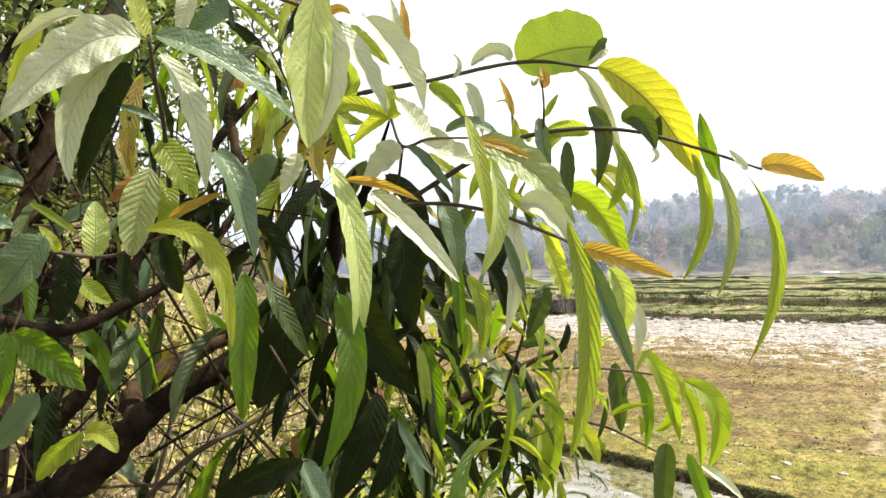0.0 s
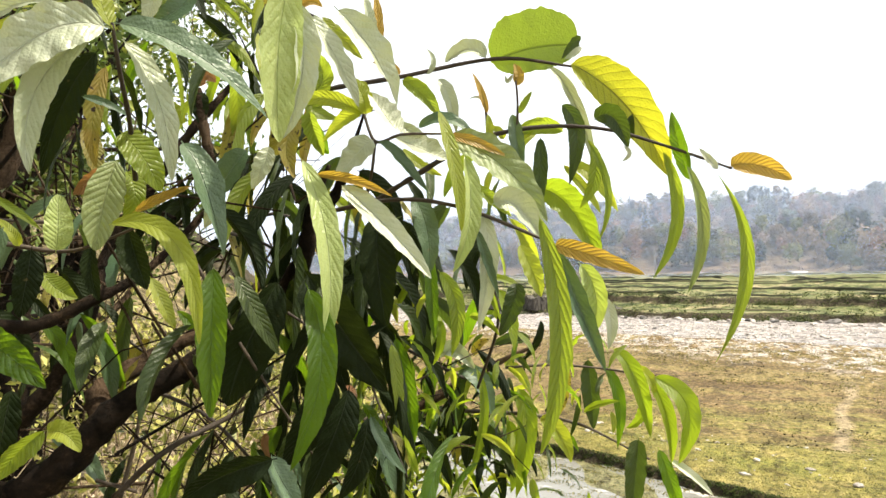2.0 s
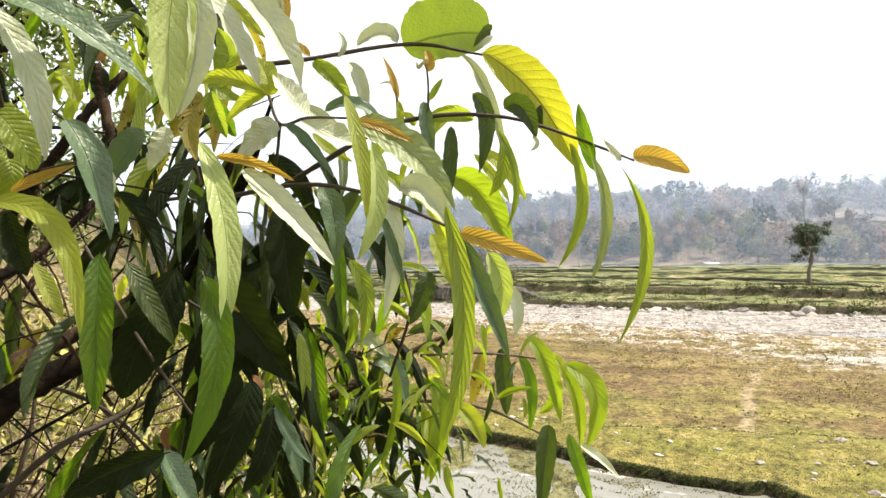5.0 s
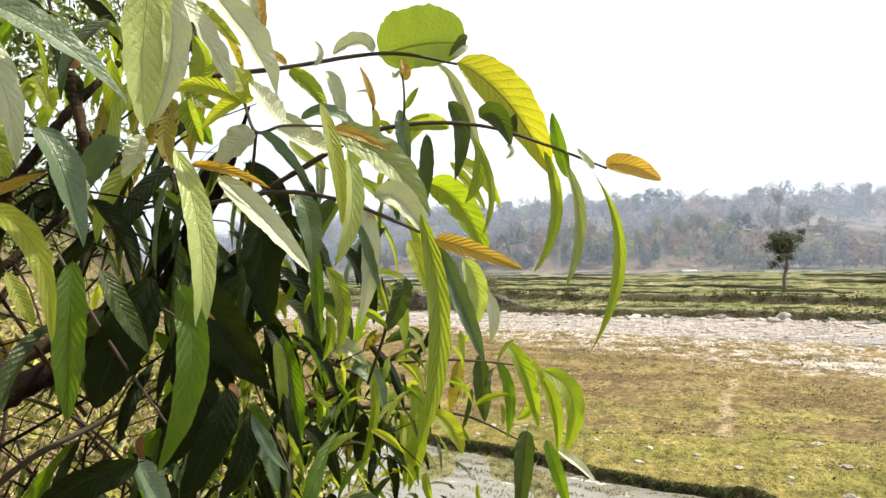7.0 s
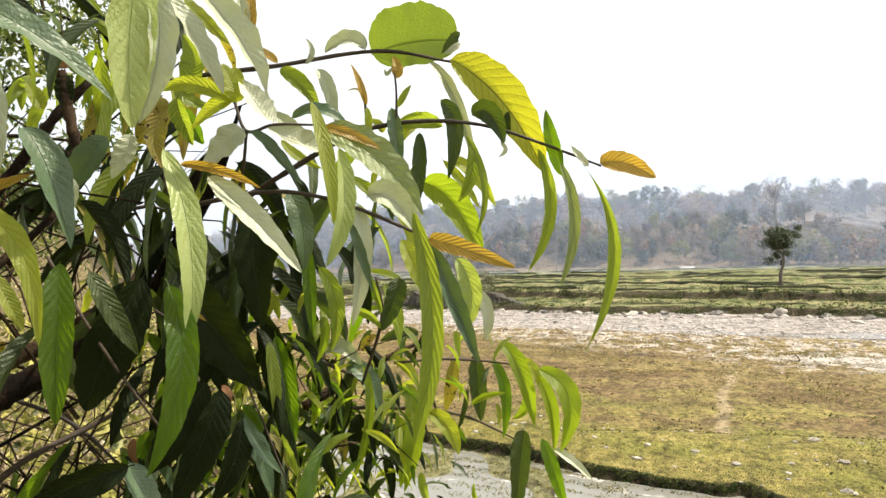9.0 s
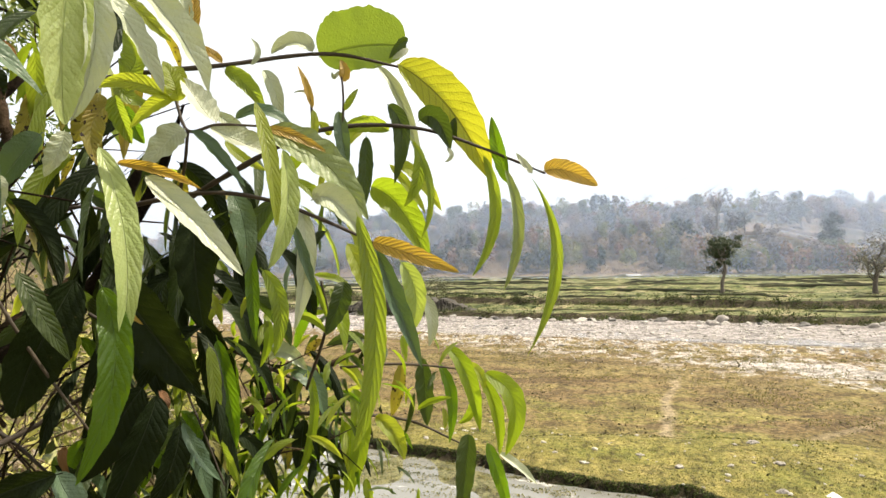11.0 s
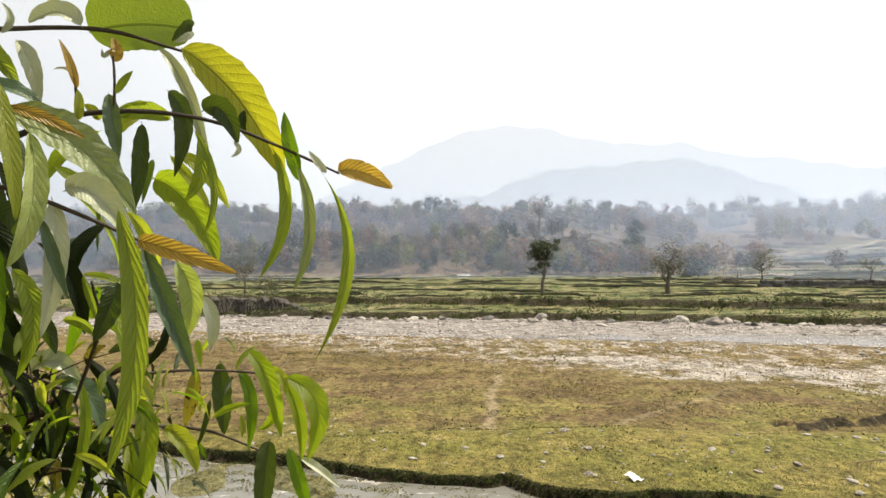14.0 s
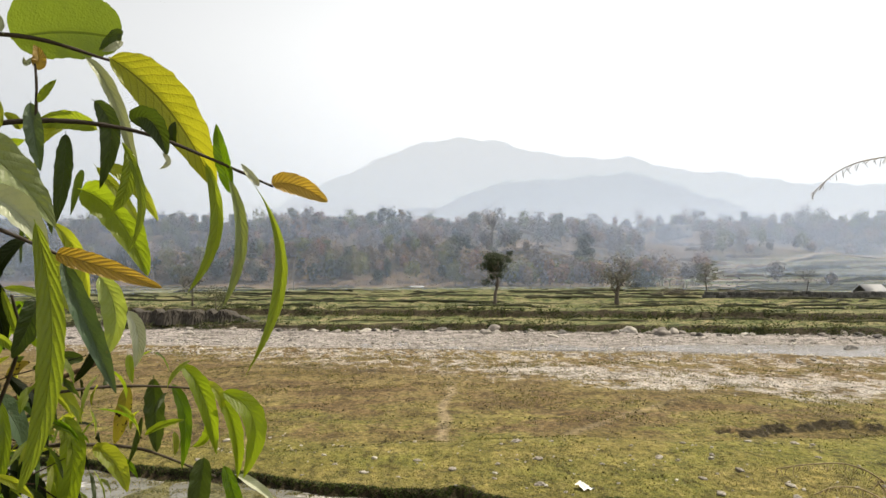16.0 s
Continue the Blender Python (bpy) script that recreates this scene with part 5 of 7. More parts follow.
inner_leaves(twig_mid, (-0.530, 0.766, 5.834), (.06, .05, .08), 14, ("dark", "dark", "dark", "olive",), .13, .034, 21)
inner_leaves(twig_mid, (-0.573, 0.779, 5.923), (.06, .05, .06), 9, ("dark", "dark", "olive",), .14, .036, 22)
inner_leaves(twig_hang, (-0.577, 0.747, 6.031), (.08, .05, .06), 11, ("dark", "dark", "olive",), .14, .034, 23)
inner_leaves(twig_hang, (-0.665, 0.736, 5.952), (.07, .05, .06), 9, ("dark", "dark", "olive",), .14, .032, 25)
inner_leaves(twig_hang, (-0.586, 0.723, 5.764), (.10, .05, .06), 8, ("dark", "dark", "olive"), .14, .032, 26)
inner_leaves(twig_low, (-0.511, 0.874, 5.786), (.06, .05, .06), 30, ("lime", "green", "young", "deep",), .062, .015, 27, 0.6)
inner_leaves(twig_second, (-0.455, 0.988, 6.172), (.04, .04, .04), 3, ("young", "green", "olive",), .10, .024, 31)
inner_leaves(twig_gold, (-0.486, 0.960, 6.070), (.05, .04, .05), 3, ("green", "olive", "young", "teal",), .12, .028, 32)
inner_leaves(twig_top, (-0.758, 0.837, 6.148), (.06, .05, .05), 9, ("olive", "spotted", "green", "dark", "dark",), .13, .032, 41)
inner_leaves(twig_left, (-0.827, 0.820, 6.062), (.06, .05, .06), 9, ("dark", "olive", "young", "dark",), .13, .032, 42)
inner_leaves(twig_gold, (-0.639, 0.820, 6.073), (.05, .04, .05), 8, ("dark", "dark", "olive",), .14, .034, 43)
inner_leaves(twig_upper, (-0.624, 0.728, 6.298), (.06, .05, .05), 6, ("olive", "green", "young", "dark",), .13, .03, 44)
inner_leaves(twig_second, (-0.428, 0.942, 6.140), (.035, .03, .05), 3, ("olive", "dark", "teal", "deep", "lime",), .13, .03, 51)
inner_leaves(twig_gold, (-0.420, 0.948, 5.971), (.035, .03, .05), 3, ("olive", "dark", "teal", "deep", "lime",), .13, .03, 52)
inner_leaves(twig_low, (-0.522, 1.161, 5.796), (.045, .04, .05), 14, ("lime", "dark", "young", "dark", "deep",), .055, .015, 53, 0.5)
inner_leaves(twig_low, (-0.496, 1.104, 5.682), (.05, .04, .04), 14, ("lime", "dark", "young", "dark", "deep",), .055, .015, 54, 0.5)
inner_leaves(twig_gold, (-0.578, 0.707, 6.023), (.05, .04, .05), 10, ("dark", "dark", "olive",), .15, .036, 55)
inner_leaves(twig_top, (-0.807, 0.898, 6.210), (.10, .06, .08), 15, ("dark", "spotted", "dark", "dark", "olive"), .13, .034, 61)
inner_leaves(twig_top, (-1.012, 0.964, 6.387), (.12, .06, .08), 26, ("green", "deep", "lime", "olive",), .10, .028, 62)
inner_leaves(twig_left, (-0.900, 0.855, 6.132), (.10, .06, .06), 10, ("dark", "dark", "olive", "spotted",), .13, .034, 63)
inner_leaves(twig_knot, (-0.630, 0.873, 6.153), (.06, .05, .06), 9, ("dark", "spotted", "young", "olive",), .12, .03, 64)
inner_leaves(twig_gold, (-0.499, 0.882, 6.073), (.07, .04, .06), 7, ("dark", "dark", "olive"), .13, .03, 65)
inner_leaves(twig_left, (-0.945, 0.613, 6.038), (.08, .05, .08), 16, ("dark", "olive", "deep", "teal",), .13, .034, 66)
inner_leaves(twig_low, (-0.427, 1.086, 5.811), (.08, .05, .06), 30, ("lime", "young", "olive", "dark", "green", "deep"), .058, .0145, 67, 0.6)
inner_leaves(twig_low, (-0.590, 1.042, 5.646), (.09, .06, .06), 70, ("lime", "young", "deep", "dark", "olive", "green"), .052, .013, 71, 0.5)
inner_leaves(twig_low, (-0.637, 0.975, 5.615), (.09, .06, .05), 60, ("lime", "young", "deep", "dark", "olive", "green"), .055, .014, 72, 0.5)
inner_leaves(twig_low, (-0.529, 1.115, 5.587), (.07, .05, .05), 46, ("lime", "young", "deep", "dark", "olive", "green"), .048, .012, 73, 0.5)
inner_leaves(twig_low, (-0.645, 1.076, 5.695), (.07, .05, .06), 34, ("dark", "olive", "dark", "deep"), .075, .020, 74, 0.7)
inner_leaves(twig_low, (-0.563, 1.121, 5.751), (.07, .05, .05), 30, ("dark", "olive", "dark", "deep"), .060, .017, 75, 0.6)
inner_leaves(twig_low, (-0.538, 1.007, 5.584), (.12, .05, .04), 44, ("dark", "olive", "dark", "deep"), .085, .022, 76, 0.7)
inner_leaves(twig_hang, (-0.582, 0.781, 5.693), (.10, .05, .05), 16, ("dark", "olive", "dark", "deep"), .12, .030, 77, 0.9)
inner_leaves(twig_hang, (-0.556, 0.838, 5.841), (.06, .04, .07), 14, ("lime", "deep", "olive", "young"), .07, .018, 78, 0.7)

# ---- small growth round the shrub ----
def quads(n, centres, sizes, rng, droop=0.0, long=1.7):
    """Small pointed leaves as four-sided blades, bent along the middle; returns verts and faces."""
    d = rng.normal(size=(n, 3))
    d[:, 2] -= droop
    d /= np.linalg.norm(d, axis=1)[:, None]
    s = np.cross(d, rng.normal(size=(n, 3)))
    s /= np.linalg.norm(s, axis=1)[:, None]
    up = np.cross(d, s)
    a = np.asarray(sizes)[:, None]
    c = np.asarray(centres)
    pts = np.stack([c - d * a * long * 0.5, c + s * a * 0.36 + up * a * 0.12, c + d * a * long * 0.5, c - s * a * 0.36 + up * a * 0.12], 1)
    i = np.arange(n) * 4
    f = np.concatenate([np.stack([i, i + 1, i + 2], 1), np.stack([i, i + 2, i + 3], 1)])
    return pts.reshape(-1, 3), f.tolist()


def clumps(n, centres, sizes, outward, rng, loose=0.45):
    """Leaf clumps of a crown as bent four-sided blades that face outward; returns verts and faces."""
    up = np.asarray(outward) + rng.normal(size=(n, 3)) * loose
    up /= np.linalg.norm(up, axis=1)[:, None]
    d = np.cross(up, rng.normal(size=(n, 3)))
    d /= np.linalg.norm(d, axis=1)[:, None]
    s = np.cross(up, d)
    a, c = np.asarray(sizes)[:, None], np.asarray(centres)
    pts = np.stack([c - d * a * 0.65, c + s * a * 0.5 + up * a * 0.15, c + d * a * 0.65, c - s * a * 0.5 + up * a * 0.15], 1)
    i = np.arange(n) * 4
    f = np.concatenate([np.stack([i, i + 1, i + 2], 1), np.stack([i, i + 2, i + 3], 1)])
    return pts.reshape(-1, 3), f.tolist()


def stems(segments, sides=4):
    """Thin straight stems between two ends each with a radius; returns verts and faces."""
    verts, faces = [], []
    for a, b, r in segments:
        a, b = Vector(a), Vector(b)
        t = (b - a).normalized()
        s = t.orthogonal().normalized()
        o = t.cross(s)
        k = len(verts)
        for p, w in ((a, r), (b, r * 0.6)):
            verts += [tuple(p + (s * math.cos(q) + o * math.sin(q)) * w) for q in np.linspace(0, 6.2832, sides, endpoint=False)]
        faces += [(k + i, k + (i + 1) % sides, k + sides + (i + 1) % sides, k + sides + i) for i in range(sides)]
    return verts, faces


def polar(az, r):
    return r * np.sin(np.radians(az)), r * np.cos(np.radians(az))


rng = np.random.RandomState(7)
n = 50000
ax, ay = polar(rng.uniform(-84, -29, n), 1.5 + 9.0 * rng.rand(n) ** 1.35)
far_out = np.hypot(ax, ay)
clump = 0.5 + 0.5 * waves(ax, ay, 1.5, 41) + 0.25 * waves(ax, ay, 0.6, 42)
keep = clump + 0.35 * waves(ax, ay, 0.8, 43) > rng.uniform(-0.1, 0.9, n)
ax, ay, far_out, clump = ax[keep], ay[keep], far_out[keep], clump[keep]
n = len(ax)
tall = 0.10 + 1.25 * np.clip(clump, 0, 1.2) * smooth(1.4, 4.5, far_out)
cz = height(ax, ay) + tall * rng.rand(n) ** 0.8
v, f = quads(n, np.stack([ax, ay, cz], 1), rng.uniform(0.012, 0.034, n) * (1 + 0.10 * far_out) * np.where(rng.rand(n) < 0.08, 1.8, 1.0), rng, 0.2)
tagged(mesh_object("undergrowth", v, f, SMALL_LEAF, flat=True), "yellow-green sunlit undergrowth of small leaves on the bank", "undergrowth", kind="stuff")
n = 16000
ax, ay = polar(rng.uniform(-80, -30, n), 1.5 + 6.0 * rng.rand(n))
v, f = quads(n, np.stack([ax, ay, height(ax, ay) + 0.012 + 0.03 * rng.rand(n)], 1), rng.uniform(0.02, 0.06, n), rng, 0.0)
tagged(mesh_object("leaf_litter", v, f, LITTER, flat=True), "dry brown and bleached leaf litter on the bank", "leaf litter", kind="stuff")
segs = []
for k in range(1100):
    az, r = rng.uniform(-80, -39), rng.uniform(1.4, 6.5)
    x, y = polar(az, r)
    z = float(height(x, y))
    ln = rng.uniform(0.25, 1.0)
    dx, dy = rng.normal(0, 0.45, 2) * ln
    segs.append(((x, y, z), (x + dx, y + dy, z + ln * rng.uniform(0.25, 0.9)), rng.uniform(0.0015, 0.005)))
v, f = stems(segs)
tagged(mesh_object("dry_twigs", v, f, DRY_STEM), "tangle of dry grey twigs and stalks", "twigs", kind="stuff")


segs = []
for k in range(260):
    az, r, z = rng.uniform(-66, -40), rng.uniform(1.0, 2.0), rng.uniform(5.0, 6.25)
    x, y = polar(az, r)
    p = Vector((x, y, z))
    d = Vector(rng.normal(0, 1, 3)).normalized() * rng.uniform(0.15, 0.5)
    m = p + d * 0.5 + Vector((0, 0, rng.uniform(-0.03, 0.05)))
    w = rng.uniform(0.0012, 0.0034)
    segs += [(p, m, w), (m, p + d, w * 0.7)]
for k in range(70):
    az, r, z = rng.uniform(-43, -25), rng.uniform(1.0, 1.35), rng.uniform(5.5, 5.86)
    x, y = polar(az, r)
    p = Vector((x, y, z))
    d = Vector((rng.normal(0, 1), rng.normal(0, 0.7), rng.normal(-0.1, 0.6))).normalized() * rng.uniform(0.06, 0.24)
    m = p + d * 0.5 + Vector((0, 0, rng.uniform(-0.01, 0.025)))
    w = rng.uniform(0.0008, 0.0018)
    segs += [(p, m, w), (m, p + d, w * 0.7)]
v, f = stems(segs, 5)
inner_twigs = mesh_object("twig_tangle", v, f, BARK, shrub)
tagged(inner_twigs, "thin dark inner twigs", kind="stuff")


def small_tree(label, place, tall, wide, leaves, size, seed, leaf_mat, bark, lean=(0, 0), bare=0.3, low=0.35, category="tree", open_top=0.0, stout=1.0):
    """A tree of tapered trunk, forked limbs and a crown of many small leaves in uneven clumps."""
    r = np.random.RandomState(seed)
    root = tagged(new("tree"), label, category)
    bm = bmesh.new()
    base_r = tall * (0.022 if leaves else 0.034) * stout
    top = Vector((lean[0] * tall, lean[1] * tall, tall * (0.62 + 0.2 * open_top)))
    tube(bm, curve_points([(0, 0, -0.15, base_r * 1.3), (top.x * 0.2, top.y * 0.2, tall * 0.2, base_r), (top.x * 0.55 + r.normal(0, 0.02) * tall, top.y * 0.55, tall * 0.42, base_r * 0.75), (*top, base_r * 0.3)], 4), 7, 0.12, seed)
    tips = []
    for k in range(11):
        h = r.uniform(low, 0.68) * tall
        a = r.uniform(0, 6.28)
        out = wide * r.uniform(0.45, 1.0) * 0.5
        b = Vector((top.x * h / tall, top.y * h / tall, h))
        e = b + Vector((math.cos(a) * out, math.sin(a) * out, tall * r.uniform(0.08, 0.36)))
        m = (b + e) / 2 + Vector((math.cos(a) * out * 0.15, math.sin(a) * out * 0.15, -tall * 0.03))
        tube(bm, curve_points([(*b, base_r * 0.45), (*m, base_r * 0.3), (*e, base_r * 0.1)], 3), 5, 0.1, seed + k)
        tips.append(e)
        for _ in range(2):
            q = m.lerp(e, r.uniform(0.2, 0.9))
            g = q + Vector(r.normal(0, 0.11, 3)) * tall + Vector((0, 0, tall * 0.06))
            tube(bm, curve_points([(*q, base_r * 0.18), (*((q + g) / 2 + Vector((0, 0, 0.01 * tall))), base_r * 0.12), (*g, base_r * 0.05)], 2), 4, 0.1, seed)
            tips.append(g)
    part("trunk", bm, bark, root)
    if leaves:
        keep = [t for t in tips if r.rand() > bare]
        pick = r.randint(0, len(keep), leaves)
        size_of = np.array([r.uniform(0.07, 0.17) for _ in keep])[pick] * wide
        off = np.clip(r.normal(size=(leaves, 3)), -1.7, 1.7)
        c = np.array([tuple(t) for t in keep])[pick] + off * size_of[:, None] * (1, 1, 0.75)
        c[:, 2] = np.maximum(c[:, 2], tall * 0.12)
        if tall > 5.5 and size > 0.1:
            v, f = clumps(leaves, c, r.uniform(0.7, 1.4, leaves) * size, off + (0, 0, 0.3), r, 0.7)
        else:
            v, f = quads(leaves, c, r.uniform(0.6, 1.3, leaves) * size, r, 0.4)
        me = bpy.data.meshes.new("crown")
        me.from_pydata([tuple(p) for p in v], [], f)
        me.materials.append(leaf_mat)
        crown = new("crown", me)
        crown.parent = root
    root.location = place
    return root


# thicket beyond the shrub
for k, (az, r, tall, wide) in enumerate(((-68, 3.2, 4.6, 1.5), (-61, 4.6, 5.0, 1.7), (-76, 2.6, 4.2, 1.5), (-57, 6.2, 4.6, 1.8), (-65, 6.5, 6.5, 3.0))):
    x, y = polar(az, r)
    small_tree("dense dark-green thicket tree on the bank behind the shrub", (x, y, float(height(x, y))), tall, wide, 9000, 0.036, 60 + k, BACK_LEAF, BARK, bare=0.0, low=0.15, category="tree")

# ---- trees across the river ----
FAR_BARK = plain("tree_bark", [(0.06, 0.05, 0.04), (0.15, 0.125, 0.10)], 3, 0.9)
FAR_LEAF = [plain("crown_olive", [(0.075, 0.085, 0.040), (0.16, 0.165, 0.075)], 0.8, 0.7, 0, 0, 0.3),
            plain("crown_grey_green", [(0.075, 0.080, 0.062), (0.14, 0.135, 0.10), (0.24, 0.22, 0.16)], 0.8, 0.7, 0, 0, 0.3),
            plain("crown_russet", [(0.10, 0.078, 0.055), (0.19, 0.14, 0.095), (0.30, 0.23, 0.155)], 0.8, 0.7, 0, 0, 0.3),
            plain("crown_green", [(0.032, 0.046, 0.022), (0.07, 0.088, 0.04)], 0.8, 0.7, 0, 0, 0.3)]


def stand(px_az, dist):
    x = dist * math.tan(radians(px_az))
    return x, dist, float(height(x, dist))


def az_of(column):
    return math.degrees(math.atan((column - 784) / 1146))


small_tree("lone leafy tree with a dark trunk on a field terrace", stand(az_of(942), 88.5), 7.4, 3.3, 3000, 0.18, 101, FAR_LEAF[3], FAR_BARK, bare=0.1, low=0.32, stout=1.4)
small_tree("half-bare spreading tree on a field terrace", stand(az_of(1161), 86.5), 6.1, 5.2, 950, 0.20, 102, FAR_LEAF[1], FAR_BARK, bare=0.45, low=0.2, stout=2.0)
small_tree("small leafy tree beside the field wall", stand(az_of(1326), 104), 5.0, 3.6, 500, 0.2, 103, FAR_LEAF[0], FAR_BARK, bare=0.2)
small_tree("pale spreading bush on the edge of the cut bank", stand(az_of(455), 84), 3.4, 5.2, 900, 0.16, 104, FAR_LEAF[0], FAR_BARK, bare=0.1, low=0.1)
small_tree("dark small tree at the field edge", stand(az_of(415), 90), 5.2, 3.2, 600, 0.18, 105, FAR_LEAF[1], FAR_BARK, bare=0.1, low=0.3)
small_tree("bare pollarded tree by the far shed", stand(az_of(1515), 100), 4.6, 4.0, 160, 0.16, 106, FAR_LEAF[1], FAR_BARK, bare=0.3)
small_tree("tall bare dead tree standing above the woods", stand(az_of(936), 176), 13.0, 5.0, 0, 0.2, 107, FAR_LEAF[1], FAR_BARK, low=0.5, open_top=1.0)

protos = []
for k, (tall, wide, count, mat_of, bare) in enumerate(((9.5, 6.0, 2200, 0, 0.05), (8.0, 6.0, 2000, 1, 0.1), (10.5, 5.0, 1800, 2, 0.15), (7.0, 6.0, 2000, 2, 0.0), (11.5, 4.6, 1800, 1, 0.1), (6.5, 6.0, 2000, 0, 0.0))):
    t = small_tree("hazy dry-season tree on the wooded scarp", (0, 0, 0), tall, wide, count, 0.42, 120 + k, FAR_LEAF[mat_of], FAR_BARK, bare=bare, low=0.06)
    t["group"] = "trees on the far scarp"
    protos.append(t)
rng = np.random.RandomState(11)
spots = []
while len(spots) < 285:
    x, y = rng.uniform(-150, 150), rng.uniform(146, 235)
    if len(spots) >= 215:
        x, y = rng.uniform(-110, 230), rng.uniform(235, 335)
    if x > 25 and rng.rand() > 0.35 and y < 215:
        continue
    if x > 0.48 * y and y < 212 or (20.5 < math.degrees(math.atan2(x, y)) < 25.2 and 170 < y < 255):
        continue
    if 0.17 < x / y < 0.34 and 158 < y < 215 and rng.rand() > 0.3:
        continue
    if x + 1.0 * y < 20:
        continue
    foot = float(bank_line(np.array(x))) + 74
    if y < foot + 1 or min([9.9] + [math.hypot(x - a, y - b) for a, b in spots]) < 3.2:
        continue
    spots.append((x, y))
for k, (x, y) in enumerate(spots):
    z = float(height(x, y))
    m = pose(x, y, z - 0.2, rng.uniform(-4, 4), rng.uniform(-4, 4), rng.uniform(0, 360)) @ Matrix.Scale(rng.uniform(0.42, 0.78), 4)
    if k < len(protos):
        protos[k].matrix_basis = m
    else:
        src = protos[k % len(protos)]
        c = copy_thing(src, m)
        c.matrix_basis = m
# the rest of the wood, too dense to count: crowns of leaf clumps and the scrub under them
WOODS = [plain("woods_tan", [(0.15, 0.112, 0.08), (0.40, 0.30, 0.21)], 0.5, 0.8, 0, 0, 0.3),
         plain("woods_olive", [(0.105, 0.115, 0.042), (0.23, 0.225, 0.085)], 0.5, 0.8, 0, 0, 0.3),
         plain("woods_dark", [(0.022, 0.030, 0.022), (0.055, 0.068, 0.042)], 0.5, 0.8, 0, 0, 0.3),
         plain("woods_russet", [(0.12, 0.066, 0.048), (0.36, 0.205, 0.14)], 0.5, 0.8, 0, 0, 0.3),
         plain("woods_grey", [(0.075, 0.065, 0.066), (0.23, 0.195, 0.185)], 0.5, 0.8, 0, 0, 0.3)]
crowns = 1350
kx = rng.uniform(-165, 235, crowns)
ky = bank_line(kx) + 77 + rng.uniform(0, 1, crowns) ** 1.1 * np.where(kx > 30, 190, 90)
thin = np.where(kx > 30, 0.5, 1.0) * (0.8 + 0.5 * waves(kx, ky, 30.0, 51))
thin = np.where((kx > 0.48 * ky) & (ky < 212), 0.06, thin)
thin = np.where((kx > 0.17 * ky) & (kx < 0.34 * ky) & (ky > 156) & (ky < 215), 0.12, thin)
keep = rng.rand(crowns) < thin
kx, ky = np.concatenate([kx[keep], rng.uniform(55, 235, 420)]), np.concatenate([ky[keep], rng.uniform(198, 262, 420)])
# bushes along the foot of the open slope
fx = rng.uniform(16, 56, 70)
kx, ky = np.concatenate([kx, fx]), np.concatenate([ky, bank_line(fx) + 75 + 7 * rng.rand(70)])
see = np.degrees(np.arctan2(kx, ky))
clear = (see > 20.5) & (see < 25.2) & (ky > 185) & (ky < 254)
kx, ky = kx[~clear], ky[~clear]
wide = rng.uniform(1.2, 2.9, len(kx)) * rng.uniform(0.8, 1.15, len(kx))
tall = wide * rng.uniform(0.9, 1.5, len(kx)) + rng.uniform(0, 2.0, len(kx))
kind_of = np.where(rng.rand(len(kx)) < 0.6, rng.choice(5, len(kx), p=[0.24, 0.22, 0.22, 0.12, 0.20]), (np.floor(2.5 + 2.2 * waves(kx, ky, 22.0, 53)).astype(int)) % 5)
kind_of[(kx > 30) & (kind_of == 2)] = 4
per = 210
pick = np.repeat(np.arange(len(kx)), per)
ball = rng.normal(size=(len(pick), 3))
ball /= np.linalg.norm(ball, axis=1)[:, None]
lobe = 0.74 + 0.26 * np.sin(ball[:, 0] * 5 + pick) * np.sin(ball[:, 1] * 4 + pick * 1.7) + rng.normal(0, 0.08, len(pick))
lobe *= rng.rand(len(pick)) ** 0.12
cx = kx[pick] + ball[:, 0] * lobe * wide[pick]
cy = ky[pick] + ball[:, 1] * lobe * wide[pick]
cz = height(kx, ky)[pick] + tall[pick] * (0.95 + 0.85 * ball[:, 2] * lobe)
v, f = clumps(len(pick), np.stack([cx, cy, cz], 1), rng.uniform(0.26, 0.74, len(pick)), ball + (0, 0, 0.25), rng)
woods = mesh_object("woods", v, f, WOODS[0], flat=True)
for m in WOODS[1:]:
    woods.data.materials.append(m)
woods.data.polygons.foreach_set("material_index", np.tile(kind_of[pick], 2).astype(np.int32))
tagged(woods, "dense dry-season wood of grey, tan and olive crowns on the scarp", "woods", kind="stuff")
n = 26000
bx = rng.uniform(-160, 110, n)
by = bank_line(bx) + 76 + rng.uniform(0, 1, n) ** 1.2 * np.where(bx > 25, 200, 88)
bz = height(bx, by) + 1.3 * rng.rand(n) * np.clip(0.6 + 0.6 * waves(bx, by, 5.0, 52), 0.1, 1.4)
v, f = quads(n, np.stack([bx, by, bz], 1), rng.uniform(0.15, 0.36, n), rng, 0.3)
tagged(mesh_object("scrub", v, f, WOODS[4], flat=True), "grey-brown scrub under the trees of the far scarp", "scrub", kind="stuff")

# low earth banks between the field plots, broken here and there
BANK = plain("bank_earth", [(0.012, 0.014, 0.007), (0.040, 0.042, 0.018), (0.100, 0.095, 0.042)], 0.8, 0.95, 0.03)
lines = [(4.2, 0.30, 0.3), (6.4, 0.16, -0.2), (11.4, 0.18, 0.0), (14.0, 0.34, 0.5), (16.6, 0.24, 0.0), (19.0, 0.36, 0.5), (22.0, 0.26, 0.1), (25.0, 0.40, 0.5), (28.0, 0.26, 0.1), (31.0, 0.36, 0.4), (34.5, 0.28, 0.2), (38.0, 0.36, 0.4), (42.0, 0.28, 0.2), (46.0, 0.38, 0.4), (51.0, 0.30, 0.2), (57.0, 0.36, 0.3), (63.0, 0.40, 0.3)]
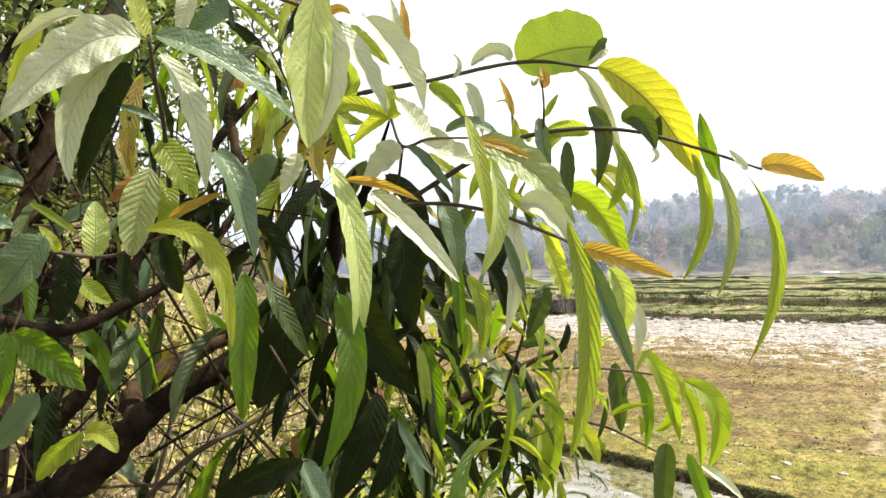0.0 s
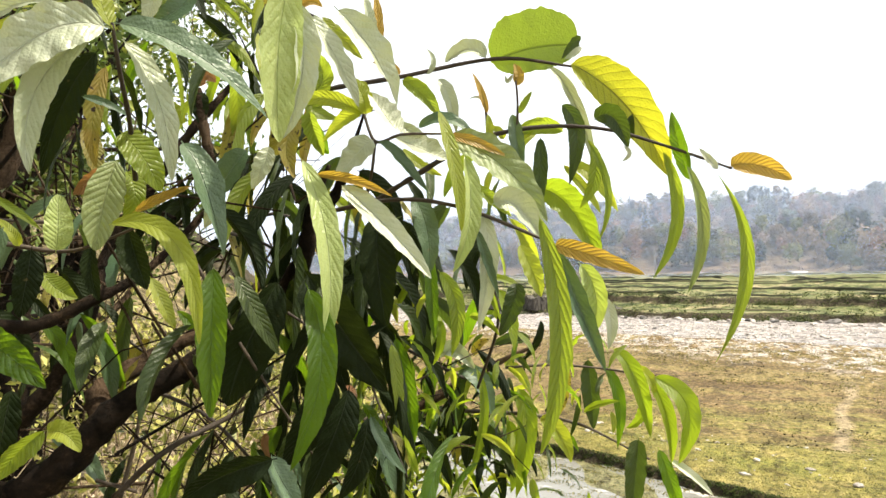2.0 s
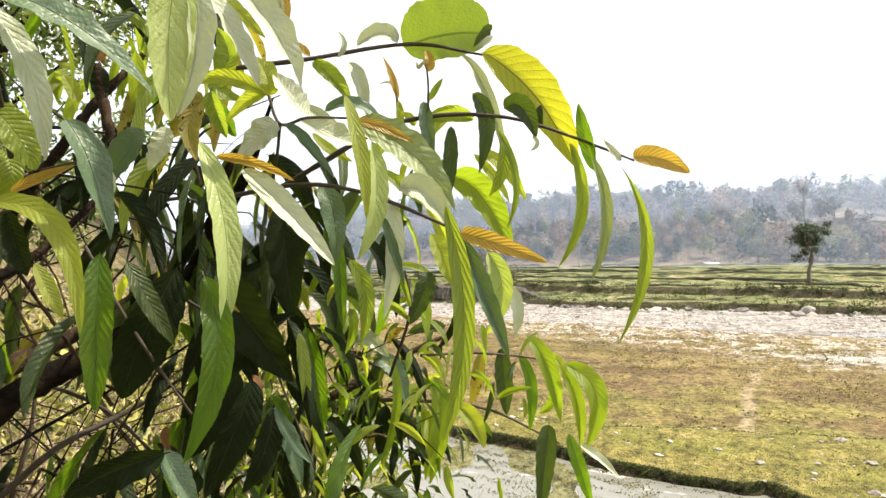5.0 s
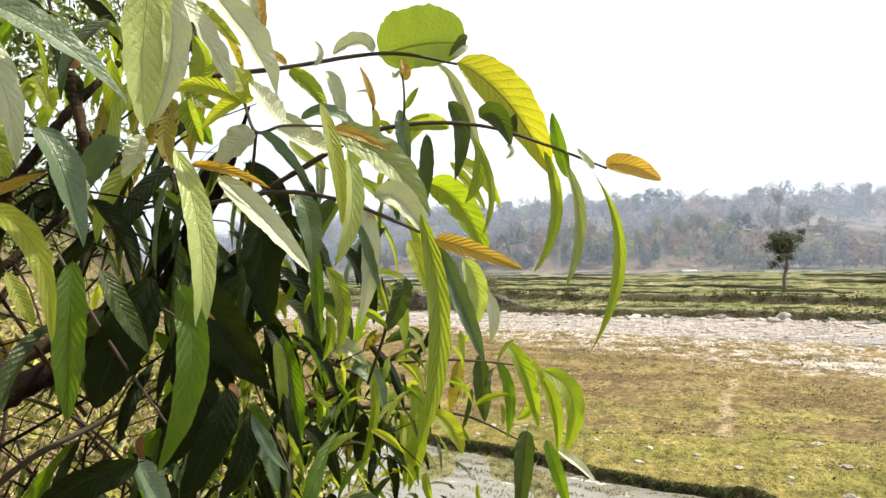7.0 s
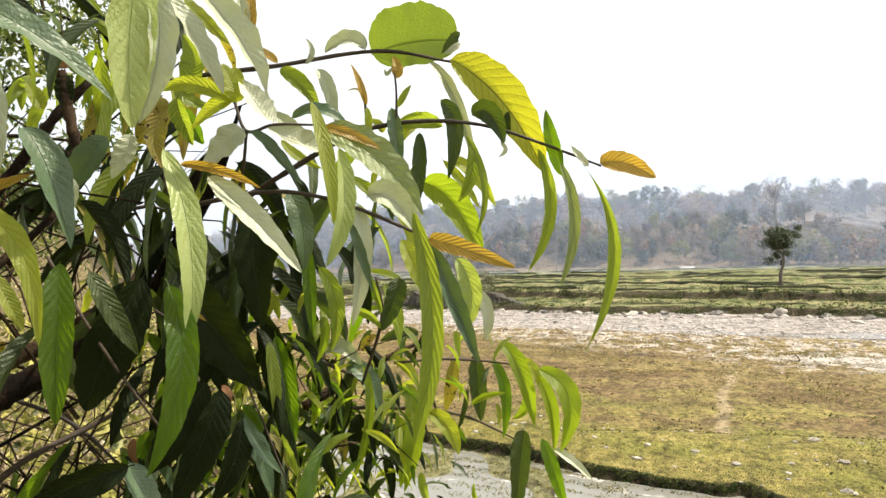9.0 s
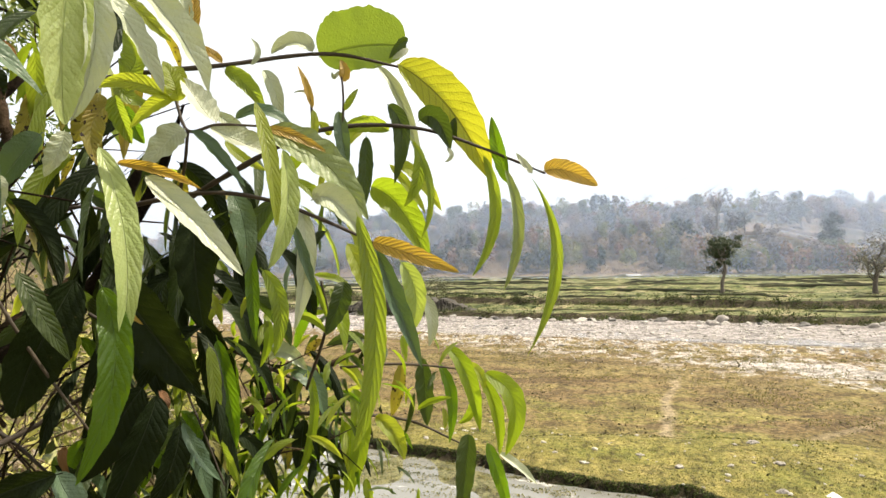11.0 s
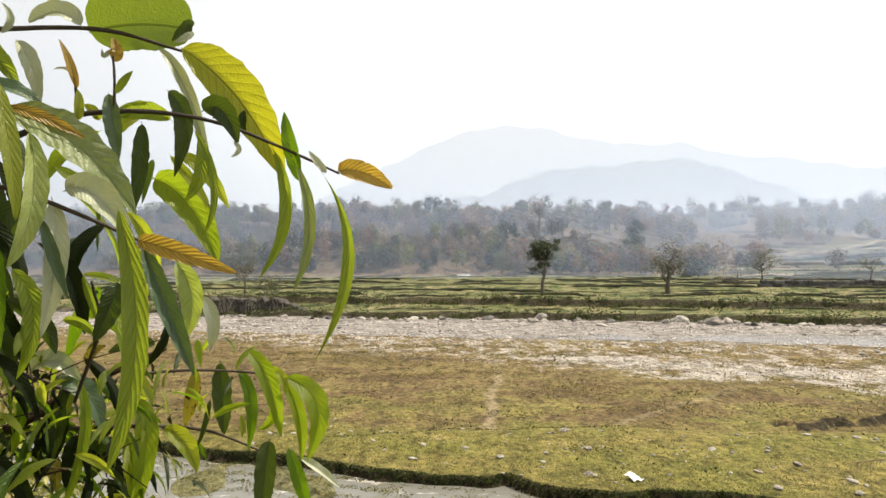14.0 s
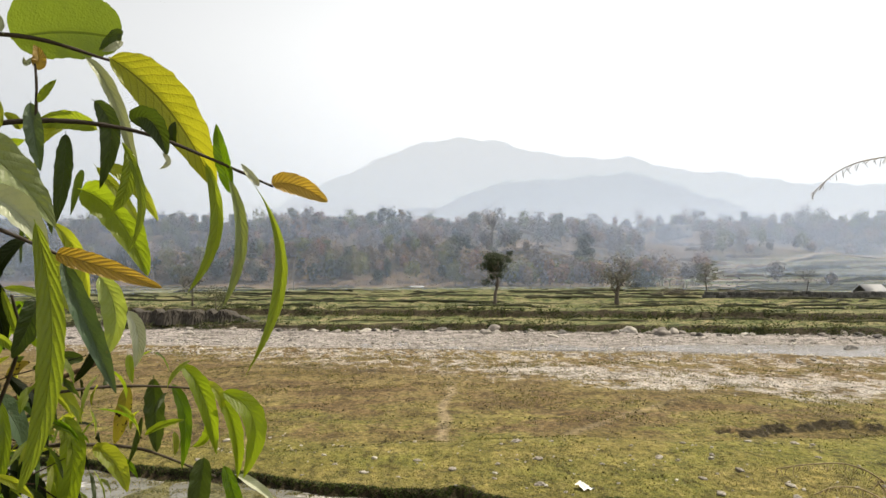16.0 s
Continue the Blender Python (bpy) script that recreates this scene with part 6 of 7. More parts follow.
for k, (off, tall, share) in enumerate(lines):
    x = np.linspace(-105, 125, 420)
    y = bank_line(x) + off + 1.7 * np.sin(x * 0.021 * (1 + 0.3 * k) + 1.7 * k) + 0.5 * np.sin(x * 0.23) + 0.35 * waves(x, 0 * x, 6.0, 400 + k)
    there = smooth(-0.15, 0.1, waves(x, 0 * x + k * 40, 21.0, 430 + k) + 0.35 * waves(x, 0 * x, 5.0, 445 + k) + share - 0.22)
    up = 1.25 * tall * there * (0.85 + 0.16 * waves(x, 0 * x, 3.0, 460 + k)) - 0.12
    z = height(x, y)
    rows = ((-0.10, -0.3, 0.0), (-0.04, 0.0, 0.55), (0.10, 0.0, 1.0), (0.55, 0.0, 0.8), (1.3, -0.3, 0.0))
    verts = [(a, b + dy, c + lift + h * share_of) for dy, lift, share_of in rows for a, b, c, h in zip(x, y, z, up)]
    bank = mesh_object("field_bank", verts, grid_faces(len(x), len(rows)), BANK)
    tagged(bank, "low dark broken earth bank between field plots", "bank", group="banks between the field plots")

# taller stretch of the cut bank, bare dark earth with slumped clods
x = np.linspace(-36, -17, 150)
y = bank_line(x) + 1.2 + 0.5 * np.sin(x * 0.23) + 0.45 * waves(x, 0 * x, 4.0, 551)
up = 1.5 * smooth(-36, -31, x) * (1 - smooth(-21, -17, x)) * (0.86 + 0.16 * waves(x, 0 * x, 2.0, 552))
slump = np.random.RandomState(37)
rows = ((-1.0, -0.3, 0.0), (-0.75, 0.0, 0.2), (-0.55, 0.0, 0.45), (-0.42, 0.0, 0.7), (-0.3, 0.0, 0.92), (0.05, 0.0, 1.0), (1.6, 0.0, 0.95), (4.5, -0.3, 0.0))
verts = [(a, b + dy + slump.uniform(-0.13, 0.13), c + lift + h * share_of + slump.uniform(-0.07, 0.07)) for dy, lift, share_of in rows for a, b, c, h in zip(x, y, height(x, y), up)]
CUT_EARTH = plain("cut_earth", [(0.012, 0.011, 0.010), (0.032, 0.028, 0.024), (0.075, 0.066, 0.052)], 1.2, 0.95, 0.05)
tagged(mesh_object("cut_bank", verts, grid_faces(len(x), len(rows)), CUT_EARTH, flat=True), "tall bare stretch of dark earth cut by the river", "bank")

# stepped plots on the open slope
for k, (dist, tall) in enumerate(((112, 0.5), (119, 0.6), (127, 0.6), (136, 0.9), (146, 1.1), (157, 1.3), (170, 1.4))):
    x = np.linspace((0.50 + 0.012 * (k % 3)) * dist, 1.0 * dist, 130)
    y = dist + 0.8 * np.sin(x * 0.15 + k) - 0.06 * (x - 0.5 * dist)
    up = tall * smooth(-0.7, -0.3, waves(x, 0 * x + k * 30, 30.0, 480 + k)) * (0.85 + 0.15 * waves(x, 0 * x, 3.0, 490 + k)) - 0.1
    z = height(x, y)
    rows = ((-0.12, -0.4, 0.0), (-0.04, 0.0, 0.7), (0.10, 0.0, 1.0), (1.2, 0.0, 0.85), (3.0, -0.4, 0.0))
    verts = [(a, b + dy, c + lift + h * share_of) for dy, lift, share_of in rows for a, b, c, h in zip(x, y, z, up)]
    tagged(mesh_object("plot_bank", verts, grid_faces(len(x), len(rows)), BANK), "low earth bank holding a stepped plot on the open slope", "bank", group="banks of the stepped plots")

# worn earth steps across the dry slope under the houses
SLOPE_EARTH = plain("slope_earth", [(0.085, 0.060, 0.042), (0.16, 0.115, 0.080), (0.26, 0.19, 0.135)], 0.5, 0.95, 0.03)
for k, dist in enumerate((152, 160, 168, 177, 187, 198, 210, 223)):
    x = np.linspace((0.17 + 0.03 * (k % 3)) * dist, (0.52 + 0.06 * (k % 2)) * dist, 150)
    y = dist + 1.8 * np.sin(x * 0.11 + 1.3 * k) + 0.5 * waves(x, 0 * x, 7.0, 510 + k)
    up = (0.9 + 0.1 * k) * smooth(-0.5, 0.1, waves(x, 0 * x + k * 30, 24.0, 520 + k)) * (0.85 + 0.2 * waves(x, 0 * x, 3.0, 530 + k)) - 0.1
    z = height(x, y)
    rows = ((-0.12, -0.4, 0.0), (-0.04, 0.0, 0.7), (0.10, 0.0, 1.0), (1.2, 0.0, 0.85), (3.0, -0.4, 0.0))
    verts = [(a, b + dy, c + lift + h * share_of) for dy, lift, share_of in rows for a, b, c, h in zip(x, y, z, up)]
    tagged(mesh_object("slope_bank", verts, grid_faces(len(x), len(rows)), SLOPE_EARTH), "worn brown earth step across the dry slope", "bank", group="earth steps on the dry slope")

# broad-leaved garden plants at the foot of the slope
GARDEN_LEAF = plain("garden_leaf", [(0.16, 0.19, 0.11), (0.30, 0.33, 0.21), (0.46, 0.48, 0.36)], 0.6, 0.45, 0, 0, 0.3)
garden = np.random.RandomState(29)


def garden_plant(place, tall):
    """A clump of short stout stems, each with a fan of long arching leaves."""
    root = tagged(new("garden_plant"), "pale broad-leaved plant with arching leaves below the slope", "plant", group="plants at the foot of the slope")
    verts, faces = [], []
    for _ in range(9):
        a, reach = garden.uniform(0, 6.28), garden.uniform(0.35, 0.7) * tall
        side = Vector((-math.sin(a), math.cos(a), 0))
        k = len(verts)
        for u in np.linspace(0, 1, 6):
            p = Vector((math.cos(a) * reach * u, math.sin(a) * reach * u, tall * (0.45 + 0.85 * u - 0.75 * u * u)))
            w = 0.17 * tall * math.sin(math.pi * (0.08 + 0.88 * u))
            verts += [tuple(p - side * w), tuple(p - Vector((0, 0, 0.03 * tall))), tuple(p + side * w)]
        faces += [(k + 3 * i + j, k + 3 * i + j + 1, k + 3 * i + j + 4, k + 3 * i + j + 3) for i in range(5) for j in range(2)]
    mesh_object("leaves", verts, faces, GARDEN_LEAF, root)
    v, f = stems([((0, 0, -0.2), (garden.normal(0, 0.05), garden.normal(0, 0.05), tall * 0.5), 0.07 * tall)], 7)
    mesh_object("stem", v, f, GARDEN_LEAF, root)
    root.location = place


for k in range(16):
    dist = garden.uniform(124, 142)
    x = dist * math.tan(radians(garden.uniform(19.0, 26.5)))
    garden_plant((x, dist, float(height(x, dist))), garden.uniform(1.6, 3.0))

# pale earth track that climbs the open slope
x = np.linspace(0.40 * 188, 0.78 * 188, 90)
y = 189 + 4.0 * np.sin(x * 0.11) + 1.2 * np.sin(x * 0.4) - 0.02 * (x - 80)
verts = [(a, b + dy, c + lift) for dy, lift in ((-1.2, 0.0), (-0.9, 0.45), (0.9, 0.55), (1.2, 0.0)) for a, b, c in zip(x, y, height(x, y) + 0.1)]
tagged(mesh_object("track", verts, grid_faces(len(x), 4), plain("track_earth", [(0.24, 0.20, 0.15), (0.38, 0.32, 0.25)], 0.4, 0.95, 0.02)), "pale earth track across the open slope", "track", kind="structure")

# brush along the terrace edges
n = 90000
bx = rng.uniform(-110, 130, n)
step_of = rng.choice([0, 0, 1, 2, 2, 2, 2, 3], n)
off = np.array([t[0] for t in TERRACES])[step_of]
by = bank_line(bx) + off + 0.5 * np.sin(bx * 0.23) + np.where(step_of > 0, 1.7 * np.sin(bx * 0.021 * (1 + 0.3 * step_of) + 1.7 * step_of), 0) + rng.normal(0.0, 0.38, n)
keep = 0.35 + 0.6 * waves(bx, by, 6.0, 61) + 0.8 * waves(bx, by, 1.7, 62) > rng.uniform(-0.5, 1.1, n)
bx, by = bx[keep], by[keep]
ex = rng.uniform(-60, 75, 26000)
ok = (waves(ex, 0 * ex, 4.0, 64) + np.where(ex > 26, 0.35, -0.25)) > rng.uniform(-0.2, 0.7, len(ex))
ex = ex[ok]
bx, by = np.concatenate([bx, ex]), np.concatenate([by, bank_line(ex) - 0.7 + 0.5 * np.sin(ex * 0.23) + rng.normal(0, 0.35, len(ex))])
bz = height(bx, by) + np.abs(rng.normal(0, 0.26, len(bx)))
v, f = quads(len(bx), np.stack([bx, by, bz], 1), rng.uniform(0.06, 0.18, len(bx)), rng, -0.4)
BRUSH = plain("weed_leaf", [(0.020, 0.032, 0.008), (0.060, 0.085, 0.020), (0.15, 0.15, 0.045)], 0.5, 0.8, 0, 0, 0.25)
tagged(mesh_object("brush", v, f, BRUSH, flat=True), "olive weeds and brush along the terrace edges", "brush", kind="stuff")

# turf blades on the lawn and the lip of the bund
GRASS = plain("turf", [(0.050, 0.058, 0.012), (0.16, 0.155, 0.032), (0.34, 0.29, 0.10)], 1.3, 0.7, 0, 0, 0.3)
LIP = plain("lip_grass", [(0.018, 0.030, 0.006), (0.055, 0.085, 0.014), (0.16, 0.20, 0.045)], 2.0, 0.7, 0, 0, 0.3)
n = 44000
lx = rng.uniform(-13, 15, n)
ly = bund_line(lx) + np.abs(rng.normal(0, 3.2, n))
edge = rng.rand(n) < 0.35
ly[edge] = bund_line(lx[edge]) + 0.55 * np.exp(-((lx[edge] - 1.55) / 0.40) ** 2) + rng.normal(-0.03, 0.05, edge.sum())
lz = height(lx, ly) + 0.02
for name, label, mat, some, low, high in (("grass", "short tufted turf of the lawn", GRASS, ~edge, 0.015, 0.035), ("lip_grass", "thick green grass along the lip of the earth bund", LIP, edge, 0.03, 0.065)):
    m = int(some.sum())
    v, f = quads(m, np.stack([lx[some], ly[some], lz[some]], 1), rng.uniform(low, high, m), rng, -0.8)
    tagged(mesh_object(name, v, f, mat, flat=True), label, "grass", kind="stuff")
n = 42000
lx = rng.uniform(-14, 6, n)
ly = bund_line(lx) - 0.2 - np.abs(rng.normal(0, 2.2, n))
keep = waves(lx, ly, 1.1, 71) + 0.5 * waves(lx, ly, 3.5, 72) > rng.uniform(-0.45, 1.15, n)
lx, ly = lx[keep], ly[keep]
v, f = quads(len(lx), np.stack([lx, ly, np.maximum(height(lx, ly), -0.296) + 0.018], 1), rng.uniform(0.015, 0.045, len(lx)), rng, -0.8)
tagged(mesh_object("water_weed", v, f, GRASS, flat=True), "green weed tufts standing in the flooded plot", "weeds", kind="stuff")

# ---- stones ----
STONE = plain("river_stone", [(0.22, 0.20, 0.18), (0.40, 0.37, 0.33), (0.58, 0.55, 0.50)], 2.0, 0.85, 0.02)


def stone_mesh(seed, detail=3):
    bm = bmesh.new()
    bmesh.ops.create_icosphere(bm, subdivisions=detail, radius=1.0)
    r = np.random.RandomState(seed)
    o = Vector(r.uniform(-9, 9, 3))
    for v in bm.verts:
        v.co *= 1 + 0.62 * noise.noise(v.co * 0.9 + o) + 0.38 * abs(noise.noise(v.co * 1.9 + o)) + 0.14 * noise.noise(v.co * 5.0 + o)
        v.co.z *= 0.66
    me = bpy.data.meshes.new("boulder")
    bm.to_mesh(me)
    bm.free()
    me.shade_smooth()
    me.materials.append(STONE)
    return me


stone_meshes = [stone_mesh(200 + k) for k in range(5)]
named = [(937, 1.3), (1183, 1.15), (1160, 0.7), (412, 0.75), (560, 0.5), (640, 0.45), (905, 0.5), (1005, 0.55), (880, 0.4), (1218, 0.6), (1230, 0.8), (1244, 1.25), (1262, 1.0), (1280, 0.6), (1300, 0.6), (980, 0.4), (1060, 0.35), (1350, 0.5), (1410, 0.5), (1475, 0.4), (700, 0.4), (770, 0.35), (830, 0.4), (1110, 0.4), (1540, 0.6)]
rng = np.random.RandomState(13)
for k, (col, size) in enumerate(named):
    a = math.tan(radians(az_of(col)))
    d = 66.0
    for _ in range(4):
        d = float(bank_line(np.array(a * d))) - 1.5 + 0.6 * math.sin(k * 2.1)
    if col == 412:
        d -= 3
    ob = new("boulder", stone_meshes[k % 5])
    size *= 0.55
    ob.matrix_world = pose(a * d, d, float(height(a * d, d)) + size * 0.22, 0, 0, rng.uniform(0, 360)) @ Matrix.Diagonal((size * rng.uniform(0.8, 1.2), size, size * rng.uniform(0.8, 1.1), 1))
    tagged(ob, "pale rounded river boulder at the foot of the cut bank", "boulder", group="boulders along the river")


DARK_STONE = plain("wet_stone", [(0.035, 0.033, 0.031), (0.085, 0.08, 0.075), (0.17, 0.16, 0.15)], 2.0, 0.7, 0.02)
dark_meshes = []
for me in stone_meshes[:3]:
    me = me.copy()
    me.materials[0] = DARK_STONE
    dark_meshes.append(me)
for k in range(150):
    x = rng.uniform(-34, 62)
    y = float(bank_line(np.array(x))) - 1.3 + rng.normal(0, 0.55) - (rng.uniform(2, 11) if k % 5 == 0 else 0)
    size = 0.09 + 0.34 * rng.rand() ** 3
    wet = rng.rand() < 0.45
    ob = new("boulder", (dark_meshes[k % 3] if wet else stone_meshes[k % 5]))
    ob.matrix_world = pose(x, y, max(float(height(x, y)), RIVER_Z) + size * 0.15, 0, 0, rng.uniform(0, 360)) @ Matrix.Diagonal((size * rng.uniform(0.9, 1.7), size, size * rng.uniform(0.7, 1.2), 1))
    tagged(ob, "dark wet boulder beside the river" if wet else "pale rounded river boulder at the foot of the cut bank", "boulder", group="boulders along the river")


def pebbles(name, label, xs, ys, sizes, lift=0.25):
    base = [(1, 0, 0), (0.2, 0.9, 0.1), (-0.9, 0.3, 0), (-0.4, -0.8, 0.1), (0.5, -0.7, 0), (0.1, 0.0, 0.75), (-0.1, 0.1, -0.5)]
    ring = [(i, (i + 1) % 5) for i in range(5)]
    verts, faces = [], []
    r = np.random.RandomState(5)
    zs = height(xs, ys)
    for x, y, z, s in zip(xs, ys, zs, sizes):
        q, k = r.uniform(0, 6.28), len(verts)
        c, d = math.cos(q), math.sin(q)
        w = r.uniform(0.6, 1.2)
        verts += [(x + (c * a - d * b * w) * s, y + (d * a + c * b * w) * s, z + e * s * 0.8 + s * lift) for a, b, e in base]
        faces += [(k + i, k + j, k + 5) for i, j in ring] + [(k + j, k + i, k + 6) for i, j in ring]
    return tagged(mesh_object(name, verts, faces, STONE, flat=True), label, "stones", kind="stuff")


n = 5200
px_, = (rng.uniform(-70, 60, n),)
py_ = bank_line(px_) - rng.uniform(2, 22, n)
pebbles("gravel", "grey cobbles and gravel of the river bar", px_, py_, rng.uniform(0.05, 0.22, n) * (0.6 + 0.8 * rng.rand(n) ** 3))
n = 1500
px_ = rng.uniform(-30, 30, n)
py_ = 47.0 - 0.5 * px_ + rng.normal(0, 3.0, n)
pebbles("shingle", "small pale stones strewn over the flood bed", px_, py_, rng.uniform(0.03, 0.09, n))

PAPER = plain("scrap_white", [(0.70, 0.70, 0.70), (0.85, 0.85, 0.85)], 8, 0.6, 0.004)
bm = bmesh.new()
bmesh.ops.create_grid(bm, x_segments=7, y_segments=5, size=0.5)
for v in bm.verts:
    v.co = Vector((v.co.x * 0.42, v.co.y * 0.42, 0.10 + 0.10 * noise.noise(v.co * 3.0)))
me = bpy.data.meshes.new("scrap")
bm.to_mesh(me)
bm.free()
me.materials.append(PAPER)
scrap = new("plastic_scrap", me)
scrap.matrix_world = pose(5.0, 18.0, float(height(5.0, 18.0)) - 0.02, 12, 6, 30)
tagged(scrap, "crumpled white plastic scrap lying on the turf", "litter")

rng = np.random.RandomState(17)
for k in range(150):
    x = rng.uniform(-7, 15)
    y = float(bund_line(np.array(x))) + rng.uniform(0.5, 6.5)
    s = 0.025 + 0.085 * rng.rand() ** 3
    ob = new("stone", stone_meshes[k % 5])
    ob.matrix_world = pose(x, y, float(height(x, y)) + s * 0.25, 0, 0, rng.uniform(0, 360)) @ Matrix.Diagonal((s * rng.uniform(0.9, 1.5), s, s * 0.8, 1))
    tagged(ob, "small pale stone lying on the turf", "stone", group="stones on the lawn")

# dark tussocks and dung-dark clods, low on the turf
CLOD = plain("tussock", [(0.022, 0.020, 0.008), (0.060, 0.052, 0.018), (0.130, 0.115, 0.036)], 1.5, 0.9)
n = 42000
tx = rng.uniform(-26, 34, n)
ty = bund_line(tx) + 0.6 + 33 * rng.rand(n) ** 0.85
keep = 0.8 * waves(tx, ty, 2.2, 91) + 0.8 * waves(tx, ty * 0.6, 8.0, 92) + np.where(ty > 24.5, 0.15, -0.45) > rng.uniform(0.0, 1.7, n)
tx, ty = tx[keep], ty[keep]
size = 0.03 + 0.085 * rng.rand(len(tx)) ** 2
v, f = quads(len(tx), np.stack([tx, ty, height(tx, ty) + size * 0.3], 1), size, rng, -0.5, 1.3)
tagged(mesh_object("tussocks", v, f, CLOD, flat=True), "dark brown-green tussocks and clods on the grazed turf", "tussocks", kind="stuff")

# dry tufts on the flood bed
n = 190000
tx = rng.uniform(-26, 34, n)
ty = bund_line(tx) + 3.0 + 29 * rng.rand(n) ** 0.8
keep = waves(tx, ty, 3.0, 81) + 0.7 * waves(tx, ty, 11.0, 82) > rng.uniform(-0.1, 1.7, n)
tx, ty = tx[keep], ty[keep]
v, f = quads(len(tx), np.stack([tx, ty, height(tx, ty) + 0.03], 1), rng.uniform(0.02, 0.065, len(tx)), rng, -0.8)
tagged(mesh_object("tufts", v, f, GRASS, flat=True), "dry olive and brown tufts on the flood bed", "tufts", kind="stuff")


# ---- built things across the river ----
def box(bm, lo, hi):
    vs = [bm.verts.new((x, y, z)) for x in (lo[0], hi[0]) for y in (lo[1], hi[1]) for z in (lo[2], hi[2])]
    for q in ((0, 1, 3, 2), (4, 6, 7, 5), (0, 4, 5, 1), (2, 3, 7, 6), (0, 2, 6, 4), (1, 5, 7, 3)):
        bm.faces.new([vs[i] for i in q])


PLASTER = plain("house_plaster", [(0.17, 0.16, 0.16), (0.26, 0.25, 0.245)], 0.8, 0.85, 0.01)
ROOF = plain("tin_roof", [(0.26, 0.265, 0.28), (0.40, 0.41, 0.43)], 0.7, 0.5, 0.01)
OPENING = plain("dark_opening", [(0.03, 0.03, 0.035), (0.06, 0.06, 0.065)], 1.0, 0.4)
WALL = plain("dry_stone", [(0.045, 0.043, 0.040), (0.11, 0.105, 0.10), (0.19, 0.18, 0.17)], 1.6, 0.9, 0.05)
WOOD = plain("grey_timber", [(0.12, 0.10, 0.08), (0.24, 0.21, 0.17)], 2.0, 0.85, 0.01)


def house(label, column, dist, wide, deep, storeys, sunk=0.0, pitched=False, roof=None):
    x = dist * math.tan(radians(az_of(column)))
    z = float(height(x, dist)) - sunk
    root = tagged(new("house"), label, "house")
    tall = 2.9 * storeys
    bm = bmesh.new()
    box(bm, (-wide / 2, 0, -1.5), (wide / 2, deep, tall))
    part("wall", bm, PLASTER, root)
    bm = bmesh.new()
    if pitched:
        for side in (0, 1):
            y0, y1 = (-0.5, deep / 2) if side == 0 else (deep + 0.5, deep / 2)
            lo = [bm.verts.new((s * (wide / 2 + 0.5), y, z_)) for s, y, z_ in ((-1, y0, tall - 0.1), (1, y0, tall - 0.1), (1, y1, tall + 1.3), (-1, y1, tall + 1.3))]
            hi = [bm.verts.new(v.co + Vector((0, 0, 0.12))) for v in lo]
            bm.faces.new(lo)
            bm.faces.new(hi)
            for i in range(4):
                bm.faces.new((lo[i], lo[(i + 1) % 4], hi[(i + 1) % 4], hi[i]))
    else:
        box(bm, (-wide / 2 - 0.5, -0.8, tall), (wide / 2 + 0.5, deep + 0.3, tall + 0.25))
    part("roof", bm, roof or ROOF, root)
    for level in range(storeys):
        count = max(2, int(wide / 2.8))
        for k in range(count):
            cx = (k + 0.5) / count * wide - wide / 2
            bm = bmesh.new()
            box(bm, (cx - 0.55, -0.06, level * 2.9 + 0.9), (cx + 0.55, 0.10, level * 2.9 + 2.2))
            pane = part("window", bm, OPENING, root)
            bm = bmesh.new()
            box(bm, (cx - 0.7, -0.14, level * 2.9 + 0.78), (cx + 0.7, 0.0, level * 2.9 + 0.88))
            part("sill", bm, PLASTER, pane)
    root.matrix_world = pose(x, dist, z, 0, 0, 4)
    return root


house("two-storey pale concrete house with a flat roof on the plateau", 1276, 240, 11.0, 8, 2, 0.6)
house("low pale house with a tin roof among trees on the plateau", 1445, 330, 16, 8, 1, pitched=True)
house("small two-storey house on the skyline of the plateau", 1408, 325, 7, 7, 2)
house("low house with a tin roof on the skyline of the plateau", 1560, 330, 12, 8, 2, pitched=True)
house("small white house half hidden by trees on the plateau", 1112, 300, 5, 5, 1, pitched=True)
house("small low shed with a pale tin roof beside the field wall", 1650, 92, 2.6, 3, 1, 2.6, pitched=True)
house("low white-walled byre at the foot of the scarp", 802, 137, 2.2, 3, 1, 4.0, pitched=True)
house("small thatched field hut at the foot of the scarp", 752, 136, 0.8, 2.0, 1, 3.9, pitched=True, roof=WOOD)

# dark dry-stone field wall, block by block
field_wall = tagged(new("field_wall"), "long dark dry-stone wall along the upper field terrace", "wall")
blocks = []
for k in range(3):
    bm = bmesh.new()
    bmesh.ops.create_cube(bm, size=1.0)
    r = np.random.RandomState(300 + k)
    for v in bm.verts:
        v.co += Vector(r.uniform(-0.08, 0.08, 3))
    bmesh.ops.bevel(bm, geom=bm.edges[:], offset=0.08, segments=1, affect="EDGES")
    me = bpy.data.meshes.new("stone")
    bm.to_mesh(me)
    bm.free()
    me.materials.append(WALL)
    blocks.append(me)
rng = np.random.RandomState(19)
for k in range(150):
    x = 42.0 + 0.62 * (k // 2) + 0.31 * (k % 2)
    y = 91.0 - 0.04 * x
    s = new("stone", blocks[k % 3])
    s.parent = field_wall
    s.matrix_basis = pose(x, y + rng.uniform(-0.06, 0.06), float(height(x, y)) + (0.24 if k % 2 == 0 else 0.68), 0, 0, rng.uniform(-6, 6)) @ Matrix.Diagonal((0.66, 0.6, 0.46, 1))

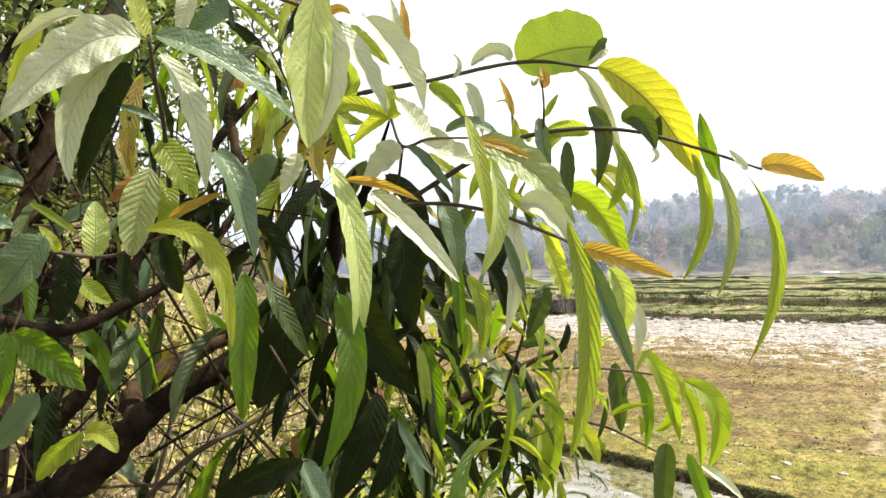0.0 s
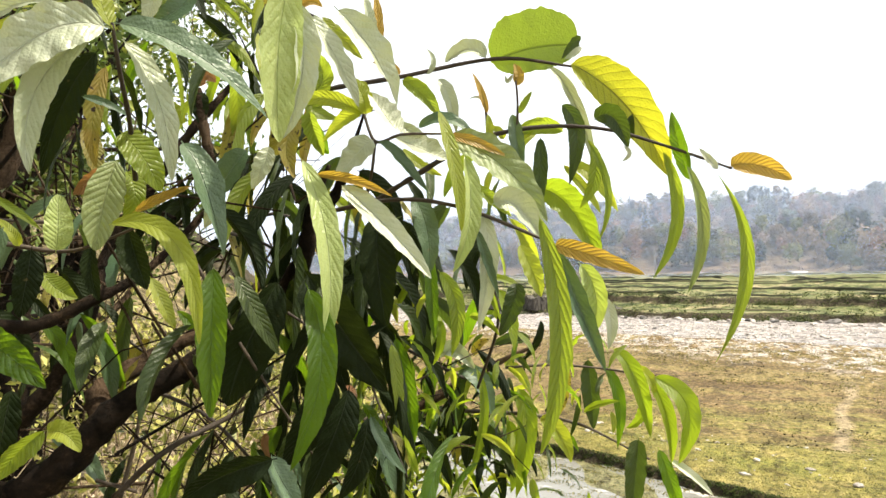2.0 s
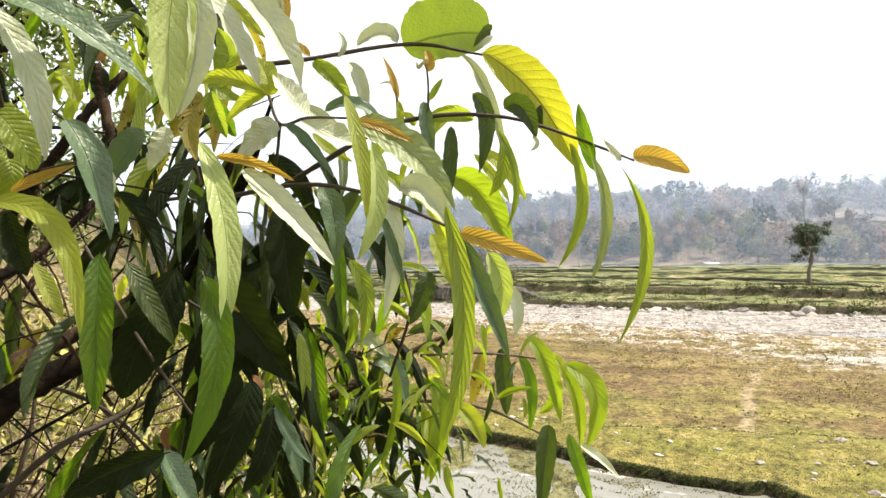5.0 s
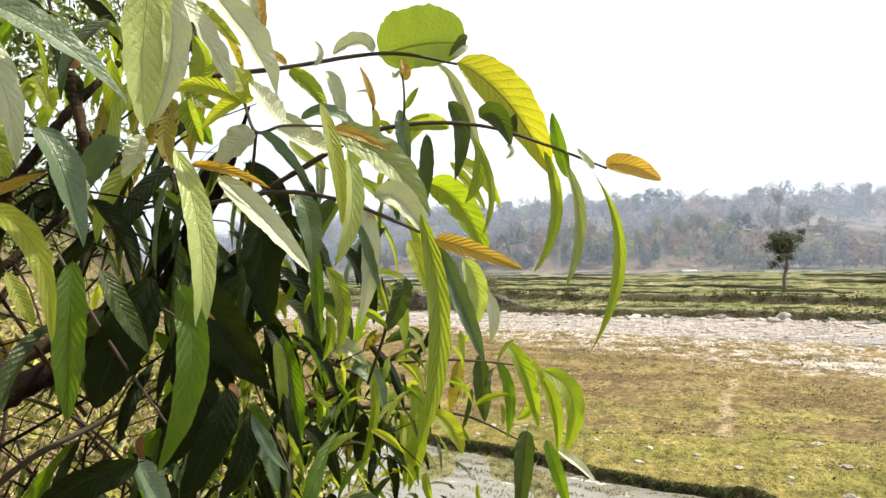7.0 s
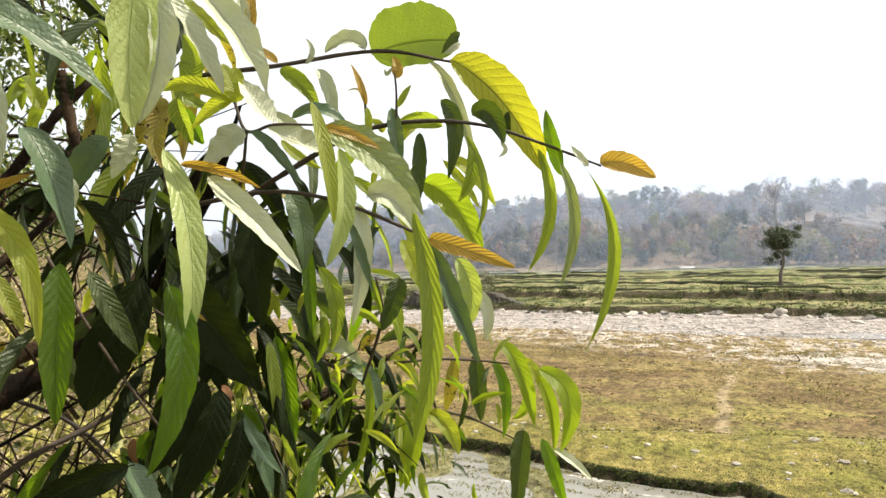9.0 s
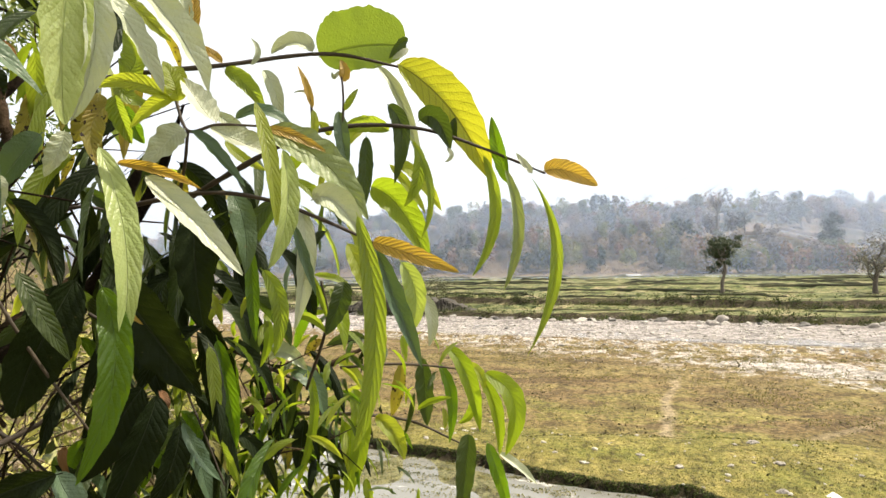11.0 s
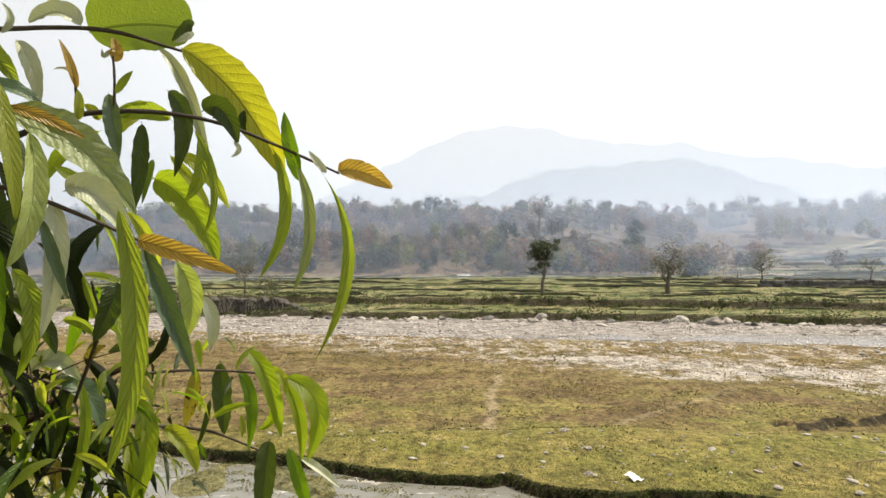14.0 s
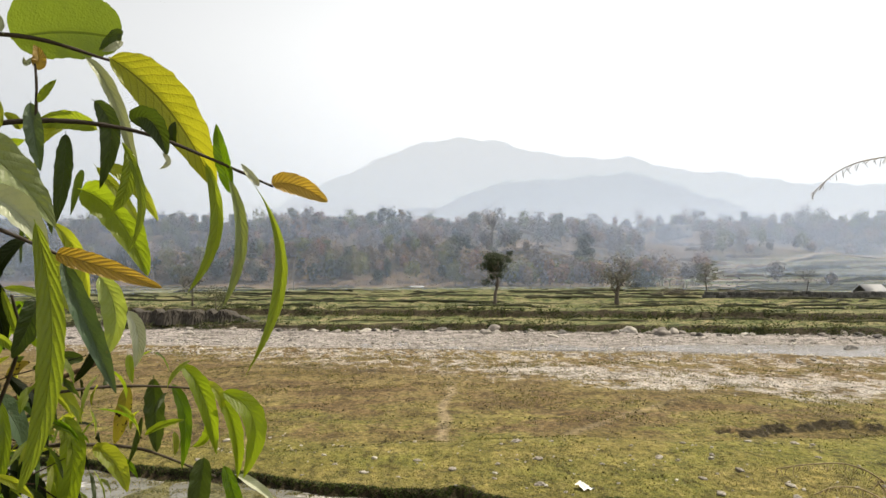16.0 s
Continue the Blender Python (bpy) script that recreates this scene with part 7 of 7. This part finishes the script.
for column, dist, tall in ((587, 128, 5.6), (1077, 130, 4.6), (1283, 100, 1.8)):
    x = dist * math.tan(radians(az_of(column)))
    z = float(height(x, dist))
    root = tagged(new("utility_pole"), "thin weathered pole standing at the edge of the fields", "pole")
    bm = bmesh.new()
    tube(bm, curve_points([(0, 0, -0.3, 0.10), (0, 0, tall * 0.5, 0.09), (0.03, 0, tall, 0.07)], 3), 7, 0.03)
    part("post", bm, WOOD, root)
    bm = bmesh.new()
    box(bm, (-0.45, -0.05, tall - 0.55), (0.45, 0.05, tall - 0.45))
    part("crossarm", bm, WOOD, root)
    root.location = (x, dist, z)

# brushwood piled on the field
rng = np.random.RandomState(23)
for column, dist, wide in ((1265, 100, 4.4), (1370, 92, 2.6), (1415, 92, 2.8)):
    x = dist * math.tan(radians(az_of(column)))
    segs = []
    for k in range(170):
        a, b = rng.normal(0, 0.28, 2) * wide, rng.normal(0, 0.35, 2) * wide
        h = max(0.0, 1.3 - abs(a[0]) / wide * 2.2)
        p = (x + a[0], dist + a[1] * 0.3, float(height(x, dist)) + h * rng.rand())
        segs.append((p, (p[0] + b[0], p[1] + b[1] * 0.3, p[2] + rng.uniform(-0.2, 0.35)), rng.uniform(0.02, 0.06)))
    v, f = stems(segs, 4)
    tagged(mesh_object("brushwood_heap", v, f, WOOD), "heap of grey cut brushwood on the field terrace", "brushwood")

# round dark bushes on the open slope
for k, (column, dist, tall, wide, mat_of) in enumerate(((1100, 172, 8.5, 6.0, 3), (1215, 121, 4.4, 4.6, 3), (1300, 146, 4.5, 5.0, 1), (1362, 285, 9.0, 9.0, 1), (1316, 300, 13.0, 7.0, 1), (1500, 290, 12.0, 9.0, 1), (1540, 205, 7.0, 9.0, 1), (1010, 160, 7.0, 6.0, 1))):
    small_tree("rounded bushy tree on the open hazy slope", stand(az_of(column), dist), tall, wide, 2200, 0.3, 140 + k, WOODS[(1, 4, 0, 2)[mat_of]], FAR_BARK, bare=0.0, low=0.05)

# seeding grass that leans in beside the viewer
STRAW = plain("grass_seed_head", [(0.34, 0.27, 0.17), (0.55, 0.45, 0.30)], 60, 0.7, 0, 0, 0.3)


def grass_stalk(*keys):
    root = tagged(new("grass_stalk"), "arching dry grass stalk with a drooping seed head", "grass")
    pts = curve_points(keys, 9)
    bm = bmesh.new()
    tube(bm, pts, 5, 0.05, 3)
    part("stem", bm, STRAW, root)
    r = np.random.RandomState(len(pts))
    bm = bmesh.new()
    for k in range(len(pts) // 3, len(pts)):
        for _ in range(1):
            p = Vector(pts[k][:3])
            q = p + Vector((r.uniform(-0.012, 0.004), r.uniform(-0.008, 0.008), -r.uniform(0.006, 0.018)))
            tube(bm, curve_points([(*p, 0.0003), (*((p + q) / 2), 0.0007), (*q, 0.0002)], 3), 4, 0.1, k)
    part("seed_head", bm, STRAW, root)["kind"] = "stuff"


grass_stalk((1.25, -0.42, 4.30, 0.0026), (1.45, 0.45, 5.30, 0.0022), (1.133, 1.185, 5.915, 0.0018), (1.050, 1.130, 6.149, 0.0016), (0.952, 1.084, 6.188, 0.0013), (0.894, 1.087, 6.188, 0.0010), (0.841, 1.091, 6.169, 0.0008), (0.794, 1.095, 6.130, 0.0005))
grass_stalk((1.15, -0.45, 4.35, 0.0026), (1.25, 0.45, 5.10, 0.0022), (0.999, 1.106, 5.538, 0.0018), (0.942, 1.107, 5.591, 0.0016), (0.884, 1.109, 5.627, 0.0013), (0.836, 1.111, 5.633, 0.0010), (0.798, 1.114, 5.620, 0.0008))
grass_stalk((1.20, -0.50, 4.35, 0.0026), (1.32, 0.45, 5.15, 0.0022), (1.030, 1.154, 5.548, 0.0018), (0.949, 1.155, 5.628, 0.0016), (0.889, 1.158, 5.656, 0.0013), (0.819, 1.162, 5.656, 0.0010), (0.764, 1.165, 5.649, 0.0008))

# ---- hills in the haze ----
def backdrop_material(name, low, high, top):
    """Distance seen through thick air: haze is painted into a faint glowing silhouette, palest near its foot."""
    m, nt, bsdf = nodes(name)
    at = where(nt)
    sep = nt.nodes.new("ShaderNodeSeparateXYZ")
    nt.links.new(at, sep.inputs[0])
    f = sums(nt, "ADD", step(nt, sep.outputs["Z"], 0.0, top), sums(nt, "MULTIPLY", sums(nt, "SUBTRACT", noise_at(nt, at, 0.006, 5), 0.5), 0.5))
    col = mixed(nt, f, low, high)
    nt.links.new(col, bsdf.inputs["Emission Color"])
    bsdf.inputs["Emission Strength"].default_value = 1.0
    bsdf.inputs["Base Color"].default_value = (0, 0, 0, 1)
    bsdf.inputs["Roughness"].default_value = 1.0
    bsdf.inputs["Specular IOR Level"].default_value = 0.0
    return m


def hill(name, label, dist, deep, az, rise, low, high):
    """A ridge seen across the valley: rise is its height in degrees above eye level at each bearing."""
    A = np.linspace(az[0], az[-1], 260)
    up = dist * np.tan(np.radians(np.interp(A, az, rise))) + 6
    up = np.maximum(up + 0.0035 * dist * (np.sin(A * 1.7) * 0.5 + np.sin(A * 4.3 + 1) * 0.3 + np.sin(A * 11.3 + 2 * np.sin(A)) * 0.16), -20)
    rows = np.linspace(-1, 1, 15)
    verts = []
    for q in rows:
        r = dist + q * deep
        h = up * (1 - abs(q) ** 1.3) - 15
        verts += [(r * math.sin(radians(a)), r * math.cos(radians(a)), hh) for a, hh in zip(A, h)]
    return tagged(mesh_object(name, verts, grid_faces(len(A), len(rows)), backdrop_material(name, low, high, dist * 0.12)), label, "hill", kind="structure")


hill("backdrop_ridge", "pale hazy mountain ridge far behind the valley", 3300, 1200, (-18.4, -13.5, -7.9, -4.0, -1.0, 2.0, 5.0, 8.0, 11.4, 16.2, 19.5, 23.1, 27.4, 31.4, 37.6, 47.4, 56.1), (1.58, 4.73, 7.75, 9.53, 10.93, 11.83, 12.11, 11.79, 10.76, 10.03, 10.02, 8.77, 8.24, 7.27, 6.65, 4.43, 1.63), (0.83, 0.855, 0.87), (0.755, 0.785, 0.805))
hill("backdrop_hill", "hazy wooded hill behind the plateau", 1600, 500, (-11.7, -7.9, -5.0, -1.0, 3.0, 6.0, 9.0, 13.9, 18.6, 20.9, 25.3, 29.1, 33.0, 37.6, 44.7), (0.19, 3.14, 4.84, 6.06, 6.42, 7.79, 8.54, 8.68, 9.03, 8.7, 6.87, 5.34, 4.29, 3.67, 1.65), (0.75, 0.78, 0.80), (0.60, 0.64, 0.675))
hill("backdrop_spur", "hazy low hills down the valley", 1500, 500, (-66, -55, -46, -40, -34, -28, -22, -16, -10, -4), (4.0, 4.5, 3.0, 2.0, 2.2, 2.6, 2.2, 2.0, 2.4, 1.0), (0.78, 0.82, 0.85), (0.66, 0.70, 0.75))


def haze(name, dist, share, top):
    """A tinted sheet in place of smoke haze hanging across the valley: lets most light pass and scatters the rest."""
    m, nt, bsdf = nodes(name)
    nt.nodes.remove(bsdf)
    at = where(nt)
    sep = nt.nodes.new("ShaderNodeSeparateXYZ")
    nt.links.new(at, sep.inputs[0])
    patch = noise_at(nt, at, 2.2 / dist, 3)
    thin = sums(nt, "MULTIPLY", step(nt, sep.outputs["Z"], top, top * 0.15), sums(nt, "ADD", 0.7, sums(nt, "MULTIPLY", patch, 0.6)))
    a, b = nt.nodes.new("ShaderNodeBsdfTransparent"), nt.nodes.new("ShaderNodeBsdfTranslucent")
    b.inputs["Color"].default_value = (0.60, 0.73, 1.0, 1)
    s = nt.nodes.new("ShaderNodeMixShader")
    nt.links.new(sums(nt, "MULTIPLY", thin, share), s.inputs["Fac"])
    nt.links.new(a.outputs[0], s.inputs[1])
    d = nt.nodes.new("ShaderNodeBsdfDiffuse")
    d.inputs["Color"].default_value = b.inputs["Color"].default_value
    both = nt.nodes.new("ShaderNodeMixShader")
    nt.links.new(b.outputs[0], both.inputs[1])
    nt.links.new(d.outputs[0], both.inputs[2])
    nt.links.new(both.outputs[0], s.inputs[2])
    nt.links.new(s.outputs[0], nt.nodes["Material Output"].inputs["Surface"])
    A = np.linspace(-75, 60, 60)
    zs = np.linspace(-6, top, 8)
    # the sheet leans to the viewer so the high sun brightens it
    verts = [((dist - 0.6 * z) * math.sin(radians(q)), (dist - 0.6 * z) * math.cos(radians(q)), z) for z in zs for q in A]
    return tagged(mesh_object(name, verts, grid_faces(len(A), len(zs)), m), "drift of blue-white smoke haze over the valley", "haze", kind="structure")


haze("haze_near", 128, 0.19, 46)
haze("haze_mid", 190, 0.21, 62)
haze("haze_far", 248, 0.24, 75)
